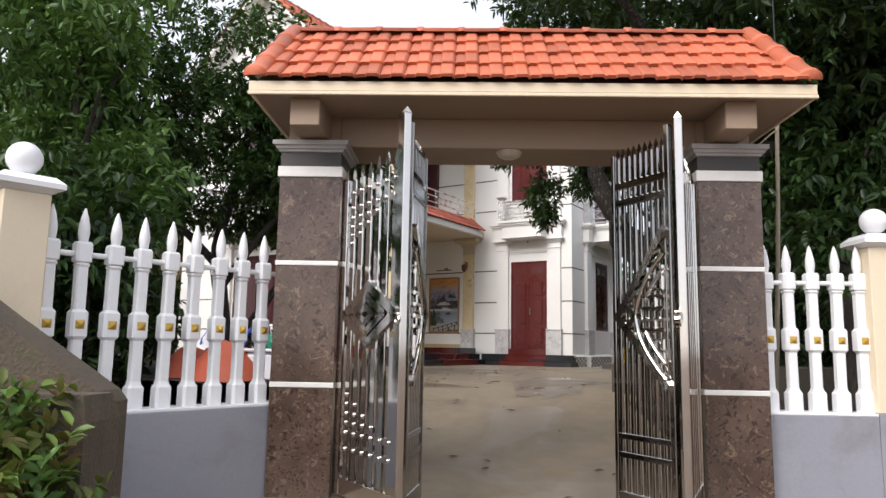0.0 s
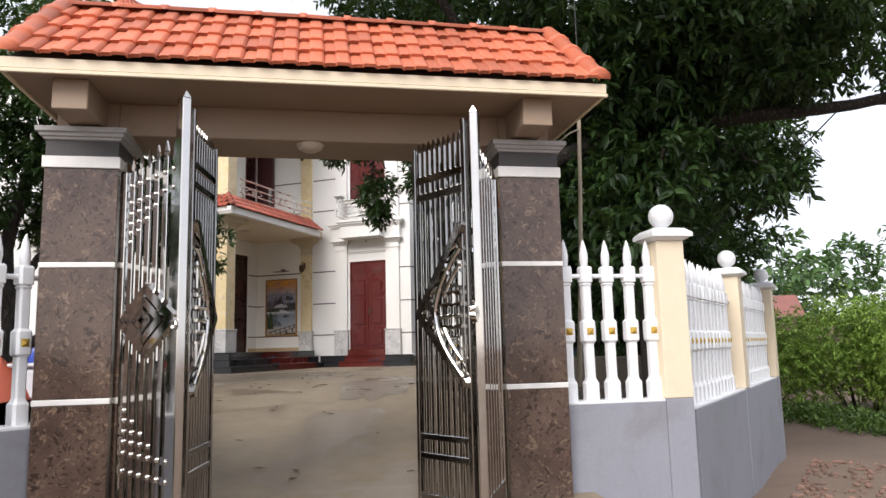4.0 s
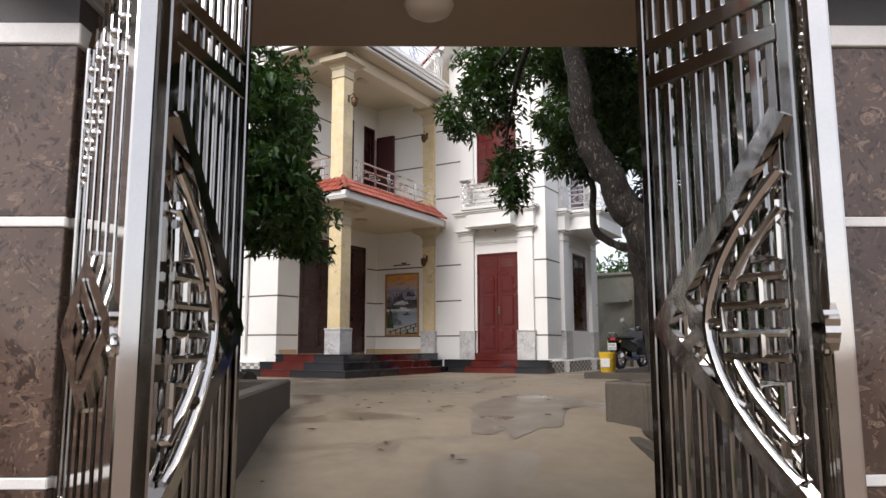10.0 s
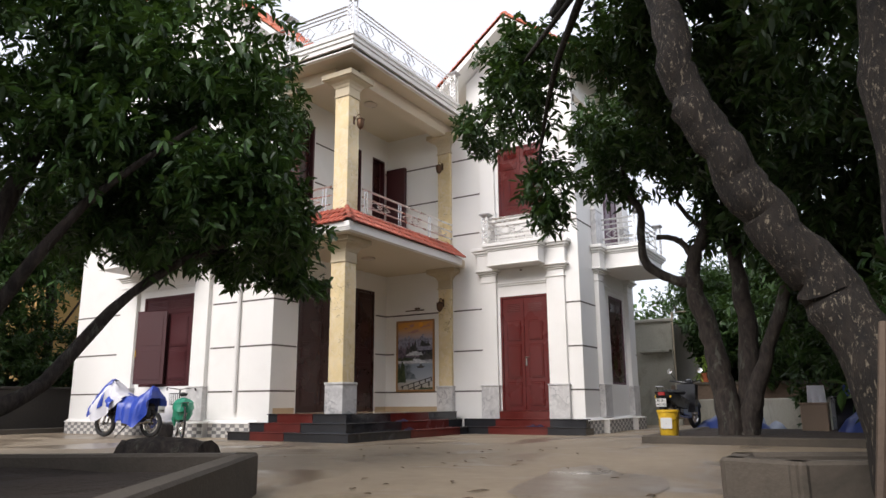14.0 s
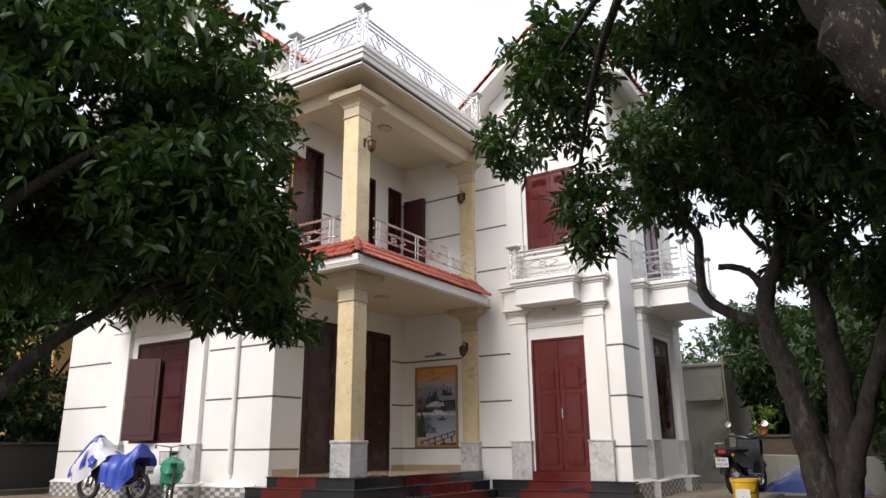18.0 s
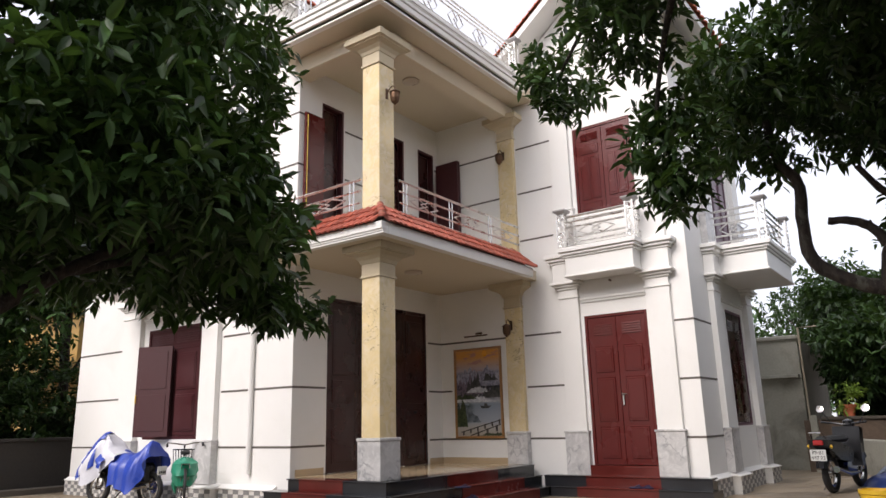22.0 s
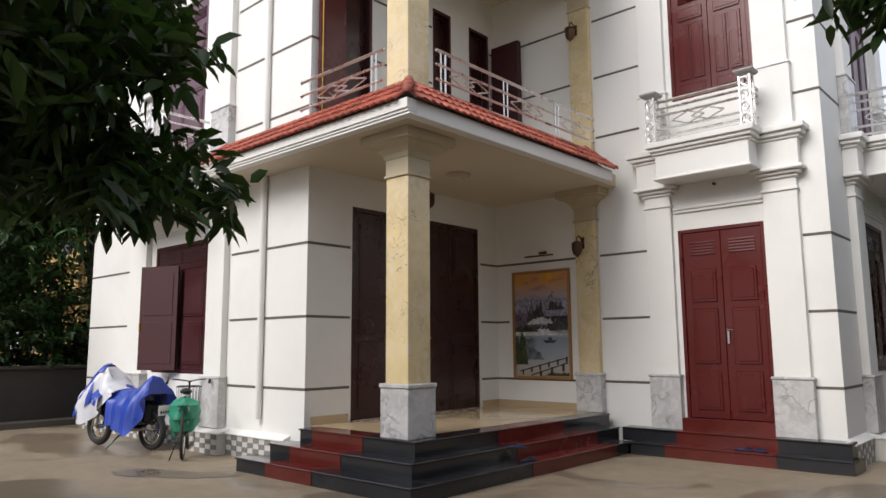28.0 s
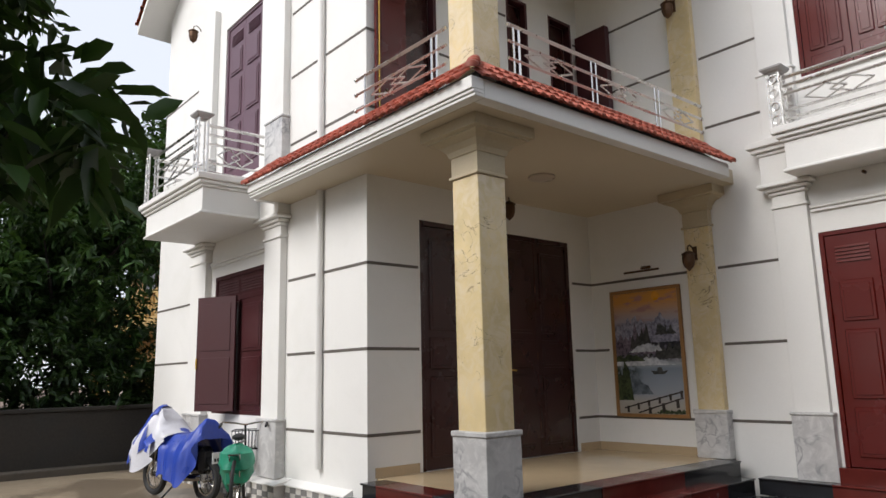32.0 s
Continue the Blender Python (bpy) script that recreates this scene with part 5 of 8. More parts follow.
# ---- bays: pilasters, mouldings and balconies ----
def bay(w, l0, l1, r0, r1, base, out, slab, deep, head, low_base=True):
    """Two pilasters (l0..l1, r0..r1) carrying a moulded band and a balcony slab (s0, s1) that stands deep before the wall."""
    for a, b in ((l0, l1), (r0, r1)):
        pl = hpart("pilaster", Shape(w).box(a, b, -out, -0.0005, 2.235, 4.56, 0.004), M_WHITE)
        hpart("plinth", Shape(w).box(a - 0.03, b + 0.03, -out - 0.035, -0.0005, base, 2.20, 0.004).box(a - 0.045, b + 0.045, -out - 0.05, -0.0005, 2.2005, 2.235, 0.008), M_GREYMARBLE, pl, "grey veined marble plinth")
        hpart("ring", Shape(w).box(a - 0.02, b + 0.02, -out - 0.02, -0.0005, 4.561, 4.60, 0.008), M_WHITE, pl)
        hpart("neck", Shape(w).box(a, b, -out, -0.0005, 4.601, 4.72, 0.004), M_WHITE, pl)
        for k, (o, za, zb) in enumerate(((0.03, 4.722, 4.765), (0.07, 4.767, 4.81), (0.12, 4.812, 4.86))):
            hpart("moulding", Shape(w).box(a - o, b + o, -out - o, -0.0005, za, zb, 0.012), M_WHITE, pl)
        hpart("entablature", Shape(w).box(a - 0.07, b + 0.07, -out - 0.08, -0.0005, 4.862, 5.20, 0.006), M_WHITE, pl)
        for o, za, zb in ((0.10, 5.202, 5.245), (0.14, 5.247, 5.30), (0.18, 5.302, 5.38)):
            hpart("moulding", Shape(w).box(a - o, b + o, -out - o, -0.0005, za, zb, 0.010), M_WHITE, pl)
        # upper pilaster
        hpart("upper_pilaster", Shape(w).box(a, b, -out, -0.0005, 5.382, head, 0.004), M_WHITE, pl)
        hpart("upper_plinth", Shape(w).box(a - 0.02, b + 0.02, -out - 0.02, -0.0005, 5.383, 6.22, 0.004).box(a - 0.035, b + 0.035, -out - 0.035, -0.0005, 6.2205, 6.25, 0.006), M_GREYMARBLE if deep > 0.8 else M_WHITE, pl)
    hpart("architrave", Shape(w).box(l1 + 0.021, r0 - 0.021, -0.05, -0.0005, 4.50, 4.54, 0.008).box(l1 + 0.021, r0 - 0.021, -0.03, -0.0005, 4.46, 4.499, 0.006), M_WHITE)
    s0, s1 = slab
    hpart("balcony_slab", Shape(w).box(s0, s1, -deep, -0.0005, 4.90, 5.21, 0.006), M_WHITE)
    for o, za, zb in ((0.03, 4.862, 4.899), (0.03, 5.211, 5.25), (0.065, 5.252, 5.30), (0.10, 5.302, 5.385)):
        hpart("balcony_moulding", Shape(w).box(s0 - o, s1 + o, -deep - o, -0.0005, za, zb, 0.010), M_WHITE)


bay(WC, -9.33, -8.95, -7.70, -7.29, 1.505, 0.07, (-8.95, -7.70), 0.48, 8.3)
bay(WA, -17.02, -16.42, -14.41, -13.95, 1.52, 0.10, (-16.60, -14.42), 0.98, 8.85)
bay(WD, 19.80, 20.22, 22.0, 22.42, 1.52, 0.10, (20.10, 22.12), 0.98, 8.3)


# ---- steel balcony rails ----
M_RAIL = surface("brushed_pale_steel", (0.70, 0.69, 0.67), 0.30, metal=0.85, spread=0.06, big=5, fine=90, bump_strength=0.02)
def lattice_post(w, x, y, z0, z1, parent, r=0.065):
    s = Shape(w)
    for dx in (-r, r):
        for dy in (-r, r):
            s.box(x + dx - 0.011, x + dx + 0.011, y + dy - 0.011, y + dy + 0.011, z0, z1)
    po = hpart("post", s, M_RAIL, parent, "open steel lattice post with flared cap")
    n = max(2, int((z1 - z0) / 0.13))
    for k in range(n):
        zc = z0 + (z1 - z0) * (k + 0.5) / n
        ring = []
        for t in range(11):
            a = 2 * math.pi * t / 10
            ring.append((x + 0.045 * math.cos(a), y - r, zc + 0.045 * math.sin(a)))
        hpart("ring", Shape(w).tube(ring, 0.009, 5, False), M_RAIL, po)
        hpart("cross_bar", Shape(w).box(x - r, x + r, y - r - 0.005, y - r + 0.005, zc + 0.052, zc + 0.064), M_RAIL, po)
    hpart("cap", Shape(w).steps(((0.0, z1), (0.015, z1 + 0.02), (0.03, z1 + 0.025), (0.055, z1 + 0.055), (0.055, z1 + 0.075), (0.0, z1 + 0.08)), x, y, r, r), M_CAP, po)
    return po


def rail_run(w, a, b, z0, z1, parent, gems=1, rows=(0.0, 0.2, 0.6, 0.8, 1.0), knobs=False):
    """Horizontal tubes between two points with lozenge figures between the middle ones."""
    a, b = Vector((*a, 0)), Vector((*b, 0))
    at = lambda t, z: tuple(a.lerp(b, t) + Vector((0, 0, z)))
    H = z1 - z0
    for k in rows:
        hpart("flat_bar", Shape(w).tube([at(0, z0 + H * k), at(1, z0 + H * k)], 0.024 if k == 1.0 else 0.018, 4), M_RAIL, parent)
        if knobs:
            e = at(1, z0 + H * k)
            hpart("knob", Shape(w).lathe([(0.004, -0.03), (0.022, -0.015), (0.026, 0.0), (0.022, 0.015), (0.004, 0.03)], 10, e), M_STEEL, parent, smooth=True)
    for g in range(gems):
        c, h = (g + 0.5) / gems, 0.19 / gems
        za, zb, zm = z0 + H * (rows[1] + 0.03), z0 + H * (rows[2] - 0.03), z0 + H * (rows[1] + rows[2]) / 2
        for sh_ in (-0.6, 0.6):
            m_ = c + h * sh_
            pts = [at(m_ - h, zm), at(m_, zb), at(m_ + h, zm), at(m_, za), at(m_ - h, zm)]
            s = Shape(w)
            for p, q in zip(pts, pts[1:]):
                s.tube([p, q], 0.011, 4)
            hpart("lozenge", s, M_RAIL, parent)


def balcony_rail(w, s0, s1, deep, top, label):
    ra = hpart("balcony_rail", Shape(w).tube([(s0, -deep, 5.41), (s1, -deep, 5.41)], 0.01, 6), M_STEEL, None, label)
    lattice_post(w, s0, -deep, 5.386, top, ra)
    lattice_post(w, s1, -deep, 5.386, top, ra)
    rail_run(w, (s0 + 0.07, -deep), (s1 - 0.07, -deep), 5.47, top - 0.06, ra, 1)
    for x in (s0, s1):
        rail_run(w, (x, -deep + 0.07), (x, -0.05), 5.47, top - 0.06, ra, 1 if deep > 0.7 else 0)


balcony_rail(WC, -8.97, -7.68, 0.47, 6.02, "small steel rail of the red balcony")
balcony_rail(WA, -16.55, -14.60, 0.95, 6.18, "steel rail of the left balcony")
balcony_rail(WD, 20.20, 22.02, 0.95, 6.12, "steel rail of the side balcony")
WI = Matrix()
ra = hpart("porch_rail", Shape().box(-10.15, -10.10, 15.16, 18.70, 5.20, 5.46, 0.004).box(XB, -10.52, 14.72, 14.77, 5.20, 5.46, 0.004), M_WHITE, None, "steel rail round the upper porch")
for k in range(3):
    ya, yb = 15.12 + 1.2 * k, 15.12 + 1.2 * (k + 1) - 0.1
    rail_run(WI, (-10.05, ya), (-10.05, yb + (0.02 if k == 2 else 0.1)), 5.55, 6.05, ra, 1, (0.0, 0.3, 0.66, 1.0), k == 2)
    for yy in (ya + 0.08, ya + 0.16):
        hpart("baluster", Shape().tube([(-10.05, yy, 5.46), (-10.05, yy, 6.05)], 0.012, 6), M_STEEL, ra)
rail_run(WI, (-10.52, 14.74), (XB, 14.74), 5.55, 6.08, ra, 1, (0.0, 0.3, 0.66, 1.0), True)
for xx in (-10.66, -10.74, -11.92):
    hpart("baluster", Shape().tube([(xx, 14.74, 5.46), (xx, 14.74, 6.08)], 0.012, 6), M_STEEL, ra)

# roof terrace rail
ra = hpart("terrace_rail", Shape().tube([(-12.2, 14.32, 9.02), (-9.74, 14.32, 9.02)], 0.012, 6), M_STEEL, None, "white steel rail round the roof terrace")
for x, y in ((-9.74, 14.32), (-11.4, 14.32), (-9.74, 18.3)):
    lattice_post(WI, x, y, 8.95, 9.72, ra)
rail_run(WI, (-9.81, 14.32), (-11.33, 14.32), 9.05, 9.62, ra, 2, (0.0, 0.12, 0.7, 0.85, 1.0))
rail_run(WI, (-9.74, 14.40), (-9.74, 18.22), 9.05, 9.62, ra, 5, (0.0, 0.12, 0.7, 0.85, 1.0))
rail_run(WI, (-11.47, 14.32), (-12.3, 14.32), 9.05, 9.62, ra, 1, (0.0, 0.12, 0.7, 0.85, 1.0))
hpart("terrace_floor", Shape().box(-12.3, -9.6, 14.3, 18.7, 8.861, 8.94), M_WHITE)

# tiled skirt roof along the porch eave
sk = hpart("skirt_roof", Shape().prism([(14.34, 5.17), (14.78, 5.17), (14.78, 5.51)], 0, -13.88, -10.1).prism([(-9.73, 5.17), (-10.14, 5.17), (-10.14, 5.51)], 1, 14.79, 18.46), M_CURB, None, "narrow red tiled skirt roof")


d1 = Vector((0, 0.49, 0.42))
roof_tiles(sk, (-13.90, 14.23, 5.145), (1, 0, 0), -d1, 4.22, d1.length, 34, 3, M_SKIRTTILE, lambda c, r: -13.90 + 4.22 / 34 * (c + 0.75) < -9.65 - 0.163 * (r + 0.5))
d2 = Vector((-0.49, 0, 0.42))
roof_tiles(sk, (-9.62, 14.25, 5.145), (0, 1, 0), -d2, 4.20, d2.length, 34, 3, M_SKIRTTILE, lambda c, r: 4.20 / 34 * (c + 0.25) > 0.163 * (r + 0.5))
ridge_caps(sk, (-9.60, 14.21, 5.19), (-10.12, 14.74, 5.60), 3, 0.055, M_SKIRTTILE, "hip_tile")
ridge_caps(sk, (-9.60, 18.46, 5.17), (-10.10, 18.46, 5.58), 3, 0.05, M_SKIRTTILE, "hip_tile")
ridge_caps(sk, (-13.88, 14.21, 5.17), (-13.88, 14.72, 5.58), 3, 0.05, M_SKIRTTILE, "hip_tile")
hpart("skirt_moulding", Shape().box(-14.0, -13.9, 14.42, YA, 5.0, 5.2, 0.006), M_WHITE)


# ---- main roofs ----
def gable_roof(xc, half, y0, y1, z_eave, z_ridge, wall_x0, wall_x1, wall_y):
    ro = hpart("roof", Shape().prism([(xc - half, z_eave), (xc, z_ridge), (xc + half, z_eave), (xc + half, z_eave - 0.14), (xc, z_ridge - 0.16), (xc - half, z_eave - 0.14)], 1, y0, y1), M_WHITE, None, "red tiled gable roof with white verge")
    k = (z_ridge - z_eave) / half
    top = lambda x: z_ridge - 0.17 - k * abs(x - xc)
    hpart("gable_wall", Shape().prism([(wall_x0, ZT), (wall_x1, ZT), (wall_x1, top(wall_x1)), (xc, top(xc)), (wall_x0, top(wall_x0))], 1, wall_y + 0.001, wall_y + 0.2), M_WHITE, ro)
    for xa in (wall_x0, wall_x1 - 0.2):
        hpart("side_wall", Shape().box(xa, xa + 0.2, wall_y + 0.2, y1 - 0.2, 8.861, min(top(xa), top(xa + 0.2))), M_WHITE, ro)
    length = math.hypot(half, z_ridge - z_eave) + 0.06
    w, l = 0.21, 0.30
    for sgn in (-1, 1):
        me = tile_mesh(w * 0.985, l)
        s = Shape()
        up = Vector((-sgn * half, 0, z_ridge - z_eave)).normalized()
        along = Vector((0, sgn, 0))
        nrm = along.cross(up)
        cols, rows = int((y1 - y0) / w), int(length / l)
        org = Vector((xc + sgn * (half + 0.05), y0 if sgn > 0 else y1, z_eave + 0.0))
        basis = Matrix((along, up, nrm)).transposed().to_4x4()
        for r in range(rows):
            for c in range(cols):
                m = Matrix.Translation(org + along * w * (c + 0.5) + up * l * (r + 0.5)) @ basis
                n = len(s.v)
                s.v += [tuple(m @ Vector(p)) for p in me.v]
                s.f += [tuple(i + n for i in q) for q in me.f]
        ob = hpart("tile_covering", s, M_TILE, ro)
        ob["kind"] = "stuff"
    n = int((y1 - y0) / 0.33)
    ridge_caps(ro, (xc, y0, z_ridge + 0.03), (xc, y1, z_ridge + 0.03), n, 0.09, M_TILE)
    for sgn in (-1, 1):
        ridge_caps(ro, (xc + sgn * half, y0 + 0.03, z_eave + 0.04), (xc, y0 + 0.03, z_ridge + 0.04), 14, 0.08, M_TILE, "verge_tile")
    return ro


gable_roof(-15.45, 3.75, 14.35, 23.2, 9.55, 12.7, XL, XB, YA)
gable_roof(-8.35, 1.95, 18.30, 23.2, 9.42, 10.95, -9.7, XD, YC)


# ---- chequered plinth of the walls ----
def plinth(w, a, b, out, name):
    """A low plinth faced with slanting light and dark stone chips."""
    pl = hpart("base_plinth", Shape(w).box(a, b, -out, -0.0005, Z0 - 0.06, 1.46, 0.004), M_CHECKLIGHT, None, "low plinth faced with grey and white chequered stone")
    hpart("weathering", Shape(w).prism([(-out - 0.02, 1.461), (-0.0005, 1.461), (-0.0005, 1.53), (-out - 0.02, 1.475)], 0, a - 0.02, b + 0.02), M_WHITE, pl)
    rows, n = 4, max(1, int((b - a) / 0.13))
    h, wd = (1.455 - Z0) / rows, (b - a) / n
    for r in range(rows):
        for k in range(n):
            if (k + r) % 2:
                continue
            xa, za = a + wd * k, Z0 + h * r
            s = Shape(w)
            s.add([(xa, -out - 0.006, za), (xa + wd, -out - 0.006, za + 0.003), (xa + wd, -out - 0.006, za + h), (xa, -out - 0.006, za + h - 0.003), (xa, -out + 0.001, za), (xa + wd, -out + 0.001, za), (xa + wd, -out + 0.001, za + h), (xa, -out + 0.001, za + h)],
                  [(0, 1, 2, 3), (0, 4, 5, 1), (1, 5, 6, 2), (2, 6, 7, 3), (3, 7, 4, 0)])
            hpart("dark_stone", s, M_CHECKDARK, pl)


plinth(WA, -13.72, -12.40, 0.10, "a")
plinth(WA, -14.62, -13.74, 0.24, "b")
plinth(WA, XL, -14.64, 0.08, "c")
plinth(WD, YC - 0.1, 19.68, 0.08, "d")
plinth(WD, 19.70, 20.36, 0.22, "e")
plinth(WD, 20.38, 21.86, 0.08, "f")
plinth(WD, 21.88, 22.55, 0.22, "g")

# ---- picture, lamps and small fittings ----
pic = thing("wall_picture", (-11.19, YC, 2.1), "framed landscape print of hills and a river on the porch wall", "picture")
px0, px1, pz0, pz1 = -11.765, -10.66, 2.12, 3.84
b = 0.045
kid("frame", Shape().box(px0, px1, YC - 0.045, YC - 0.004, pz1 - b, pz1, 0.006).box(px0, px1, YC - 0.045, YC - 0.004, pz0, pz0 + b, 0.006).box(px0, px0 + b, YC - 0.045, YC - 0.004, pz0 + b, pz1 - b, 0.006).box(px1 - b, px1, YC - 0.045, YC - 0.004, pz0 + b, pz1 - b, 0.006), M_FRAMEWOOD, pic, "golden brown frame")
kid("print", Shape().box(px0 + b, px1 - b, YC - 0.02, YC - 0.005, pz0 + b, pz1 - b), M_PICTURE, pic)
kid("painted_sun", Shape(Matrix.Translation((-11.04, YC - 0.0205, 3.72)) @ pose(0, 0, 0, 90, 0, 0)).lathe([(0.001, 0.0), (0.06, 0.0), (0.06, 0.0012)], 20), surface("painted_sun", (0.70, 0.30, 0.02), 0.3), pic)
s = Shape()
for k in range(6):
    x, z = -11.58 + 0.165 * k, 2.215 + 0.040 * k
    s.box(x - 0.017, x + 0.017, YC - 0.0228, YC - 0.0206, z - 0.035, z + 0.05)
for k in range(3):
    x, z = -11.24 + 0.21 * k, 2.185 + 0.055 * k
    s.box(x - 0.022, x + 0.022, YC - 0.0232, YC - 0.0206, z - 0.05, z + 0.065)
for (xa, za), (xb, zb) in (((-11.64, 2.225), (-10.73, 2.445)), ((-11.42, 2.165), (-10.73, 2.365))):
    s.add([(xa, YC - 0.0226, za), (xb, YC - 0.0226, zb), (xb, YC - 0.0226, zb + 0.02), (xa, YC - 0.0226, za + 0.02)], [(0, 1, 2, 3)])
kid("painted_fence", s, surface("painted_dark_brown", (0.03, 0.022, 0.018), 0.4), pic)
PX0, PX1 = px0 + b + 0.002, px1 - b - 0.002


def painted_hill(y, z_low, z_high, rough, seed, mat, xa=0.0, xb=1.0, n=46):
    """A jagged painted ridge between two fractions of the print's width."""
    s = Shape()
    top = []
    for k in range(n + 1):
        q = xa + (xb - xa) * k / n
        f = 0.5 + 0.5 * noise.noise(Vector((q * 3.1, seed, 0.3))) + rough * noise.noise(Vector((q * 17, seed, 1.7))) + 0.5 * rough * noise.noise(Vector((q * 55, seed, 4.1)))
        edge = min(1.0, 5 * (q - xa) / (xb - xa) + (1.0 if xa == 0 else 0.0), 5 * (xb - q) / (xb - xa) + (1.0 if xb == 1 else 0.0))
        top.append((PX0 + (PX1 - PX0) * q, YC - y, z_low + (z_high - z_low) * max(0.03, min(1.0, f)) * edge))
    s.v = top + [(x, yy, z_low - 0.02 * noise.noise(Vector((x * 40, seed, 9)))) for x, yy, _ in top]
    s.f = [(i + n + 1, i + n + 2, i + 1, i) for i in range(n)]
    kid("painted_hill", s, mat, pic)


def print_ink(name, lo, hi, scale=30):
    m, nt, bs = material(name)
    vec = coords(nt)
    nt.links.new(mix(nt, 0.4, ramp(nt, noise_node(nt, vec, scale, 6.0, 0.7), (0.42, lo), (0.56, hi)), ramp(nt, noise_node(nt, vec, 6.0, 4.0), (0.4, lo), (0.6, hi))), bs.inputs["Base Color"])
    bs.inputs["Roughness"].default_value = 0.3
    return m


INK_FAR, INK_MID = print_ink("printed_far_hills", (0.10, 0.10, 0.15), (0.38, 0.38, 0.46)), print_ink("printed_hills", (0.035, 0.028, 0.045), (0.24, 0.19, 0.24), 22)
INK_DARK, INK_GREEN = print_ink("printed_dark_trees", (0.012, 0.014, 0.012), (0.075, 0.075, 0.070), 26), print_ink("printed_green_bank", (0.008, 0.014, 0.008), (0.075, 0.10, 0.04), 30)
INK_MIST, INK_POOL = print_ink("printed_white_mist", (0.40, 0.42, 0.46), (0.66, 0.68, 0.70), 12), print_ink("printed_dark_pool", (0.05, 0.065, 0.08), (0.17, 0.20, 0.23), 10)
painted_hill(0.0204, 3.10, 3.56, 0.25, 3.0, INK_FAR)
painted_hill(0.0207, 2.95, 3.46, 0.35, 8.0, INK_MID, 0.0, 0.62)
painted_hill(0.0209, 3.02, 3.40, 0.5, 5.0, INK_DARK, 0.22, 0.60)
painted_hill(0.0210, 2.98, 3.16, 0.3, 31.0, INK_MIST, 0.2, 0.75)
painted_hill(0.0212, 3.20, 3.40, 0.6, 11.0, INK_DARK, 0.62, 0.95)
painted_hill(0.0213, 2.88, 3.20, 0.5, 16.0, INK_DARK, 0.34, 1.0)
painted_hill(0.0214, 2.90, 3.05, 0.5, 19.0, INK_MID, 0.0, 0.30)
painted_hill(0.0215, 2.80, 2.92, 0.3, 33.0, INK_MIST, 0.0, 0.9)
painted_hill(0.0216, 2.86, 2.97, 0.5, 14.0, INK_GREEN, 0.0, 0.45)
painted_hill(0.0217, 2.42, 2.80, 0.2, 37.0, INK_POOL, 0.14, 0.55)
painted_hill(0.0218, 2.34, 2.86, 0.6, 21.0, INK_GREEN, 0.0, 0.24)
painted_hill(0.0219, 2.17, 2.28, 0.5, 27.0, INK_GREEN, 0.5, 1.0)
kid("painted_boat", Shape().add([(-11.14, YC - 0.0221, 2.68), (-10.98, YC - 0.0221, 2.68), (-10.92, YC - 0.0221, 2.73), (-11.0, YC - 0.0221, 2.72), (-11.02, YC - 0.0221, 2.77), (-11.08, YC - 0.0221, 2.77), (-11.09, YC - 0.0221, 2.72), (-11.18, YC - 0.0221, 2.73)], [tuple(range(8))]), INK_DARK, pic)
lampp = thing("picture_lamp", (-11.15, YC - 0.12, 4.04), "slim dark picture lamp above the print", "lamp")
kid("bracket", Shape().box(-11.22, -11.08, YC - 0.03, YC - 0.004, 4.10, 4.14, 0.004).tube([(-11.15, YC - 0.03, 4.12), (-11.15, YC - 0.14, 4.10)], 0.008, 6), M_BRONZE, lampp)
kid("tube", Shape().tube([(-11.42, YC - 0.14, 4.06), (-10.88, YC - 0.14, 4.06)], 0.014, 8), M_BRONZE, lampp)


def wall_lantern(m, label="bronze basket wall lantern"):
    """A hanging bronze lantern on a curled arm. Outwards is -y, origin at the wall."""
    lt = thing("wall_lantern", m=m, label=label, category="lamp", group="wall lanterns")
    part("back_plate", Shape().box(-0.03, 0.03, -0.012, -0.001, -0.02, 0.16, 0.005), M_BRONZE, lt)
    arm = [(0, -0.012, 0.06), (0, -0.06, 0.14), (0, -0.12, 0.17), (0, -0.17, 0.14), (0, -0.17, 0.09)]
    part("arm", Shape().tube(arm, 0.009, 8), M_BRONZE, lt, smooth=True)
    part("hood", Shape().lathe([(0.005, 0.09), (0.03, 0.085), (0.085, 0.05), (0.088, 0.04)], 14, (0, -0.17, 0.0)), M_BRONZE, lt, smooth=True)
    part("basket", Shape().lathe([(0.07, 0.04), (0.078, 0.0), (0.075, -0.06), (0.055, -0.12), (0.02, -0.15), (0.004, -0.17)], 10, (0, -0.17, 0.0)), M_BRONZE, lt)
    return lt


wall_lantern(Matrix.Translation((-10.36, YC - 0.091, 4.12)))
wall_lantern(Matrix.Translation((-10.36, YC - 0.091, 7.55)))
wall_lantern(pose(XB, 17.0, 4.86, 0, 0, 90))
wall_lantern(Matrix.Translation((-17.2, YA - 0.002, 8.72)), "small black wall lantern beside the balcony door")
wall_lantern(Matrix.Translation((-10.15, 14.935, 7.4)) @ pose(0, 0, 0, 0, 0, 90))
for x, y, z in ((-11.0, 16.6, 4.999), (-11.0, 16.6, 8.649)):
    cl = thing("ceiling_light", (x, y, z), "flat round white ceiling light", "lamp", "ceiling lights")
    part("disc", Shape().lathe([(0.15, 0.0), (0.16, -0.012), (0.155, -0.03), (0.12, -0.042), (0.004, -0.045)][::-1], 24), M_LAMPGLASS, cl, smooth=True)
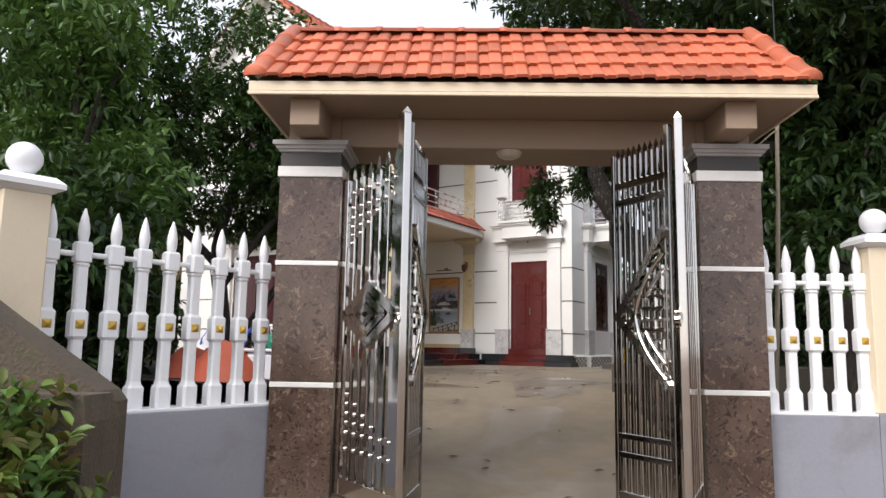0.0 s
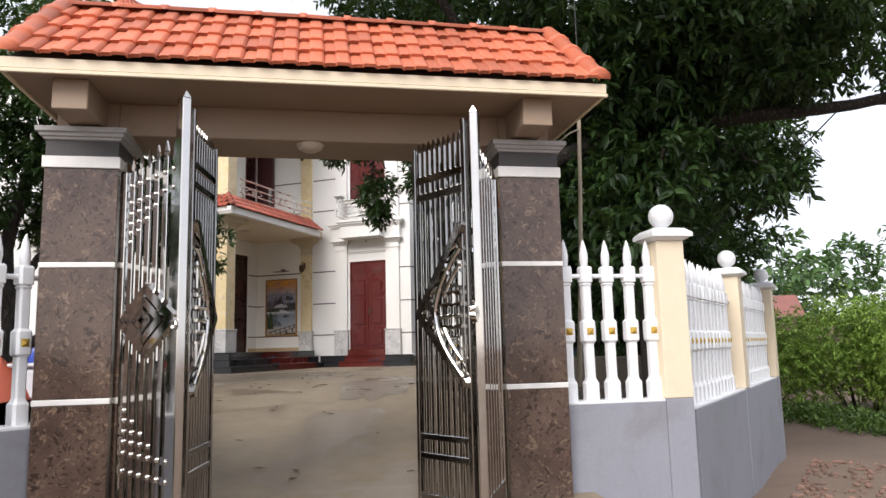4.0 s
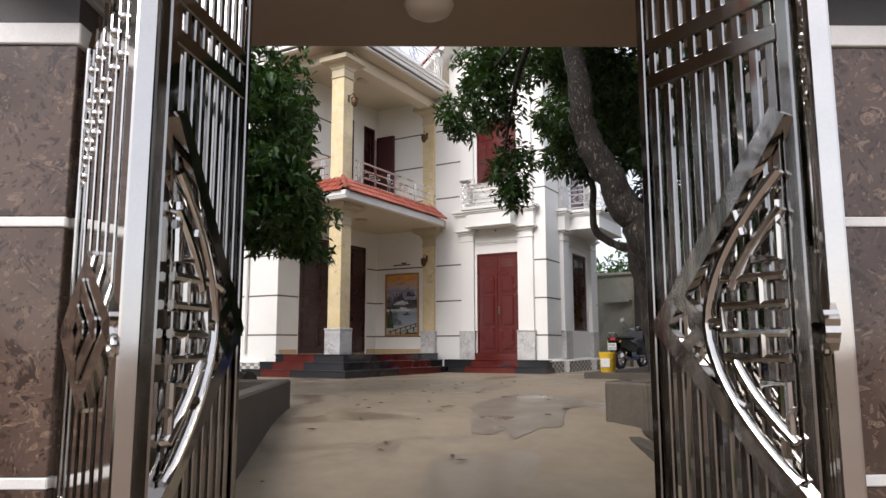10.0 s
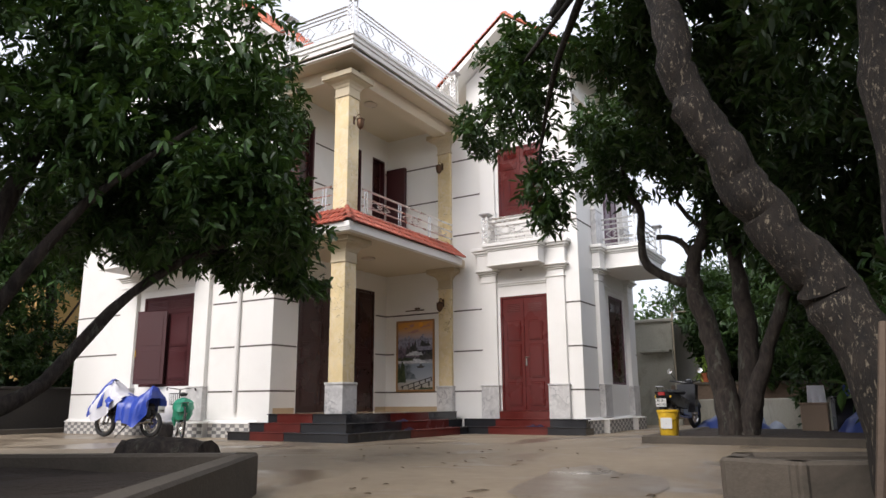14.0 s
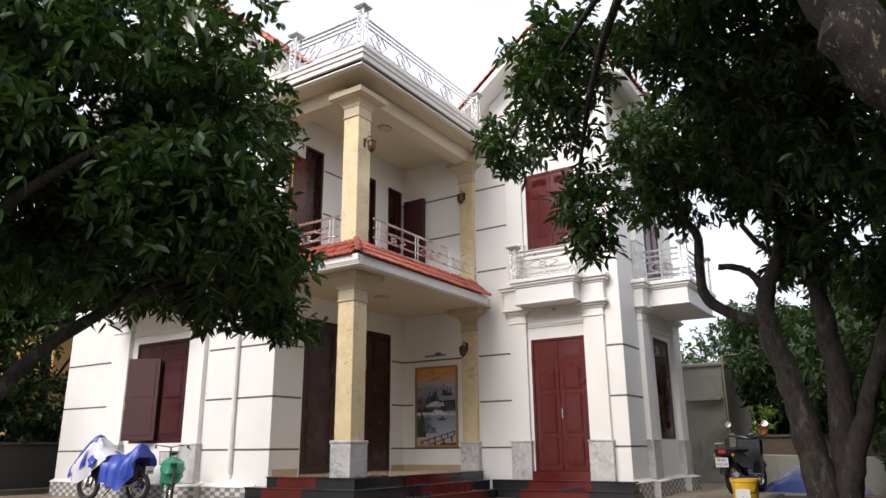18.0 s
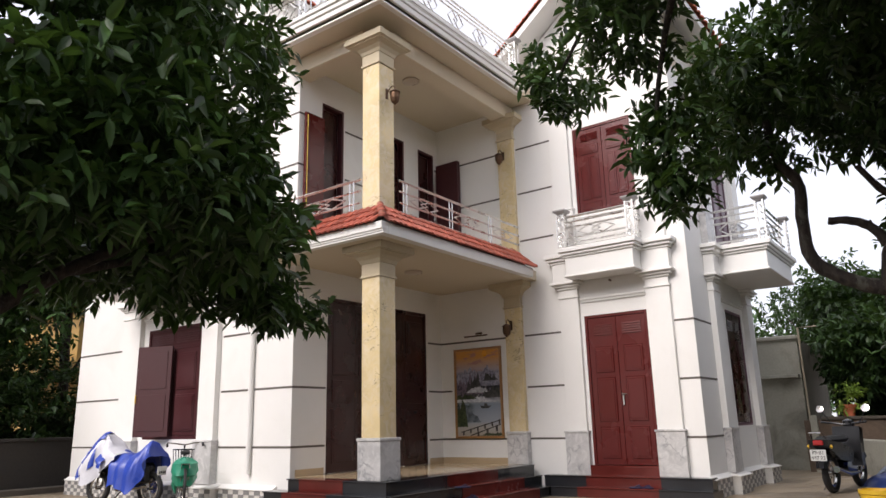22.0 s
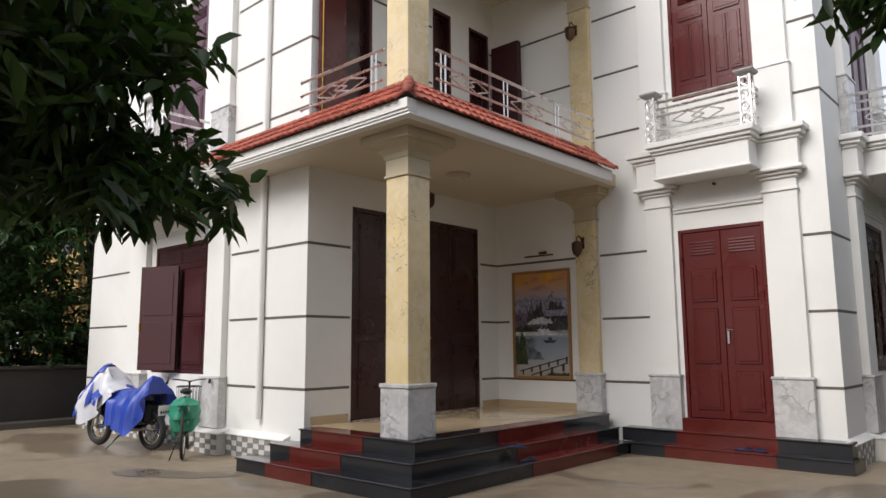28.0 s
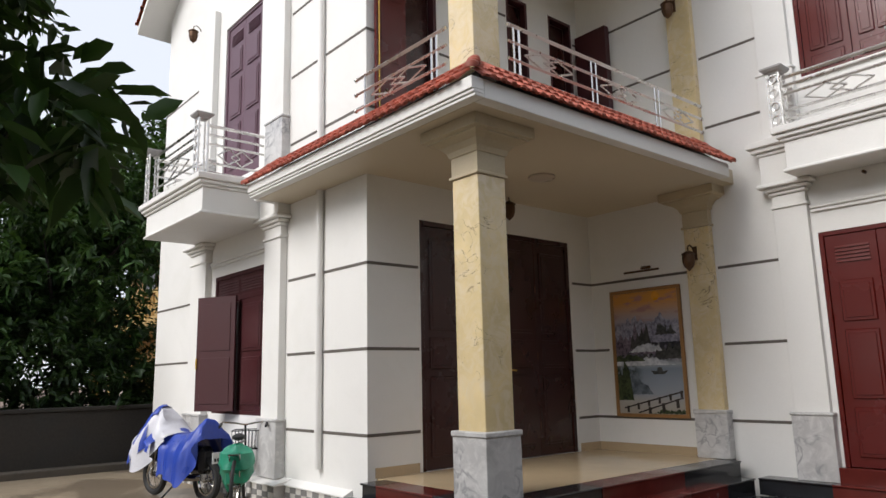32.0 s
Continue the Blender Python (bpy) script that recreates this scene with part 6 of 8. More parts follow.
hpart("drain_spout", Shape().tube([(-8.33, YC - 0.06, 4.80), (-8.33, YC, 4.80)], 0.018, 8), M_BRONZE)


# ---- trees ----
def leaf_cloud(name, blobs, count, size, mat, parent, seed, droop=0.5, per=9, shell=0.55, gap=None, wave=1.0):
    """A crown: twigs scattered in ellipsoids (centre, radii, share), each twig with a spray of folded leaves. One joined mesh."""
    rng = np.random.default_rng(seed)
    share = np.array([b[2] for b in blobs], float)
    share /= share.sum()
    twigs = max(1, count // per)
    pick = rng.choice(len(blobs), twigs, p=share)
    cen = np.array([b[0] for b in blobs])[pick]
    rad = np.array([b[1] for b in blobs])[pick]
    d = rng.normal(size=(twigs, 3))
    d /= np.linalg.norm(d, axis=1)[:, None]
    r = (shell + (1 - shell) * rng.random(twigs)) * (0.86 + 0.28 * rng.random(twigs))
    r = np.where(rng.random(twigs) < 0.3, rng.random(twigs) ** 0.5, r)
    p = cen + d * rad * r[:, None]
    if gap is not None:
        q = p * wave + seed
        lump = np.sin(4.1 * q[:, 0] + 1.9 * q[:, 1]) + np.sin(4.6 * q[:, 1] - 2.7 * q[:, 2] + 1.0) + np.sin(5.2 * q[:, 2] + 2.3 * q[:, 0] + 2.0)
        keep = lump + rng.normal(scale=0.3, size=twigs) > gap
        p, d = p[keep], d[keep]
        twigs = len(p)
    out = d + rng.normal(scale=0.55, size=(twigs, 3))
    out[:, 2] -= droop
    out /= np.linalg.norm(out, axis=1)[:, None]
    k = np.tile(np.arange(per), twigs)
    P, O = np.repeat(p, per, 0), np.repeat(out, per, 0)
    n = len(P)
    side = np.cross(O, rng.normal(size=(n, 3)))
    side /= np.linalg.norm(side, axis=1)[:, None] + 1e-9
    L = size * (0.65 + 0.7 * rng.random(n))
    base = P + O * (k / per * size * 1.7)[:, None]
    axis = O * 0.55 + side * 0.95 + np.array([0, 0, -0.28 * droop])
    axis /= np.linalg.norm(axis, axis=1)[:, None]
    wid = np.cross(axis, rng.normal(size=(n, 3)) * 0.45 + np.array([0, 0, 1.0]))
    wid /= np.linalg.norm(wid, axis=1)[:, None] + 1e-9
    nrm = np.cross(wid, axis)
    w = (L * 0.17)[:, None]
    Lc = L[:, None]
    v = np.stack([base, base + axis * Lc * 0.3 + wid * w + nrm * w * 0.35, base + axis * Lc * 0.68 + wid * w * 0.85 + nrm * w * 0.3, base + axis * Lc - np.array([0, 0, 1]) * Lc * 0.12,
                  base + axis * Lc * 0.68 - wid * w * 0.85 + nrm * w * 0.3, base + axis * Lc * 0.3 - wid * w + nrm * w * 0.35], 1).reshape(-1, 3)
    me = bpy.data.meshes.new(name)
    i = np.arange(n)[:, None] * 6
    quads = np.concatenate([i + np.array([[0, 1, 2, 3]]), i + np.array([[0, 3, 4, 5]])], 1).reshape(-1)
    me.vertices.add(len(v))
    me.vertices.foreach_set("co", v.astype(np.float32).reshape(-1))
    me.loops.add(len(quads))
    me.loops.foreach_set("vertex_index", quads.astype(np.int32))
    me.polygons.add(len(quads) // 4)
    me.polygons.foreach_set("loop_start", np.arange(0, len(quads), 4, dtype=np.int32))
    me.update(calc_edges=True)
    me.materials.append(mat)
    ob = new(name, me)
    return under(ob, parent) if parent else ob


def limb(pts, r0, r1, wobble=0.04, n=10, sub=4, seed=0):
    """A tapered, slightly crooked limb through the points."""
    rng = random.Random(seed)
    pts = [Vector(p) for p in pts]
    fine = []
    for i in range(len(pts) - 1):
        p0, p1, p2, p3 = pts[max(i - 1, 0)], pts[i], pts[i + 1], pts[min(i + 2, len(pts) - 1)]
        for k in range(sub):
            t = k / sub
            fine.append(0.5 * (2 * p1 + (p2 - p0) * t + (2 * p0 - 5 * p1 + 4 * p2 - p3) * t * t + (3 * p1 - p0 - 3 * p2 + p3) * t ** 3))
    fine.append(pts[-1])
    out = [p + Vector((rng.uniform(-1, 1), rng.uniform(-1, 1), rng.uniform(-1, 1))) * wobble * (0 if i == 0 else 1) * r0 * 3 for i, p in enumerate(fine)]
    rr = [(r0 + (r1 - r0) * i / (len(out) - 1)) * rng.uniform(0.92, 1.1) for i in range(len(out))]
    return Shape().tube(out, rr, n)


def tree(name, at, label, limbs, bark, seed):
    tr = thing(name, at, label, "tree")
    for k, (nm, pts, r0, r1) in enumerate(limbs):
        kid(nm, limb(pts, r0, r1, seed=seed + k), bark, tr, smooth=True)
    return tr


def G(*rows):
    return [tuple(gp(*r)) for r in rows]


# longan tree in the planting bed, overhanging the drive
t1 = tree("longan_tree", gp(-2.3, 5.7, 1.2), "dark green longan tree with drooping glossy leaves in the raised bed", [
    ("trunk", G((-2.3, 5.7, 1.2), (-2.32, 5.75, 2.0), (-2.5, 5.9, 3.2), (-2.4, 6.4, 4.6), (-2.2, 6.6, 6.0)), 0.15, 0.05),
    ("branch", G((-2.3, 5.75, 1.75), (-1.95, 6.1, 2.05), (-1.6, 6.5, 2.75), (-1.1, 7.0, 3.35), (-0.3, 7.2, 3.7)), 0.085, 0.025),
    ("branch", G((-2.4, 5.9, 2.6), (-1.6, 5.8, 3.6), (-0.8, 6.2, 4.5)), 0.07, 0.02),
    ("branch", G((-1.1, 7.0, 3.35), (-1.0, 7.8, 3.6), (-0.8, 8.5, 3.75)), 0.035, 0.012),
    ("branch", G((-2.5, 5.9, 2.9), (-3.4, 5.6, 3.8), (-4.4, 5.8, 4.6)), 0.07, 0.02)], M_DARKBARK, 11)
B1 = [(gp(-1.25, 6.7, 4.25), (1.35, 1.35, 0.92), 1.0), (gp(-0.55, 6.75, 3.75), (0.9, 0.85, 0.52), 0.45), (gp(0.04, 7.95, 3.44), (0.40, 0.38, 0.24), 0.22), (gp(-1.4, 6.6, 5.3), (1.5, 1.5, 1.2), 1.0), (gp(-2.8, 6.2, 4.75), (1.8, 1.8, 1.3), 1.0),
      (gp(-2.6, 6.4, 6.3), (1.7, 1.7, 1.2), 0.8), (gp(-4.4, 6.0, 5.2), (1.7, 1.7, 1.4), 0.7), (gp(-2.0, 7.6, 4.0), (1.3, 1.0, 0.6), 0.3), (gp(-0.62, 8.15, 3.72), (0.58, 0.6, 0.42), 0.42), (gp(-1.3, 8.5, 4.55), (0.8, 0.8, 0.62), 0.65), (gp(-1.15, 8.2, 5.3), (0.9, 0.9, 0.8), 0.6), (gp(-1.8, 8.5, 4.05), (0.8, 0.65, 0.5), 0.2)]
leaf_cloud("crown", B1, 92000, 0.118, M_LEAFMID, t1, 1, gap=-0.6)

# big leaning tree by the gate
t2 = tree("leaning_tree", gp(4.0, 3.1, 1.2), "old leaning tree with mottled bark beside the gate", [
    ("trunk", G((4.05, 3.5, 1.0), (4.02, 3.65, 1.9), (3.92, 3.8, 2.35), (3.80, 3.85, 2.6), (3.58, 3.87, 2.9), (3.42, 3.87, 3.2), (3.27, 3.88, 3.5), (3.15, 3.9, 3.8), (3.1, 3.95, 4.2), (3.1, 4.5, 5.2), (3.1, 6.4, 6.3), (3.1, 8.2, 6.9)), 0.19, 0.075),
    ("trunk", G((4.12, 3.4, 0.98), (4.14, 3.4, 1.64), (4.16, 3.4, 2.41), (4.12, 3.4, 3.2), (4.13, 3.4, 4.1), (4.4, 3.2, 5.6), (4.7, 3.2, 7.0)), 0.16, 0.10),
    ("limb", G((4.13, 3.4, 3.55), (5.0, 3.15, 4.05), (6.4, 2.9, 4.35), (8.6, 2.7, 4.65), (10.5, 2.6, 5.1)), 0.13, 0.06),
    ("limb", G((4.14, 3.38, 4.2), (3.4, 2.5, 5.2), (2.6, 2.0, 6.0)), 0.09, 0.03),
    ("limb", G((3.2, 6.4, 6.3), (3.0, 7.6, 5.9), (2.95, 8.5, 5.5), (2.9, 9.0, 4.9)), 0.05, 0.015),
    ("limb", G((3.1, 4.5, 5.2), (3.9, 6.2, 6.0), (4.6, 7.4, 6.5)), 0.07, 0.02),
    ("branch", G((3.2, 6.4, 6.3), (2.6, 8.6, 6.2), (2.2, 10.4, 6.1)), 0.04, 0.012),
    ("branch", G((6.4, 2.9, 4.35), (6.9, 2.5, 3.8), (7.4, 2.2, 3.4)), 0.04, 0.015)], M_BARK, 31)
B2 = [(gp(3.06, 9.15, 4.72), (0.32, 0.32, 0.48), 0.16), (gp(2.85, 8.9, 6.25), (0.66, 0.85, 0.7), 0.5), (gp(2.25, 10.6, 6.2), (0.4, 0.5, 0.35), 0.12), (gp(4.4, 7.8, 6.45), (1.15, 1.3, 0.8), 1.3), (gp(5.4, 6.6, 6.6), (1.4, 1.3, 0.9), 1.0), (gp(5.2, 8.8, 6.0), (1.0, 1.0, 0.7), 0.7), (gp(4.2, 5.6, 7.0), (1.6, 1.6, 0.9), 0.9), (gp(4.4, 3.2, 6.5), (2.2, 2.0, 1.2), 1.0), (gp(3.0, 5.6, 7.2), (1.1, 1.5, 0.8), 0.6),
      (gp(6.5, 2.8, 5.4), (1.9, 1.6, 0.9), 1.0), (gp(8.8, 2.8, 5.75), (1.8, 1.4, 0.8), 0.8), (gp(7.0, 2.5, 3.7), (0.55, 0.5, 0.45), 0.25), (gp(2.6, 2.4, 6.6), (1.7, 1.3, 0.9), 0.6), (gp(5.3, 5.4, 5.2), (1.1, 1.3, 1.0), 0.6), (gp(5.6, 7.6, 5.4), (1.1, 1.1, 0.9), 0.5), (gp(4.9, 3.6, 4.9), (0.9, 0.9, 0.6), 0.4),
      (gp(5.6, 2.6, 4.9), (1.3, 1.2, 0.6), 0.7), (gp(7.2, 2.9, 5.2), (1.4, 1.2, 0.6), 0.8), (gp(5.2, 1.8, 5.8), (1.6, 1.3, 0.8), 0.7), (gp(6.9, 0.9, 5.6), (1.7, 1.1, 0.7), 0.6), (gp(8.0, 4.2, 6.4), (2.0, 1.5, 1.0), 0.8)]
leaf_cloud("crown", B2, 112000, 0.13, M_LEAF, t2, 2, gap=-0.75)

# tree with crooked branches by the red door
t3 = tree("crooked_tree", (-3.48, 15.6, 1.3), "dark tree with crooked pruned branches near the red door", [
    ("trunk", [(-3.56, 15.55, 1.3), (-3.61, 15.55, 1.93), (-3.69, 15.55, 2.51), (-3.82, 15.55, 3.12), (-3.92, 15.55, 3.63), (-3.89, 15.55, 4.04), (-3.68, 15.55, 4.44), (-3.58, 15.6, 5.0), (-3.3, 15.6, 6.0)], 0.19, 0.05),
    ("trunk", [(-3.40, 15.65, 1.3), (-3.26, 15.7, 2.07), (-3.24, 15.7, 2.93), (-3.28, 15.7, 3.65), (-3.35, 15.7, 4.7), (-3.0, 15.7, 6.0)], 0.18, 0.07),
    ("trunk", [(-3.34, 15.55, 1.35), (-3.22, 15.5, 1.82), (-3.02, 15.5, 2.41), (-2.66, 15.45, 3.32), (-2.2, 15.4, 4.6)], 0.15, 0.06),
    ("branch", [(-3.9, 15.55, 3.62), (-4.17, 15.55, 3.69), (-4.53, 15.55, 3.91), (-4.68, 15.55, 4.22), (-4.66, 15.55, 4.85), (-4.84, 15.55, 5.24), (-4.9, 15.5, 5.7)], 0.085, 0.045),
    ("branch", [(-3.89, 15.55, 4.0), (-4.03, 15.55, 4.26), (-4.2, 15.52, 4.37), (-4.42, 15.5, 4.41)], 0.055, 0.04),
    ("branch", [(-4.03, 15.55, 4.24), (-4.05, 15.55, 4.36)], 0.025, 0.015),
    ("branch", [(-3.3, 15.65, 4.1), (-3.56, 15.6, 4.3), (-3.91, 15.55, 4.68), (-4.08, 15.5, 4.95)], 0.05, 0.03),
    ("branch", [(-3.3, 15.7, 4.0), (-2.9, 15.4, 4.6), (-2.3, 15.3, 5.0)], 0.06, 0.02)], M_DARKBARK, 51)
B3 = [((-4.5, 15.6, 6.0), (1.4, 1.3, 0.8), 0.9), ((-3.2, 15.6, 6.2), (1.8, 1.6, 1.2), 1.0), ((-2.2, 15.2, 4.9), (1.4, 1.4, 1.1), 0.8), ((-1.4, 16.7, 3.2), (1.5, 1.3, 1.1), 0.6), ((-2.0, 15.6, 3.8), (0.9, 0.9, 0.7), 0.6), ((-3.3, 15.8, 4.6), (0.5, 0.5, 0.4), 0.15)]
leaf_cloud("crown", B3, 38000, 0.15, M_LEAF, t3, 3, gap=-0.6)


# ---- raised beds and low walls ----
def low_wall(name, pts, z_top, thick, mat, label):
    """A low concrete edging along gate-plan points, from the ground up to z_top."""
    th = thing(name, gp(*pts[0], 0.6), label, "low wall")
    for a, b in zip(pts, pts[1:]):
        m, L = leaf_matrix(a, b)
        kid("edging", Shape(m).box(-thick / 2, L + thick / 2, -thick / 2, thick / 2, 0.3, z_top, 0.02), mat, th)
    return th


low_wall("planter_edge", [(0.42, 0.62), (0.075, 5.38), (-9.0, 5.38)], 1.48, 0.17, M_CURB, "weathered concrete edge of the raised bed")
low_wall("garden_wall", [(-1.36, -1.14), (-9.0, -1.14), (-9.0, 5.6)], 1.62, 0.18, M_MOSSY, "mossy concrete garden wall beside the track")
low_wall("tree_bed_edge", [(7.9, 4.08), (3.70, 4.08), (3.46, 4.40), (3.66, 4.76), (7.9, 4.76)], 1.50, 0.15, M_CURB, "brown concrete edge of the tree bed")
low_wall("drive_kerb", [(3.50, 0.75), (3.46, 3.98)], 1.06, 0.14, M_CURB, "low pale concrete kerb along the drive")


def bed(x0, x1, y0, y1, z):
    return lambda x, y: z + 0.06 * noise.noise(Vector((x * 1.3, y * 1.3, 4))) + 0.03 * noise.noise(Vector((x * 5, y * 5, 2)))


tagged(sheet("bed_soil", list(np.arange(-9.0, -1.19, 0.25)), list(np.arange(-1.07, 0.6, 0.25)), bed(0, 0, 0, 0, 1.36), M_SOIL, GATE), "dark bare soil of the garden beside the fence", "soil", "", "structure")
tagged(sheet("bed_soil", list(np.arange(-9.0, 0.03, 0.25)), list(np.arange(0.55, 5.45, 0.25)), bed(0, 0, 0, 0, 1.36), M_SOIL, GATE), "dark bare soil of the raised planting bed", "soil", "", "structure")
tagged(sheet("bed_soil", list(np.arange(3.62, 7.9, 0.25)), list(np.arange(4.12, 4.80, 0.2)), bed(0, 0, 0, 0, 1.40), M_SOIL, GATE), "dark bare soil of the walled tree bed", "soil", "", "structure")
soil = Shape()
rows_v = list(np.arange(0.5, 4.05, 0.2))
for v in rows_v:
    end = 4.5 + (v - 0.32) * 0.9
    for k in range(14):
        p = gp(3.55 + (end - 3.55) * k / 13, v, 0)
        soil.v.append((p.x, p.y, ground_height(p.x, p.y) + 0.05 + bed(0, 0, 0, 0, 0.0)(p.x, p.y)))
soil.f = [(j * 14 + i, j * 14 + i + 1, (j + 1) * 14 + i + 1, (j + 1) * 14 + i) for j in range(len(rows_v) - 1) for i in range(13)]
tagged(part("bed_soil", soil, M_SOIL, smooth=True), "dark bare soil around the leaning tree", "soil", "", "structure")
yb = thing("yard_bed_edge", (-2.0, 14.3, YARD_Z), "low grey concrete kerb of the bed round the crooked tree", "kerb")
kid("edging", Shape().box(-4.56, -0.6, 14.42, 14.56, 0.9, 1.39, 0.015), M_CURB, yb)
kid("edging", Shape().box(-4.56, -4.42, 14.561, 18.4, 0.9, 1.388, 0.015), M_CURB, yb)
tagged(sheet("bed_soil", list(np.arange(-4.45, -0.5, 0.3)), list(np.arange(14.52, 18.4, 0.3)), lambda x, y: 1.37 + 0.01 * noise.noise(Vector((x * 2, y * 2, 1))), M_SOIL), "dark bare soil of the bed round the crooked tree", "soil", "", "structure")

# side fence running away along the track
side = [(4.56, 0.30), (6.30, 2.22), (8.02, 4.10)]
for (a, b) in zip(side, side[1:]):
    d = (Vector(b) - Vector(a)).normalized() * 0.12
    fence_run((a[0] + d.x, a[1] + d.y), (b[0] - d.x, b[1] - d.y), 0.10, 0.165, int(((Vector(b) - Vector(a)).length - 0.4) / 0.165), "white baluster fence on a grey wall along the dirt track", 0.09)
for p in side[1:]:
    ball_post(p[0], p[1], 48, 0.235, 2.455, 0.09)

low_wall("corner_wall", [(8.05, 4.28), (8.6, 9.4), (8.6, 24.0)], 1.9, 0.2, M_OLDPLASTER, "grey plastered boundary wall")

# ---- plants outside the wall ----
def shrub(name, at, label, blobs, count, size, mat, seed, droop=0.3, stems=6, cat="shrub"):
    sh = thing(name, at, label, cat)
    rng = random.Random(seed)
    for k in range(stems):
        c, r, _ = blobs[k % len(blobs)]
        c = Vector(c)
        e = (c.x + rng.uniform(-0.5, 0.5) * r[0], c.y + rng.uniform(-0.5, 0.5) * r[1], c.z + rng.uniform(-0.2, 0.5) * r[2])
        b0 = (at[0] + (c.x - at[0]) * 0.6 + rng.uniform(-0.2, 0.2) * r[0], at[1] + (c.y - at[1]) * 0.6 + rng.uniform(-0.2, 0.2) * r[1], at[2])
        kid("stem", limb([b0, ((b0[0] + e[0]) / 2 + rng.uniform(-0.1, 0.1), (b0[1] + e[1]) / 2, (b0[2] + e[2]) / 2), e], 0.03 * r[2], 0.01, seed=seed + k, n=6), M_DARKBARK, sh, smooth=True)
    leaf_cloud("foliage", blobs, count, size, mat, sh, seed, droop)
    return sh


HR = random.Random(5)
for k in range(9):
    x, y = 1.6 + 2.1 * k + HR.uniform(-0.5, 0.5), 19.2 - 0.2 * k + HR.uniform(-0.8, 0.8)
    if k > 5:
        y -= 2.0
    h = HR.uniform(1.18, 1.36)
    shrub("field_bush", (x, y, 0.0), "bright green leafy bush beside the dirt track", [((x, y, 0.05 + h), (1.7, 1.4, h), 1.0), ((x + 0.7, y - 0.5, h * 0.7), (1.2, 1.0, h * 0.7), 0.7), ((x - 0.7, y + 0.3, 0.1 + h), (1.0, 1.0, h * 0.8), 0.6)], 20000, 0.088, M_LEAFBRIGHT, 100 + k, 0.3)
tagged(leaf_cloud("verge_grass", [((2.7 + 0.62 * k, 17.2 - 1.35 * k, 0.08), (0.95, 1.3, 0.10), 1.0) for k in range(9)], 30000, 0.10, M_GRASS, None, 77, -0.6, 9, 0.0), "low green verge grass along the dirt track", "grass", "", "stuff")
tagged(leaf_cloud("far_woods", [((-25 + 9 * k, 52 + 5 * math.sin(k * 1.7), 4.5 + math.sin(k * 2.3)), (6.5, 3.5, 3.4), 1.0) for k in range(12)], 30000, 0.6, M_LEAFFAR, None, 78, 0.3), "hazy line of distant trees", "woods", "", "stuff")


def wood(name, at, label, h, spread, count, size, seed, mat=None, lean=(0, 0), low=0.38):
    """A whole background tree of height h with an uneven crown."""
    rng = random.Random(seed)
    x, y, z = at
    top = (x + lean[0], y + lean[1], z + h * 0.75)
    tr = tree(name, at, label, [("trunk", [(x, y, z - 0.1), (x + rng.uniform(-0.2, 0.2), y + rng.uniform(-0.2, 0.2), z + h * 0.35), top], 0.05 + h * 0.018, 0.04)] +
              [("branch", [(x + lean[0] * 0.4, y + lean[1] * 0.4, z + h * rng.uniform(0.25, 0.5)), (x + lean[0] + rng.uniform(-0.6, 0.6) * spread, y + lean[1] + rng.uniform(-0.6, 0.6) * spread, z + h * rng.uniform(0.55, 0.8))], 0.05, 0.015) for _ in range(4)], M_DARKBARK, seed)
    blobs = []
    for _ in range(9):
        a, r = rng.uniform(0, 6.28), rng.uniform(0.1, 0.75) * spread
        zz = z + h * rng.uniform(low, 0.92)
        blobs.append(((x + lean[0] + r * math.cos(a), y + lean[1] + r * math.sin(a), zz), (spread * rng.uniform(0.32, 0.5), spread * rng.uniform(0.32, 0.5), h * rng.uniform(0.11, 0.17)), 1.0))
    leaf_cloud("crown", blobs, count, size, mat or M_LEAFFAR, tr, seed, 0.4)
    return tr


for k, (u, v) in enumerate([(-2.1, 1.9), (-3.0, 1.7), (-3.8, 2.3), (-2.5, 0.0), (-3.4, -0.3), (-4.3, 0.2), (-1.9, 0.9)]):
    p = gp(u, v, 0)
    shrub("garden_shrub", (p.x, p.y, 1.33), "leafy green shrub in the raised bed behind the fence", [((p.x, p.y, 1.95), (0.55, 0.55, 0.65), 1.0), ((p.x - 0.2, p.y, 2.7), (0.5, 0.5, 0.55), 0.7)], 2800, 0.13, M_LEAF, 280 + k, 0.3)
# dense growth behind the tree bed
for k, (u, v, h, sp_, n_) in enumerate([(7.2, 6.6, 5.6, 2.3, 17000), (9.6, 8.8, 5.6, 2.4, 14000), (6.3, 5.9, 3.6, 1.4, 9000), (8.2, 8.2, 3.6, 1.9, 10000), (5.6, 2.7, 4.2, 1.0, 6000)]):
    p = gp(u, v, 0)
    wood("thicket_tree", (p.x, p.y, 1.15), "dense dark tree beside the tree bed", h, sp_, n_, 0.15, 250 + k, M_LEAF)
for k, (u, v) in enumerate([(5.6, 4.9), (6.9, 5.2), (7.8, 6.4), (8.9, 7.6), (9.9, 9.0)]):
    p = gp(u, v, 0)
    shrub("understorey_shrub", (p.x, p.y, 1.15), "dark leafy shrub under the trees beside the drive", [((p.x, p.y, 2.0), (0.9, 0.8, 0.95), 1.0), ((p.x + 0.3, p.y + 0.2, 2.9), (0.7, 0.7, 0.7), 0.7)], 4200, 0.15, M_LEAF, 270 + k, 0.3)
DARK = "dense dark green tree behind the boundary wall"
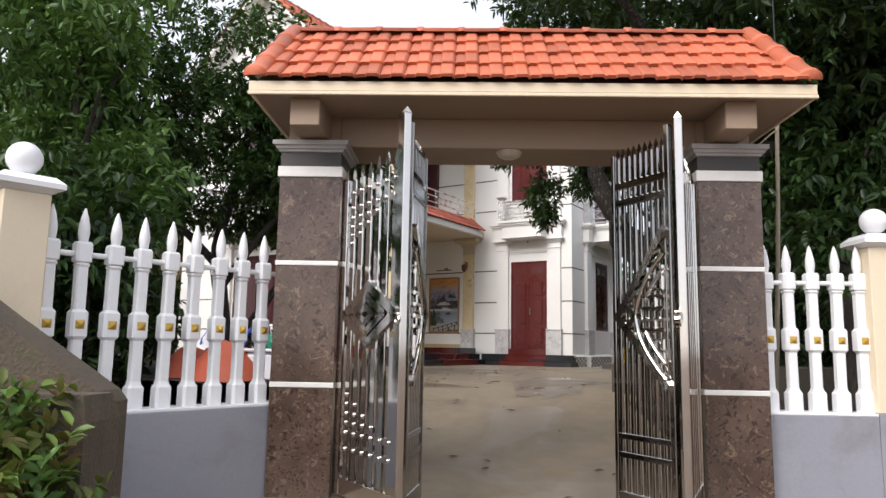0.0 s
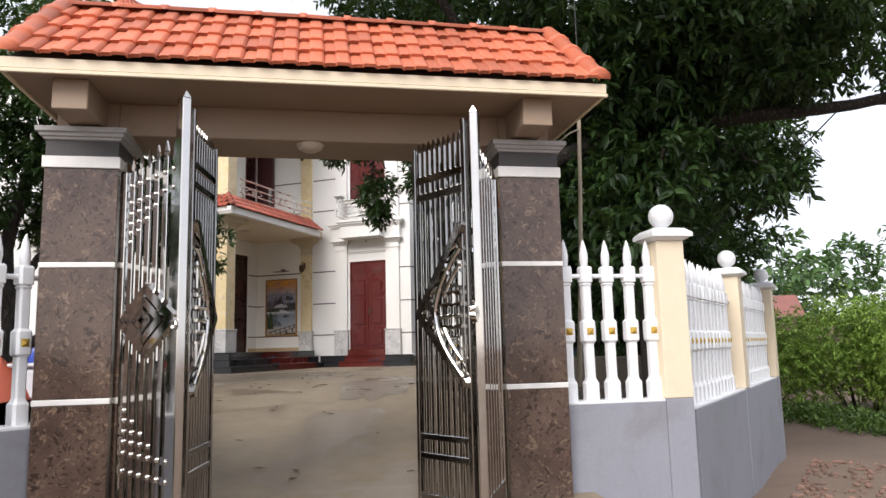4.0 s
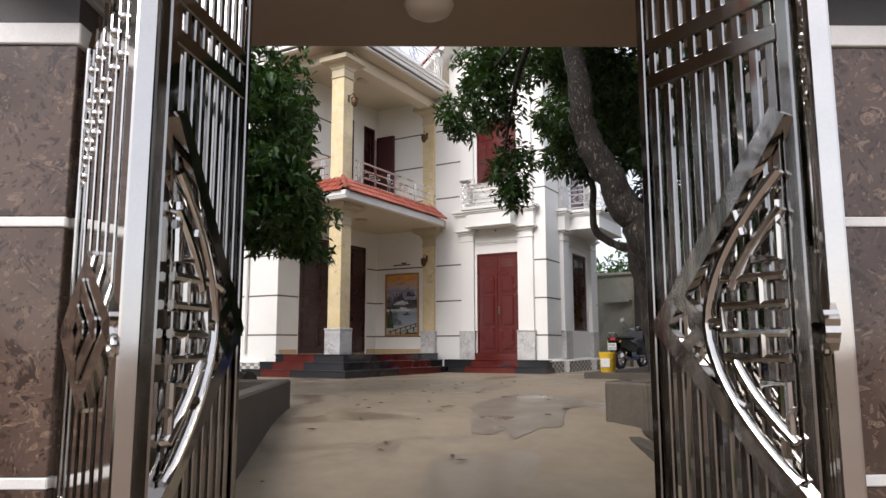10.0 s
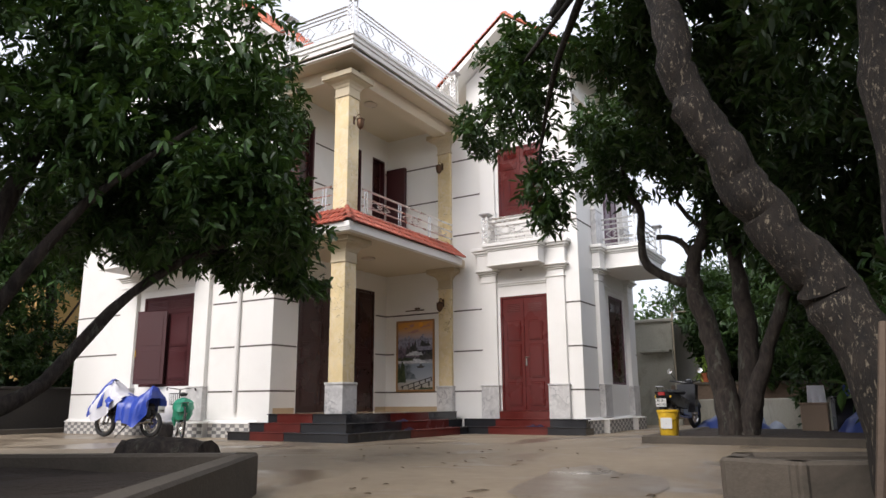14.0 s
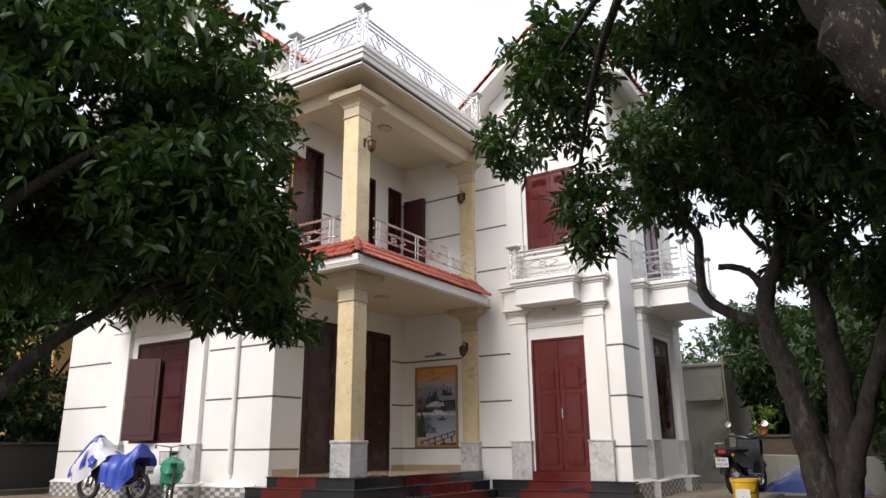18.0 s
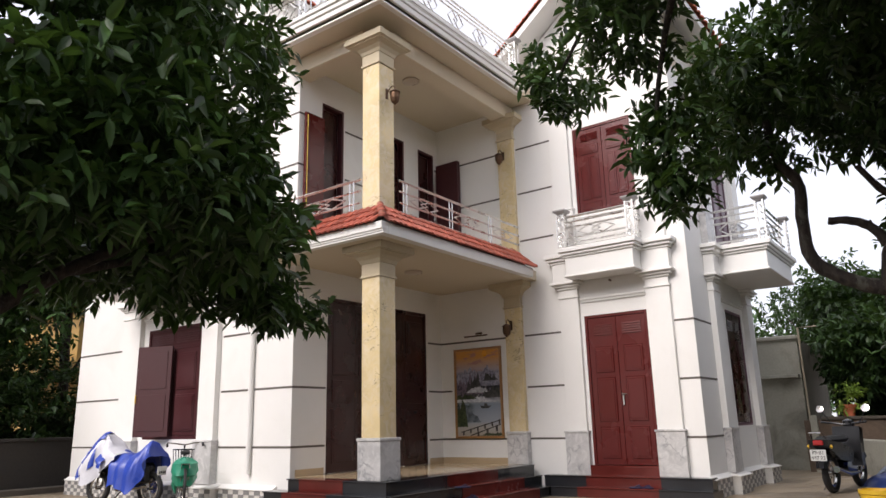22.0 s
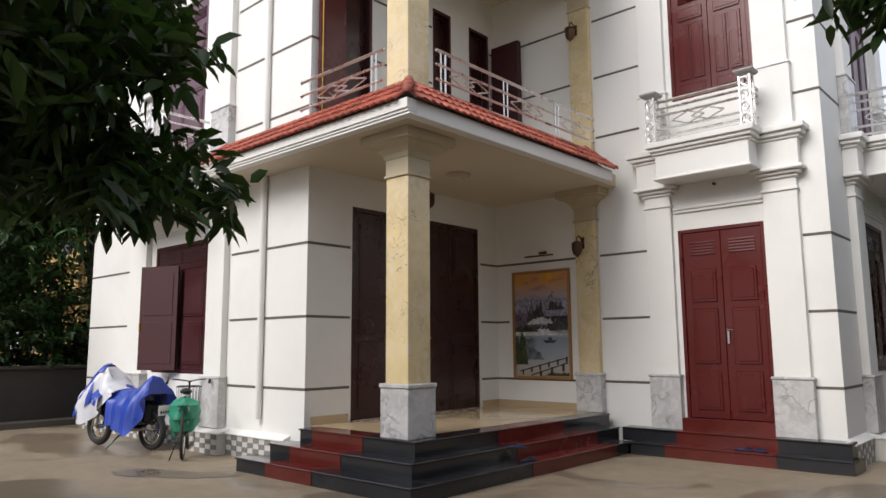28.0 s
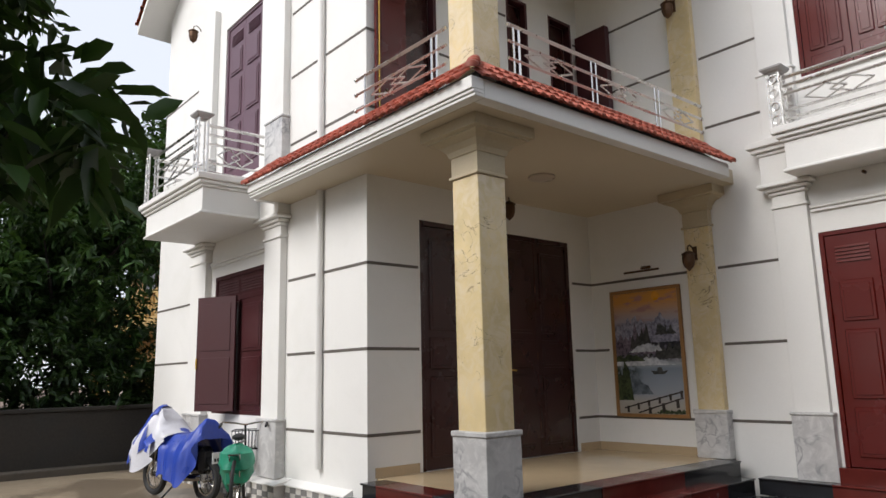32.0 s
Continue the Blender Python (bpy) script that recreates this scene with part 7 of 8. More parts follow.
# The first tree is an added mass that darkens the gate steel's reflections.
GT = [(-5.0, -0.1, 5.6, 2.4, 20000), (-4.4, 4.0, 7.4, 2.2, 14000), (-6.8, 5.4, 8.4, 2.8, 14000), (-3.3, 3.0, 5.2, 1.5, 9000)]
for k, (u, v, h, sp_, n_) in enumerate(GT):
    p = gp(u, v, 0)
    wood("garden_tree", (p.x, p.y, 1.25), "dense green garden tree behind the white fence", h, sp_, n_, 0.14, 200 + k, M_LEAFGARDEN, low=0.08 if k == 0 else 0.38)
for k, (x, y, h, sp_, n_) in enumerate([(-22.8, 9.5, 6.4, 2.6, 12000), (-22.4, 12.6, 6.8, 2.4, 13000), (-22.6, 14.2, 6.8, 1.7, 9000), (-22.9, 16.4, 8.0, 1.8, 10000), (-27.5, 12.0, 5.6, 3.0, 8000), (-21.8, 6.0, 6.5, 2.8, 8000), (-23.6, 18.6, 7.6, 2.0, 7000), (-21.4, 11.2, 5.6, 2.2, 9000), (-22.2, 14.0, 7.2, 2.2, 12000), (-21.2, 9.0, 4.0, 1.8, 7000)]):
    wood("boundary_tree", (x, y, 1.1), DARK, h, sp_, n_, 0.2, 300 + k, M_LEAFMID, low=0.66 if y > 14.5 else 0.38)
for k, (x, y, h, sp_, n_) in enumerate([(-0.5, 21.5, 4.6, 2.4, 9000), (-2.2, 24.0, 5.0, 2.6, 9000), (-4.7, 27.6, 5.0, 2.0, 18000), (-2.8, 26.9, 5.4, 2.5, 20000), (-0.9, 26.6, 6.0, 2.6, 14000), (-6.6, 31.0, 6.0, 2.4, 6000), (-5.2, 26.2, 3.4, 1.4, 11000), (-3.7, 26.3, 3.8, 1.7, 12000), (-1.9, 26.3, 3.8, 1.7, 12000), (0.2, 26.3, 4.2, 2.0, 10000), (-9.0, 38.0, 6.0, 3.2, 5000)]):
    wood("yard_tree", (x, y, 1.1), "dark leafy tree at the edge of the yard", h, sp_, n_, 0.19, 400 + k, M_LEAF)
# ---- boundary walls and neighbouring buildings ----
bw = thing("boundary_wall", (-19.6, 13, Z0), "old cement boundary wall, coloured for tree shade", "wall")
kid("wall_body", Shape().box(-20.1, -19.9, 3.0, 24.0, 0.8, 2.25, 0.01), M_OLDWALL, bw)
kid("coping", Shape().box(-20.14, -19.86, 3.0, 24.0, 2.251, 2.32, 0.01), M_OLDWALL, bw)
kid("kerb", Shape().box(-19.9, -19.5, 3.0, 24.0, 1.0, 1.30, 0.01), M_CURB, bw)
for k in range(7):
    y = 5.0 + 2.2 * k
    shrub("boundary_shrub", (-20.9, y, 1.1), "dark leafy shrub against the boundary wall", [((-21.2, y, 3.0), (1.1, 1.5, 1.3), 1.0), ((-20.9, y + 0.8, 2.6), (0.8, 1.1, 0.9), 0.7), ((-21.4, y - 0.5, 4.2), (1.1, 1.3, 1.0), 0.7)][:3 if k < 4 else 2], 5200, 0.17, M_LEAF, 700 + k, 0.3)
nb = thing("ochre_house", (-28, 20.5, 1), "old ochre house with a balustraded balcony behind trees", "house")
kid("wall", Shape().box(-33, -26.4, 18.5, 26, 0.5, 7.0), M_OCHRE, nb)
kid("cornice", Shape().box(-33.2, -26.1, 17.3, 26, 4.35, 4.62, 0.02).box(-33.1, -26.2, 17.4, 26, 4.2, 4.349, 0.02), M_OCHRE, nb)
kid("roof", Shape().prism([(-33.6, 7.0), (-29.7, 8.6), (-25.8, 7.0)], 1, 17.0, 26.4), M_OLDTILE, nb)
for k in range(24):
    if k % 8 != 7:
        kid("baluster", Shape().lathe([(0.05, 0.0), (0.085, 0.2), (0.04, 0.42), (0.07, 0.62)], 8, (-33.0 + 0.29 * k, 17.42, 4.62)), M_OCHRE, nb, smooth=True)
for x in (-33.0, -30.9, -28.6, -26.27):
    kid("baluster_post", Shape().box(x - 0.13, x + 0.13, 17.3, 17.54, 4.62, 5.3, 0.01), M_OCHRE, nb)
    kid("column", Shape().box(x - 0.15, x + 0.15, 17.4, 17.7, 0.9, 4.2, 0.02), M_OCHRE, nb)
kid("handrail", Shape().box(-33.2, -26.1, 17.32, 17.54, 5.3, 5.42, 0.01), M_OCHRE, nb)
kid("window", Shape().box(-31.2, -30.0, 18.46, 18.5, 5.4, 6.6), M_BROWNDOOR, nb)
kid("door", Shape().box(-28.2, -27.0, 18.46, 18.5, 1.1, 3.4), M_BROWNDOOR, nb)
ou = thing("outbuilding", (-7.3, 26, 1), "stained grey plaster outbuilding behind the house", "building")
kid("wall", Shape().box(-11.0, -6.68, 25.6, 29.0, 0.9, 4.15), M_OLDPLASTER, ou)
kid("parapet", Shape().box(-11.1, -6.64, 25.5, 25.75, 4.151, 4.25, 0.02), M_OLDPLASTER, ou)
kid("ledge", Shape().box(-7.6, -6.7, 25.3, 25.6, 3.25, 3.33, 0.01), M_OLDPLASTER, ou)
kid("post", Shape().box(-6.5, -6.36, 24.8, 24.94, 1.0, 2.4, 0.01), M_OLDPLASTER, ou)
kid("pipe", Shape().tube([(-6.6, 25.45, 1.1), (-6.6, 25.45, 4.4), (-6.2, 25.45, 4.4)], 0.025, 8), M_BAMBOO, ou)
rb = thing("back_wall", (0, 24, 1), "low brown brick wall at the back of the yard", "wall")
kid("wall_body", Shape().box(-6.66, 9.0, 25.0, 25.2, 0.9, 2.29, 0.01), M_BROWNWALL, rb)
kid("coping", Shape().box(-6.3, 9.0, 24.95, 25.25, 2.291, 2.36, 0.01), M_CURB, rb)
fh = thing("far_house", (1.0, 34, 0.1), "distant house with an old red tiled roof", "house")
kid("wall", Shape().box(-2.5, 4.0, 31, 36, 0.0, 2.45), M_OLDPLASTER, fh)
kid("roof", Shape().prism([(30.5, 2.4), (33.5, 3.5), (36.5, 2.4)], 0, -3.0, 4.5), M_OLDTILE, fh)


# ---- stair parapet and plants by the track ----
pw = thing("stair_parapet", gp(-0.4, -2.0, 0.4), "mossy sloping concrete parapet ending in a rough block", "parapet")
kid("parapet_body", Shape(GATE).prism([(-0.19, 0.1), (-0.19, 1.40), (-0.23, 1.45), (-0.72, 1.77), (-1.8, 2.50), (-1.8, 0.1)], 1, -2.0, -1.78), M_MOSSY, pw)
blk = Shape(GATE)
cols, rows_ = 9, 13
for i in range(rows_ + 1):
    for j in range(cols * 4):
        q = j / (cols * 4) * 4
        k, f = int(q), q - int(q)
        a, b = ((-0.44 + 0.33 * f, -2.30), (-0.11, -2.30 + 0.29 * f), (-0.11 - 0.33 * f, -2.01), (-0.44, -2.01 - 0.29 * f))[k]
        z = 0.1 + 1.35 * i / rows_
        w = 0.012 * noise.noise(Vector((a * 9, b * 9, z * 7))) + 0.006 * noise.noise(Vector((a * 30, b * 30, z * 30)))
        r = 0.03 if i == rows_ else 0.0
        blk.v.append(tuple(GATE @ Vector((a + (w - r) * (1 if a > -0.25 else -1), b + (w - r) * (1 if b > -2.15 else -1), z))))
n_ = cols * 4
blk.f = [(i * n_ + j, i * n_ + (j + 1) % n_, (i + 1) * n_ + (j + 1) % n_, (i + 1) * n_ + j) for i in range(rows_) for j in range(n_)] + [tuple(rows_ * n_ + j for j in range(n_))]
kid("block", blk, M_MOSSY, pw, "rough aggregate concrete block")
for k in range(7):
    u, v = -0.06 - 0.075 * k, -2.46 - 0.05 * (k % 3)
    p = gp(u, v, 0)
    h = (1.12, 1.3, 1.2, 1.5, 1.4, 1.62, 1.5)[k]
    shrub("croton_plant", (p.x, p.y, 0.42), "leafy garden plant with green and reddish leaves beside the parapet", [((p.x, p.y, h - 0.2), (0.13, 0.13, 0.20), 1.0), ((p.x - 0.04, p.y, h - 0.5), (0.14, 0.14, 0.25), 1.0)], 330, 0.085, M_CROTON if k in (1, 3, 4) else M_LEAFGARDEN, 600 + k, -0.1, 3)
for k in range(5):
    x, y = -2.35 + 0.75 * k, 19.8 + 0.3 * math.sin(k * 2.0)
    shrub("yard_shrub", (x, y, 1.2), "dark dense shrub at the side of the yard", [((x, y, 2.1), (0.65, 0.6, 0.95), 1.0), ((x + 0.2, y, 3.1), (0.7, 0.6, 0.8), 0.8)], 3600, 0.16, M_LEAF, 960 + k, 0.3)

# ---- vehicles ----
def ring_tube(s, c, R, r, axis_m, n=28, k=8):
    """A torus about the local x axis of axis_m."""
    pts = [axis_m @ Vector((0, R * math.cos(2 * math.pi * i / n), R * math.sin(2 * math.pi * i / n))) + Vector(c) for i in range(n + 1)]
    s.tube(pts, r, k, False)


def wheel(m, x, R, tyre_r, parent, spokes=12, name="wheel"):
    """A spoked wheel in the plane of local x and z, at (x, 0, R)."""
    turn = Matrix.Rotation(radians(90), 3, "Z")
    s = Shape(m)
    ring_tube(s, (x, 0, R), R - tyre_r, tyre_r, turn)
    wh = part(name, s, M_RUBBER, parent, "black tyre", True)
    s = Shape(m)
    ring_tube(s, (x, 0, R), R - 2.1 * tyre_r, tyre_r * 0.45, turn, 24, 6)
    part("rim", s, M_STEEL, wh, smooth=True)
    part("hub", Shape(m).tube([(x, -0.05, R), (x, 0.05, R)], 0.03, 10), M_STEELDARK, wh, smooth=True)
    for k in range(spokes):
        a = 2 * math.pi * k / spokes
        part("spoke", Shape(m).tube([(x, 0.02 * (-1) ** k, R), (x + (R - 2.1 * tyre_r) * math.cos(a), 0, R + (R - 2.1 * tyre_r) * math.sin(a))], 0.004, 4), M_STEEL, wh)
    return wh


def placed(name, x, y, z, turn, label, category, group=""):
    return thing(name, m=pose(x, y, z, 0, 0, turn), label=label, category=category, group=group)




def bicycle(x, y, turn):
    bk = placed("bicycle", x, y, Z0, turn, "old bicycle with a green plastic bag over its rear", "bicycle")
    I = Matrix()
    wheel(I, 0.0, 0.33, 0.022, bk, 16)
    wheel(I, 1.02, 0.33, 0.022, bk, 16)
    fr = Shape()
    seat, bb, head, head2 = (0.22, 0, 0.80), (0.42, 0, 0.30), (0.84, 0, 0.78), (0.86, 0, 0.66)
    for a, b in ((seat, bb), (bb, head2), (seat, head), ((0, 0.05, 0.33), (0.24, 0.02, 0.72)), ((0, -0.05, 0.33), (0.24, -0.02, 0.72)), ((0, 0.05, 0.33), bb), ((0, -0.05, 0.33), bb), (head2, (1.02, 0.04, 0.33)), (head2, (1.02, -0.04, 0.33)), (head2, (0.80, 0, 0.98))):
        fr.tube([a, b], 0.014, 8)
    part("frame", fr, M_BLACKPAINT, bk, smooth=True)
    part("handlebar", Shape().tube([(0.60, 0.28, 0.98), (0.74, 0.27, 1.02), (0.82, 0.12, 1.0), (0.80, 0, 0.98), (0.82, -0.12, 1.0), (0.74, -0.27, 1.02), (0.60, -0.28, 0.98)], 0.012, 8), M_STEEL, bk, smooth=True)
    for sy in (-1, 1):
        part("grip", Shape().tube([(0.66, 0.28 * sy, 1.0), (0.55, 0.28 * sy, 0.97)], 0.018, 8), M_RUBBER, bk, smooth=True)
    ba = part("basket", Shape().box(0.88, 1.12, -0.16, 0.16, 0.66, 0.68), M_BLACKPAINT, bk, "black wire basket")
    for k in range(9):
        yy = -0.16 + 0.04 * k
        part("wire", Shape().tube([(1.12, yy, 0.67), (1.16, yy * 1.1, 0.90)], 0.004, 4), M_BLACKPAINT, ba)
        part("wire", Shape().tube([(0.88, yy, 0.67), (0.86, yy * 1.1, 0.90)], 0.004, 4), M_BLACKPAINT, ba)
    part("basket_rim", Shape().tube([(0.86, -0.18, 0.9), (1.16, -0.18, 0.9), (1.16, 0.18, 0.9), (0.86, 0.18, 0.9), (0.86, -0.18, 0.9)], 0.007, 6), M_BLACKPAINT, ba)
    part("saddle", Shape().lathe([(0.02, -0.03), (0.09, -0.01), (0.10, 0.02), (0.05, 0.05), (0.005, 0.055)], 12, (0.2, 0, 0.86), 0.8), M_RUBBER, bk, smooth=True)
    part("rack", Shape().box(-0.25, 0.15, -0.06, 0.06, 0.70, 0.715), M_STEELDARK, bk)
    for sy in (-1, 1):
        part("rack_stay", Shape().tube([(0, 0.05 * sy, 0.33), (-0.12, 0.06 * sy, 0.70)], 0.006, 5), M_STEELDARK, bk)
    part("chain_guard", Shape().box(0.02, 0.46, 0.05, 0.06, 0.27, 0.36, 0.01), M_STEELDARK, bk)
    part("pedal", Shape().box(0.40, 0.50, 0.10, 0.18, 0.16, 0.18, 0.004), M_RUBBER, bk)
    part("stand", Shape().tube([(0.05, 0.06, 0.3), (-0.05, 0.16, 0.0)], 0.008, 6), M_STEELDARK, bk)
    return bk


def crumple(u, v, k):
    return noise.noise(Vector((u * 4.5, v * 4.5, k))) + 0.5 * noise.noise(Vector((u * 11, v * 11, k + 3)))


def drape(name, parent, mat, ridge, half, hem, s0, s1, seed, label="", n=26, m=15):
    """A sheet hung over a ridge line: ridge(s) gives x and top height, half(s) the half width, hem(s) the height of the lower edge."""
    s = Shape()
    v, f = [], []
    for i in range(n + 1):
        t = s0 + (s1 - s0) * i / n
        x, top = ridge(t)
        w, low = half(t), hem(t)
        for j in range(m + 1):
            a = 2.0 * j / m - 1
            q = abs(a)
            z = top - (top - low) * (max(0.0, q - 0.18) / 0.82) ** 1.35
            y = math.copysign(w * min(1.0, (q / 0.55)) ** 0.8 + 0.05 * max(0, q - 0.55), a)
            c = crumple(t * 1.7, a * 0.9, seed)
            fold = 0.035 * math.sin(t * 26 + seed) * max(0.0, q - 0.3)
            v.append((x + 0.03 * c, y + math.copysign(fold + 0.035 * c, a), z + 0.03 * c + (0.05 * noise.noise(Vector((t * 9, a, seed))) if q > 0.9 else 0)))
    for i in range(n):
        for j in range(m):
            a = i * (m + 1) + j
            f.append((a, a + 1, a + m + 2, a + m + 1))
    s.v, s.f = v, f
    return part(name, s, mat, parent, label, True)


def covered_scooter(x, y, turn):
    sc = placed("covered_motor_scooter", x, y, Z0, turn, "motor scooter covered by a blue and white plastic sheet", "scooter")
    I = Matrix()
    wheel(I, 0.0, 0.28, 0.045, sc, 14)
    wheel(I, 1.22, 0.28, 0.045, sc, 14)
    part("body", Shape().box(0.25, 1.25, -0.12, 0.12, 0.35, 0.70, 0.06), M_BLACKPAINT, sc)
    part("fork", Shape().tube([(0.0, 0.06, 0.28), (0.2, 0.06, 0.95)], 0.02, 8).tube([(0.0, -0.06, 0.28), (0.2, -0.06, 0.95)], 0.02, 8), M_STEELDARK, sc)
    part("mudguard", Shape().tube([(-0.24, 0, 0.46), (-0.1, 0, 0.60), (0.08, 0, 0.61), (0.2, 0, 0.52)], 0.06, 8), M_BLACKPAINT, sc, smooth=True)
    part("side_stand", Shape().tube([(0.55, 0.1, 0.3), (0.5, -0.22, 0.0)], 0.012, 6), M_STEELDARK, sc)
    part("exhaust", Shape().tube([(0.6, -0.14, 0.28), (1.35, -0.16, 0.34)], 0.045, 10), M_STEELDARK, sc, smooth=True)
    plate = part("number_plate", Shape().box(1.46, 1.47, -0.10, 0.10, 0.50, 0.64, 0.003), M_PLATE, sc, "white number plate")
    for k in range(4):
        part("plate_bar", Shape().box(1.471, 1.473, -0.07 + 0.04 * k, -0.045 + 0.04 * k, 0.525, 0.565), M_CABLE, plate)
    RIDGE = ((0.0, -0.26, 0.72), (0.12, -0.08, 0.96), (0.22, 0.14, 1.20), (0.28, 0.24, 1.18), (0.40, 0.44, 0.98), (0.52, 0.66, 0.86), (0.68, 0.90, 0.82), (0.80, 1.10, 0.92), (0.89, 1.24, 1.06), (0.94, 1.29, 1.00), (1.0, 1.33, 0.80))

    def ridge(t):
        for (a, xa, za), (b, xb, zb) in zip(RIDGE, RIDGE[1:]):
            if t <= b:
                q = max(0.0, (t - a) / (b - a))
                return xa + (xb - xa) * q, za + (zb - za) * q
        return RIDGE[-1][1:]

    def half(t):
        return 0.25 - 0.13 * math.exp(-((t - 0.25) / 0.06) ** 2) - 0.12 * math.exp(-((t - 0.9) / 0.07) ** 2)

    drape("blue_sheet", sc, M_BLUETARP, ridge, half, lambda t: 0.42 + 1.6 * max(0.0, t - 0.05), 0.0, 0.2, 3, "blue plastic sheet", 12)
    drape("white_sheet", sc, M_WHITETARP, ridge, lambda t: half(t) * 1.05 + 0.01, lambda t: 0.34 + 1.1 * max(0.0, t - 0.14) + (0.2 if t < 0.09 else 0.0), 0.08, 0.52, 5, "white plastic sheet", 26)
    drape("blue_ridge_sheet", sc, M_BLUETARP, lambda t: (ridge(t)[0], ridge(t)[1] + 0.02), lambda t: 0.5 * half(t) + 0.03, lambda t: ridge(t)[1] - 0.10, 0.04, 0.26, 4, "blue plastic sheet", 16)
    drape("blue_sheet", sc, M_BLUETARP, ridge, lambda t: half(t) * 1.08 + 0.015, lambda t: 0.26 + 0.10 * math.sin(t * 14) + 1.1 * max(0.0, t - 0.72), 0.46, 1.0, 7, "blue plastic sheet", 32)
    drape("blue_patch", sc, M_BLUETARP, lambda t: (ridge(t)[0], ridge(t)[1] * 0.80), lambda t: half(t) * 1.25 + 0.05, lambda t: 0.64, 0.28, 0.40, 9, "blue sheet patch", 8)
    return sc


def motorbike(x, y, turn):
    mb = placed("motorbike", x, y, ground_height(x, y), turn, "black motorbike with a white number plate and round mirrors", "motorbike")
    I = Matrix()
    wheel(I, 0.0, 0.29, 0.05, mb, 14)
    wheel(I, 1.24, 0.29, 0.05, mb, 14)
    part("seat", Shape().box(-0.15, 0.62, -0.13, 0.13, 0.72, 0.82, 0.045), M_RUBBER, mb)
    part("tail_cowl", Shape().prism([(-0.32, 0.66), (-0.36, 0.78), (0.2, 0.72), (0.7, 0.6), (0.6, 0.42), (0.1, 0.48)], 1, -0.14, 0.14), M_BLACKPAINT, mb)
    part("engine", Shape().box(0.35, 0.85, -0.12, 0.12, 0.22, 0.48, 0.05).tube([(0.8, 0, 0.36), (1.0, 0, 0.42)], 0.07, 12), M_STEELDARK, mb)
    part("leg_shield", Shape().prism([(0.82, 0.35), (0.96, 0.36), (1.06, 0.92), (0.90, 0.95)], 1, -0.2, 0.2), M_BLACKPAINT, mb)
    part("rear_mudguard", Shape().tube([(-0.36, 0, 0.36), (-0.30, 0, 0.60), (-0.1, 0, 0.68)], 0.075, 8), M_BLACKPAINT, mb, smooth=True)
    part("front_mudguard", Shape().tube([(1.0, 0, 0.52), (1.16, 0, 0.63), (1.34, 0, 0.61), (1.50, 0, 0.46)], 0.07, 8), M_BLACKPAINT, mb, smooth=True)
    part("fork", Shape().tube([(1.24, 0.08, 0.29), (1.02, 0.08, 0.92)], 0.022, 8).tube([(1.24, -0.08, 0.29), (1.02, -0.08, 0.92)], 0.022, 8), M_STEELDARK, mb)
    part("handlebar", Shape().tube([(0.84, 0.34, 1.02), (0.94, 0.18, 1.0), (0.97, 0, 0.97), (0.94, -0.18, 1.0), (0.84, -0.34, 1.02)], 0.016, 8), M_BLACKPAINT, mb, smooth=True)
    part("headlamp", Shape().lathe([(0.01, -0.09), (0.08, -0.07), (0.09, 0.0), (0.08, 0.06), (0.01, 0.09)], 14, (1.08, 0, 0.98)), M_BLACKPAINT, mb, smooth=True)
    for sy in (-1, 1):
        part("mirror_stem", Shape().tube([(0.93, 0.22 * sy, 1.02), (0.90, 0.33 * sy, 1.20)], 0.007, 6), M_BLACKPAINT, mb)
        mi = part("mirror", Shape(Matrix.Translation((0.89, 0.34 * sy, 1.23)) @ pose(0, 0, 0, 0, -70, 0)).lathe([(0.005, -0.02), (0.055, -0.015), (0.062, 0.0), (0.06, 0.006), (0.004, 0.008)], 16), M_STEEL, mb, "round mirror", True)
        part("indicator", Shape().lathe([(0.004, -0.03), (0.025, 0.0), (0.004, 0.03)], 8, (-0.30, 0.16 * sy, 0.68)), M_YELLOW, mb, smooth=True)
    part("tail_lamp", Shape().box(-0.372, -0.34, -0.07, 0.07, 0.70, 0.77, 0.01), surface("red_lens", (0.4, 0.02, 0.02), 0.2), mb)
    part("exhaust", Shape().tube([(0.7, -0.15, 0.26), (0.2, -0.17, 0.27), (-0.25, -0.17, 0.36)], [0.02, 0.045, 0.05], 10), M_STEELDARK, mb, smooth=True)
    pl = part("number_plate", Shape().box(-0.412, -0.402, -0.11, 0.11, 0.48, 0.64, 0.003), M_PLATE, mb, "white number plate")
    for txt, z in (("89-B1", 0.575), ("447.93", 0.500)):
        cu = bpy.data.curves.new("plate_text", "FONT")
        cu.body, cu.size, cu.align_x, cu.extrude = txt, 0.072, "CENTER", 0.001
        cu.materials.append(M_CABLE)
        ob = new("plate_text", cu)
        ob.parent = pl
        ob.matrix_basis = Matrix.Translation((-0.4135, 0, z)) @ pose(0, 0, 0, 90, 0, -90)
    part("carrier", Shape().tube([(-0.3, 0.1, 0.80), (-0.42, 0.08, 0.88), (-0.42, -0.08, 0.88), (-0.3, -0.1, 0.80)], 0.012, 6), M_STEELDARK, mb, smooth=True)
    part("stand", Shape().tube([(0.45, 0.12, 0.25), (0.40, 0.28, 0.0)], 0.012, 6), M_STEELDARK, mb)
    return mb


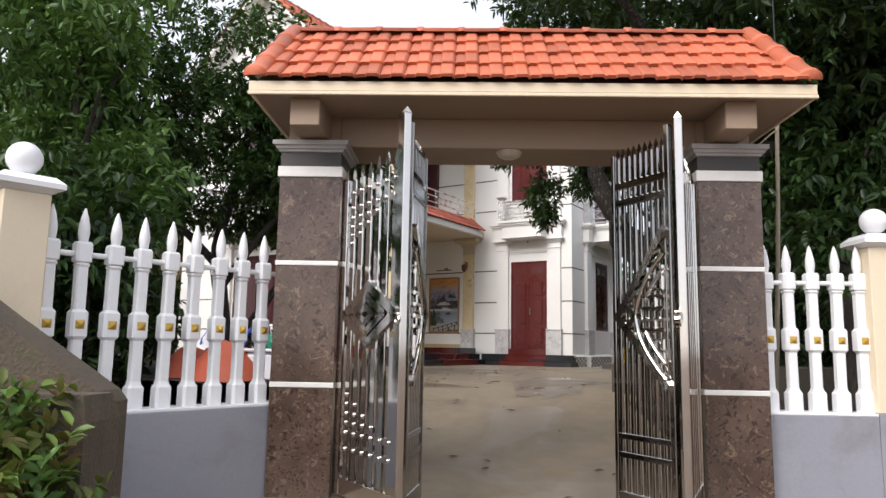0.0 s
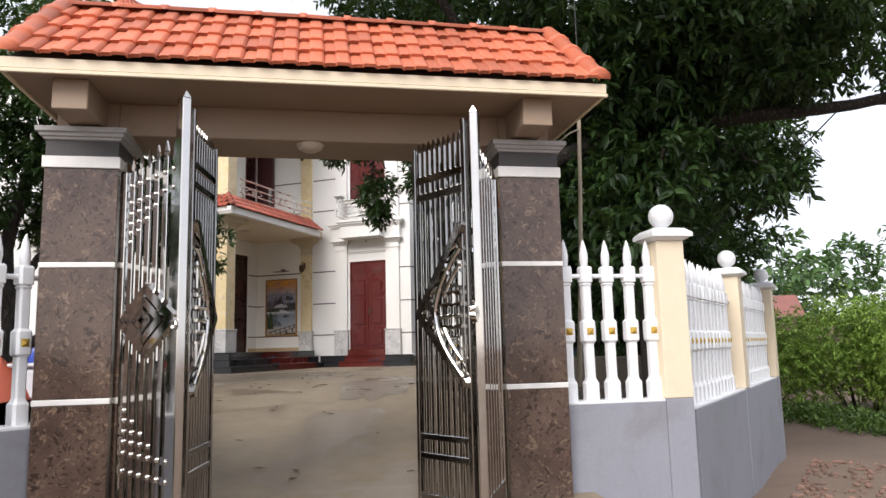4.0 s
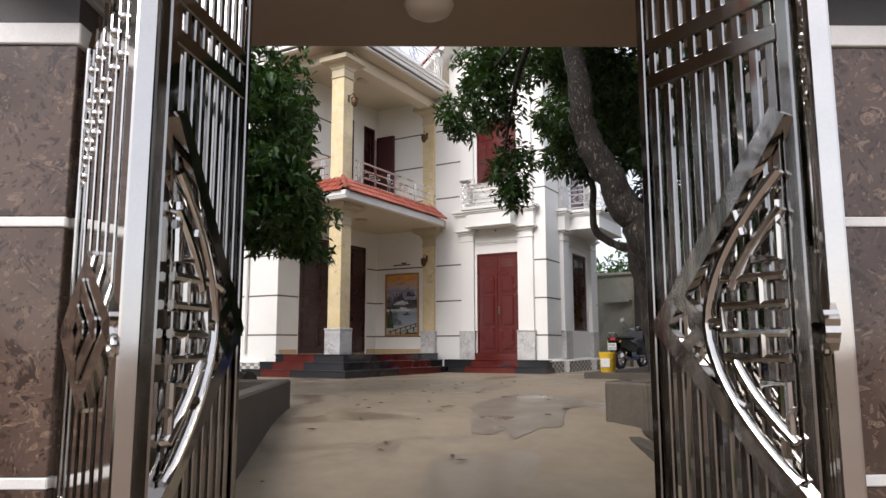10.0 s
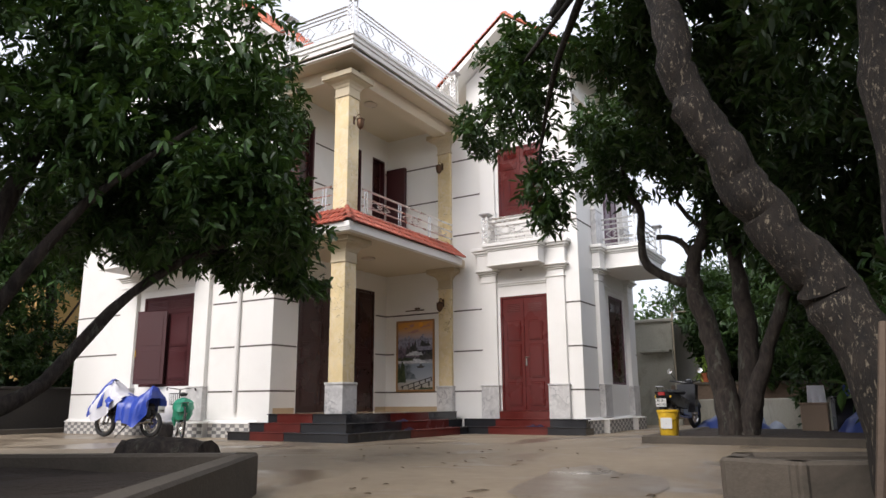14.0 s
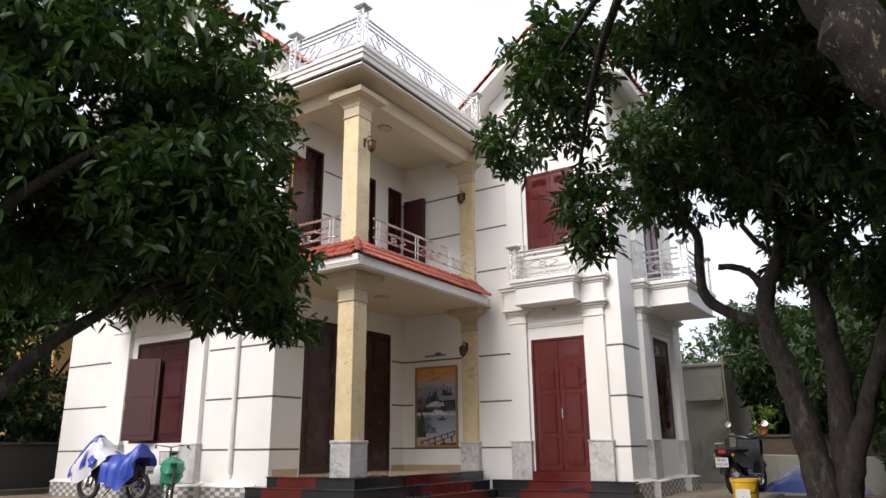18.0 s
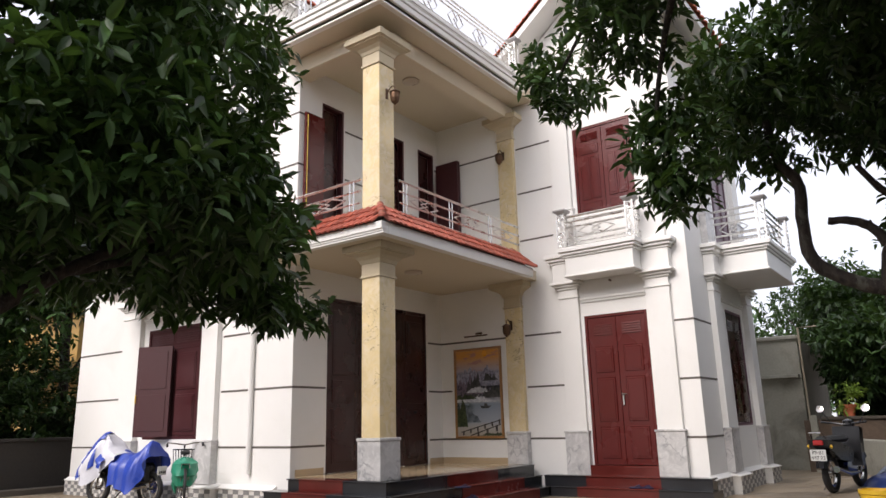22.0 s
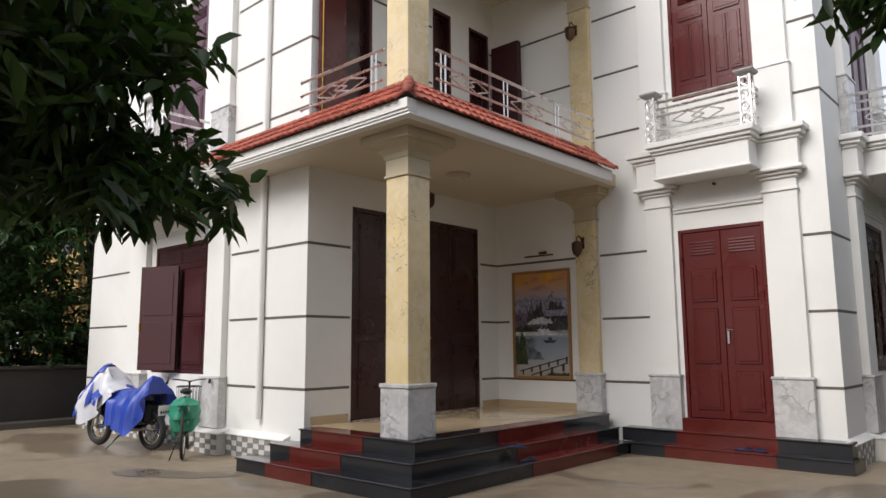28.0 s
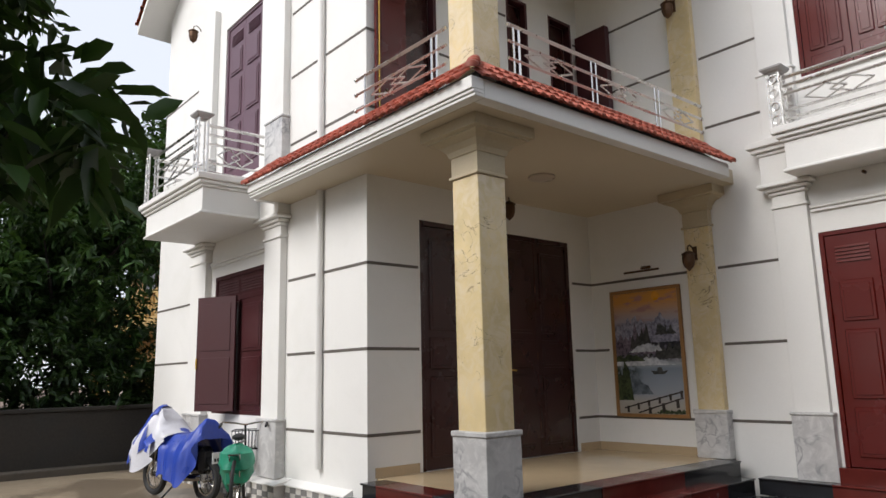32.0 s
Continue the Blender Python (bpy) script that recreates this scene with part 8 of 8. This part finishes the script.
bicycle(-13.73, 14.15, 148)
bag = thing("green_plastic_bag", (-13.81, 14.20, 1.75), "crumpled green plastic bag on the bicycle rack", "bag")
gm = pose(-13.81, 14.20, Z0 - 0.13, 0, 0, 148)
s = Shape(gm)
vv, ff = [], []
for i in range(13):
    for j in range(20):
        th, ph = math.pi * i / 12, 2 * math.pi * j / 20
        r = 1 + 0.22 * crumple(th, ph * 0.4 if j < 10 else (20 - j) * 0.126, 2)
        vv.append((0.02 + 0.22 * r * math.sin(th) * math.cos(ph), 0.21 * r * math.sin(th) * math.sin(ph), 0.72 + 0.21 * r * math.cos(th) - (0.06 if i > 8 else 0)))
for i in range(12):
    for j in range(20):
        ff.append((i * 20 + j, i * 20 + (j + 1) % 20, (i + 1) * 20 + (j + 1) % 20, (i + 1) * 20 + j))
s.add(vv, [tuple(reversed(q)) for q in ff])
kid("bag_body", s, M_GREENTARP, bag, smooth=True)
kid("bag_tail", Shape(gm).tube([(0.12, 0.1, 0.62), (0.2, 0.14, 0.5), (0.22, 0.12, 0.36)], [0.07, 0.05, 0.01], 8), M_GREENTARP, bag, smooth=True)
covered_scooter(-16.12, 14.05, 12)
motorbike(-5.40, 19.55, 80)

bu = thing("paint_bucket", (-4.32, 15.02, 1.37), "yellow plastic bucket with a white label", "bucket")
part("tub", Shape().lathe([(0.12, 0.0), (0.125, 0.01), (0.15, 0.32), (0.16, 0.325), (0.16, 0.36), (0.148, 0.36), (0.14, 0.30), (0.118, 0.02), (0.01, 0.018)], 24), M_YELLOW, bu, smooth=True)
part("label", Shape().tube([(-0.03, -0.131, 0.08), (-0.03, -0.146, 0.25)], 0.004, 4).box(-0.08, 0.08, -0.150, -0.145, 0.10, 0.25), M_PLATE, bu, "white paper label")
part("bail", Shape().tube([(-0.155, 0, 0.33), (-0.12, -0.1, 0.22), (0, -0.15, 0.17), (0.12, -0.1, 0.22), (0.155, 0, 0.33)], 0.004, 6), M_STEELDARK, bu, smooth=True)


def heap(name, at, r, mat, label, seed, category="tarp"):
    """A low crumpled cover thrown over a heap."""
    th = thing(name, at, label, category)
    v, f, n, m = [], [], 12, 26
    for i in range(n + 1):
        for j in range(m):
            q, a = i / n, 2 * math.pi * j / m
            k = 1 + 0.25 * noise.noise(Vector((math.cos(a) * 1.5, math.sin(a) * 1.5, seed)))
            h = (1 - q ** 2.2) * (1 + 0.25 * noise.noise(Vector((q * 3 * math.cos(a), q * 3 * math.sin(a), seed + 5)))) + 0.06 * crumple(q * math.cos(a), q * math.sin(a), seed)
            v.append((r[0] * q * k * math.cos(a), r[1] * q * k * math.sin(a), max(0.0, r[2] * h)))
    for i in range(n):
        for j in range(m):
            f.append((i * m + j, (i + 1) * m + j, (i + 1) * m + (j + 1) % m, i * m + (j + 1) % m))
    s = Shape()
    s.v, s.f = v, f
    part("cover", s, mat, th, smooth=True)
    return th


heap("plastic_cover", (-4.45, 20.9, Z0 + 0.09), (0.8, 0.5, 0.30), M_DULLBLUE, "blue plastic sheet over a heap in the yard", 3)
heap("plastic_cover", (-4.4, 21.7, Z0 + 0.09), (0.85, 0.5, 0.46), M_PALEPLASTIC, "pale plastic sheet over a heap in the yard", 5)
heap("plastic_cover", (-3.0, 21.2, Z0 + 0.09), (0.9, 0.6, 0.42), M_PALEPLASTIC, "pale plastic sheet over a heap in the yard", 8)
heap("plastic_cover", (-1.9, 17.3, Z0 + 0.09), (0.45, 0.4, 0.38), M_DULLBLUE, "blue plastic bag among stored goods", 11)
heap("orange_tarp", gp(-0.62, 0.95, 1.36), (0.46, 0.3, 0.31), M_REDPLASTIC, "orange tarpaulin over a heap behind the white fence", 21)
heap("orange_tarp", gp(-1.1, 1.35, 1.36), (0.3, 0.26, 0.27), M_REDPLASTIC, "orange tarpaulin over a heap behind the white fence", 23)
wt = thing("white_tub", gp(-0.22, 0.85, 1.36), "white plastic tub behind the fence", "tub")
part("tub_body", Shape().box(-0.2, 0.2, -0.14, 0.14, 0.0, 0.24, 0.03), M_WHITETARP, wt)
part("tub_rim", Shape().box(-0.22, 0.22, -0.16, 0.16, 0.242, 0.27, 0.01), M_WHITETARP, wt)

# laundry on a line and stored goods by the dark tree
line = thing("washing_line", (-1.0, 18.0, 2.2), "washing line with hanging clothes", "washing line")
kid("cord", Shape().tube([(-3.0, 18.3, 2.15), (-1.0, 18.2, 2.05), (1.2, 18.1, 2.2)], 0.006, 5), M_CABLE, line)
RL = random.Random(9)
for k in range(6):
    x, wd, h = -2.6 + 0.52 * k, RL.uniform(0.2, 0.34), RL.uniform(0.4, 0.7)
    cl = thing("garment", (x, 18.25, 2.1), "cloth hung on the washing line", "garment", "laundry")
    v, f = [], []
    for i in range(9):
        for j in range(7):
            a, b_ = i / 8 - 0.5, j / 6
            v.append((a * wd * (1 + 0.2 * b_), 0.03 * math.sin(a * 16 + k) * b_, -b_ * h * (1 + 0.06 * math.sin(a * 9 + k))))
    for i in range(8):
        for j in range(6):
            f.append((i * 7 + j, i * 7 + j + 1, (i + 1) * 7 + j + 1, (i + 1) * 7 + j))
    s = Shape()
    s.v, s.f = v, f
    part("cloth", s, (M_WHITETARP, M_BLUETARP, M_CREAM, M_GREYWALL, M_WHITETARP, M_PEACH)[k], cl, smooth=True)
for k, (x, y, w_, h_, mt) in enumerate(((-2.6, 17.6, 0.4, 0.5, M_PEACH), (-2.1, 17.9, 0.5, 0.6, M_BLACKPAINT), (-1.5, 17.7, 0.45, 0.55, M_OLDPLASTER), (-0.7, 17.9, 0.5, 0.7, M_CREAM))):
    bx = placed("storage_crate", x, y, Z0 + 0.1, 12 * k, "crate of stored goods beside the tree", "crate", "stored crates")
    part("crate_body", Shape().box(-w_ / 2, w_ / 2, -0.2, 0.2, 0, h_, 0.015), mt, bx)
    part("crate_lid", Shape().box(-w_ / 2 - 0.01, w_ / 2 + 0.01, -0.21, 0.21, h_ + 0.001, h_ + 0.03, 0.008), mt, bx)
pot = thing("plant_pot", (-5.75, 25.1, 2.361), "red clay pot with a small plant on the wall", "plant pot")
part("pot", Shape().lathe([(0.10, 0.0), (0.14, 0.2), (0.16, 0.2), (0.16, 0.25), (0.13, 0.25), (0.10, 0.05)], 16), M_TILE, pot, smooth=True)
under(leaf_cloud("leaves", [((-5.75, 25.1, 2.75), (0.25, 0.25, 0.2), 1.0)], 180, 0.14, M_LEAFBRIGHT, None, 91, 0.0), pot)

# stump and debris by the bed edge
st = thing("tree_stump", gp(-0.9, 6.15, YARD_Z), "dark sawn log lying by the bed edge", "log")
kid("log", limb(G((-1.25, 6.1, 1.36), (-0.9, 6.15, 1.38), (-0.45, 6.2, 1.34)), 0.20, 0.17, seed=3, n=12), M_DARKBARK, st, smooth=True)
kid("branch_stub", limb(G((-0.9, 6.15, 1.45), (-0.85, 6.2, 1.68)), 0.07, 0.05, seed=4, n=8), M_DARKBARK, st, smooth=True)

# props, poles and cables at the gate
pr = thing("timber_prop", gp(3.75, 3.4, 1.0), "pale split timber props leaning on the trunk", "timber")
kid("plank", limb(G((3.52, 3.10, 1.0), (3.65, 3.14, 1.6), (3.79, 3.22, 2.22)), 0.026, 0.024, seed=8, n=6), M_PROP, pr)
kid("plank", limb(G((3.68, 3.12, 1.0), (3.74, 3.18, 1.6), (3.80, 3.22, 2.0)), 0.024, 0.02, seed=9, n=6), M_PROP, pr)
kid("board", limb(G((3.79, 3.10, 1.0), (3.81, 3.13, 1.5), (3.83, 3.18, 1.95)), 0.055, 0.035, seed=10, n=5), M_PROP, pr, "flat worn board")
bp = thing("bamboo_pole", gp(4.05, 1.0, 1.38), "upright bamboo pole beside the gate", "pole")
kid("pole", limb(G((4.02, 1.0, 1.3), (4.10, 1.0, 2.6), (4.16, 1.0, 4.2)), 0.022, 0.016, 0.01, 8, seed=12), M_BAMBOO, bp, smooth=True)
ca = thing("overhead_cable", gp(4.2, 1.0, 3.6), "black cable strung from the gate to a branch", "cable")
kid("strand", Shape().tube(G((3.6, 0.2, 3.22), (3.85, 0.5, 3.42), (4.13, 1.0, 3.62)), 0.007, 6), M_BAMBOO, ca)
kid("strand", Shape().tube(G((4.16, 1.0, 4.2), (4.18, 1.05, 5.4), (4.2, 1.1, 6.6)), 0.006, 6), M_CABLE, ca)
cb = thing("overhead_cable", gp(8.4, 2.9, 4.4), "black cables hanging from the limb over the track", "cable")
kid("strand", Shape().tube(G((6.6, 3.4, 2.9), (7.6, 3.2, 3.7), (8.7, 3.0, 4.75)), 0.010, 6), M_CABLE, cb)
kid("strand", Shape().tube(G((8.7, 3.0, 4.75), (10.5, 2.2, 4.55), (13, 1.2, 4.7)), 0.010, 6), M_CABLE, cb)

# rubble along the outer wall and fallen leaves in the yard
def scatter(name, spots, size, mat, label, category, seed, flat=0.5):
    rng = random.Random(seed)
    s = Shape()
    for (x, y, z) in spots:
        r = size * rng.uniform(0.5, 1.4)
        m = Matrix.Translation((x, y, z + r * flat * 0.3)) @ pose(0, 0, 0, rng.uniform(-25, 25), rng.uniform(-25, 25), rng.uniform(0, 360))
        q = Shape(m).box(-r, r, -r * 0.7, r * 0.7, -r * flat, r * flat, r * 0.25)
        n = len(s.v)
        s.v += [tuple(Vector(p) + Vector((rng.uniform(-1, 1), rng.uniform(-1, 1), rng.uniform(-1, 1))) * r * 0.13) for p in q.v]
        s.f += [tuple(i + n for i in f) for f in q.f]
    return tagged(part(name, s, mat), label, category, "", "stuff")


RS = random.Random(4)
spots = []
for _ in range(420):
    t_ = RS.random()
    q_ = 0.25 + RS.random() ** 1.8 * 1.6
    u, v = 4.75 + 3.4 * t_ + 0.7 * q_, 0.2 + 3.7 * t_ - 0.7 * q_
    p = gp(u, v, 0)
    spots.append((p.x, p.y, soft_ground(p.x, p.y) + 0.01))
scatter("rubble", spots, 0.026, surface("broken_brick_rubble", (0.20, 0.12, 0.09), 0.9, spread=0.3, piece=0.3), "broken brick and stone rubble along the wall", "rubble", 6)


def fallen(count, seed):
    rng = random.Random(seed)
    s = Shape()
    for _ in range(count):
        p = gp(rng.uniform(0.2, 3.3) if rng.random() < 0.6 else rng.uniform(-6, 3.3), rng.uniform(-0.3, 11), 0)
        if p.y > 13.9:
            continue
        z = ground_height(p.x, p.y) + 0.006
        a, l = rng.uniform(0, 6.28), rng.uniform(0.03, 0.07)
        d, e = Vector((math.cos(a), math.sin(a), 0)), Vector((-math.sin(a), math.cos(a), 0))
        c = Vector((p.x, p.y, z))
        s.add([tuple(c - d * l), tuple(c + e * l * 0.35 + Vector((0, 0, 0.012))), tuple(c + d * l + Vector((0, 0, 0.008))), tuple(c - e * l * 0.35 + Vector((0, 0, 0.010)))], [(0, 3, 2, 1)])
    return tagged(part("fallen_leaves", s, surface("dry_leaf", (0.10, 0.065, 0.035), 0.8, spread=0.3)), "a few dry fallen leaves on the concrete", "leaves", "", "stuff")


M_WET = surface("wet_dark_concrete", (0.165, 0.132, 0.096), 0.40, spread=0.3, big=1.6, fine=30, stain=(0.20, 0.16, 0.115), stain_amount=0.7, bump_strength=0.12, rough_var=0.2)


def wet_patch(x, y, ra, rb, turn, seed):
    """A thin damp stain with a ragged outline that follows the slope of the concrete."""
    s = Shape()
    m = pose(x, y, 0, 0, 0, turn)
    n, rings = 56, 5
    for i in range(rings + 1):
        for j in range(n):
            a = 2 * math.pi * j / n
            k = 1 + 0.38 * noise.noise(Vector((math.cos(a) * 1.6, math.sin(a) * 1.6, seed))) + 0.16 * noise.noise(Vector((math.cos(a) * 5, math.sin(a) * 5, seed + 4)))
            p = m @ Vector((ra * k * math.cos(a) * i / rings, rb * k * math.sin(a) * i / rings, 0))
            s.v.append((p.x, p.y, ground_height(p.x, p.y) + 0.006))
    s.f = [(i * n + j, (i + 1) * n + j, (i + 1) * n + (j + 1) % n, i * n + (j + 1) % n) for i in range(rings) for j in range(n)]
    return tagged(part("wet_patch", s, M_WET, smooth=True), "shallow wet stain on the concrete", "puddle", "", "structure")


q = gp(2.75, 5.55, 0)
wet_patch(q.x, q.y, 0.55, 1.75, 30.66 - 12, 2.0)
wet_patch(-11.7, 12.35, 0.85, 0.32, 25, 5.0)
wet_patch(-10.15, 12.9, 0.5, 0.24, 30, 8.0)
wet_patch(-12.9, 13.5, 0.75, 0.26, 25, 11.0)
fallen(90, 8)
for k, (x, y, z, tn) in enumerate(((-9.62, 15.95, 1.506, 30), (-9.58, 16.12, 1.346, 75), (-8.02, 18.45, 1.346, 10), (-7.86, 18.47, 1.346, -12))):
    sl = placed("slipper", x, y, z, tn, "dark blue rubber slipper on the steps", "slipper", "slippers")
    part("sole", Shape(Matrix.Diagonal((0.12, 0.045, 0.06, 1))).lathe([(0.9, 0.0), (1.0, 0.1), (1.0, 0.25), (0.95, 0.3)], 18), M_BLUESOLE, sl, smooth=True)
    part("strap", Shape().tube([(0.07, 0, 0.02), (0.03, 0.03, 0.045), (-0.01, 0.042, 0.02)], 0.008, 6).tube([(0.07, 0, 0.02), (0.03, -0.03, 0.045), (-0.01, -0.042, 0.02)], 0.008, 6), M_BLUESOLE, sl, smooth=True)
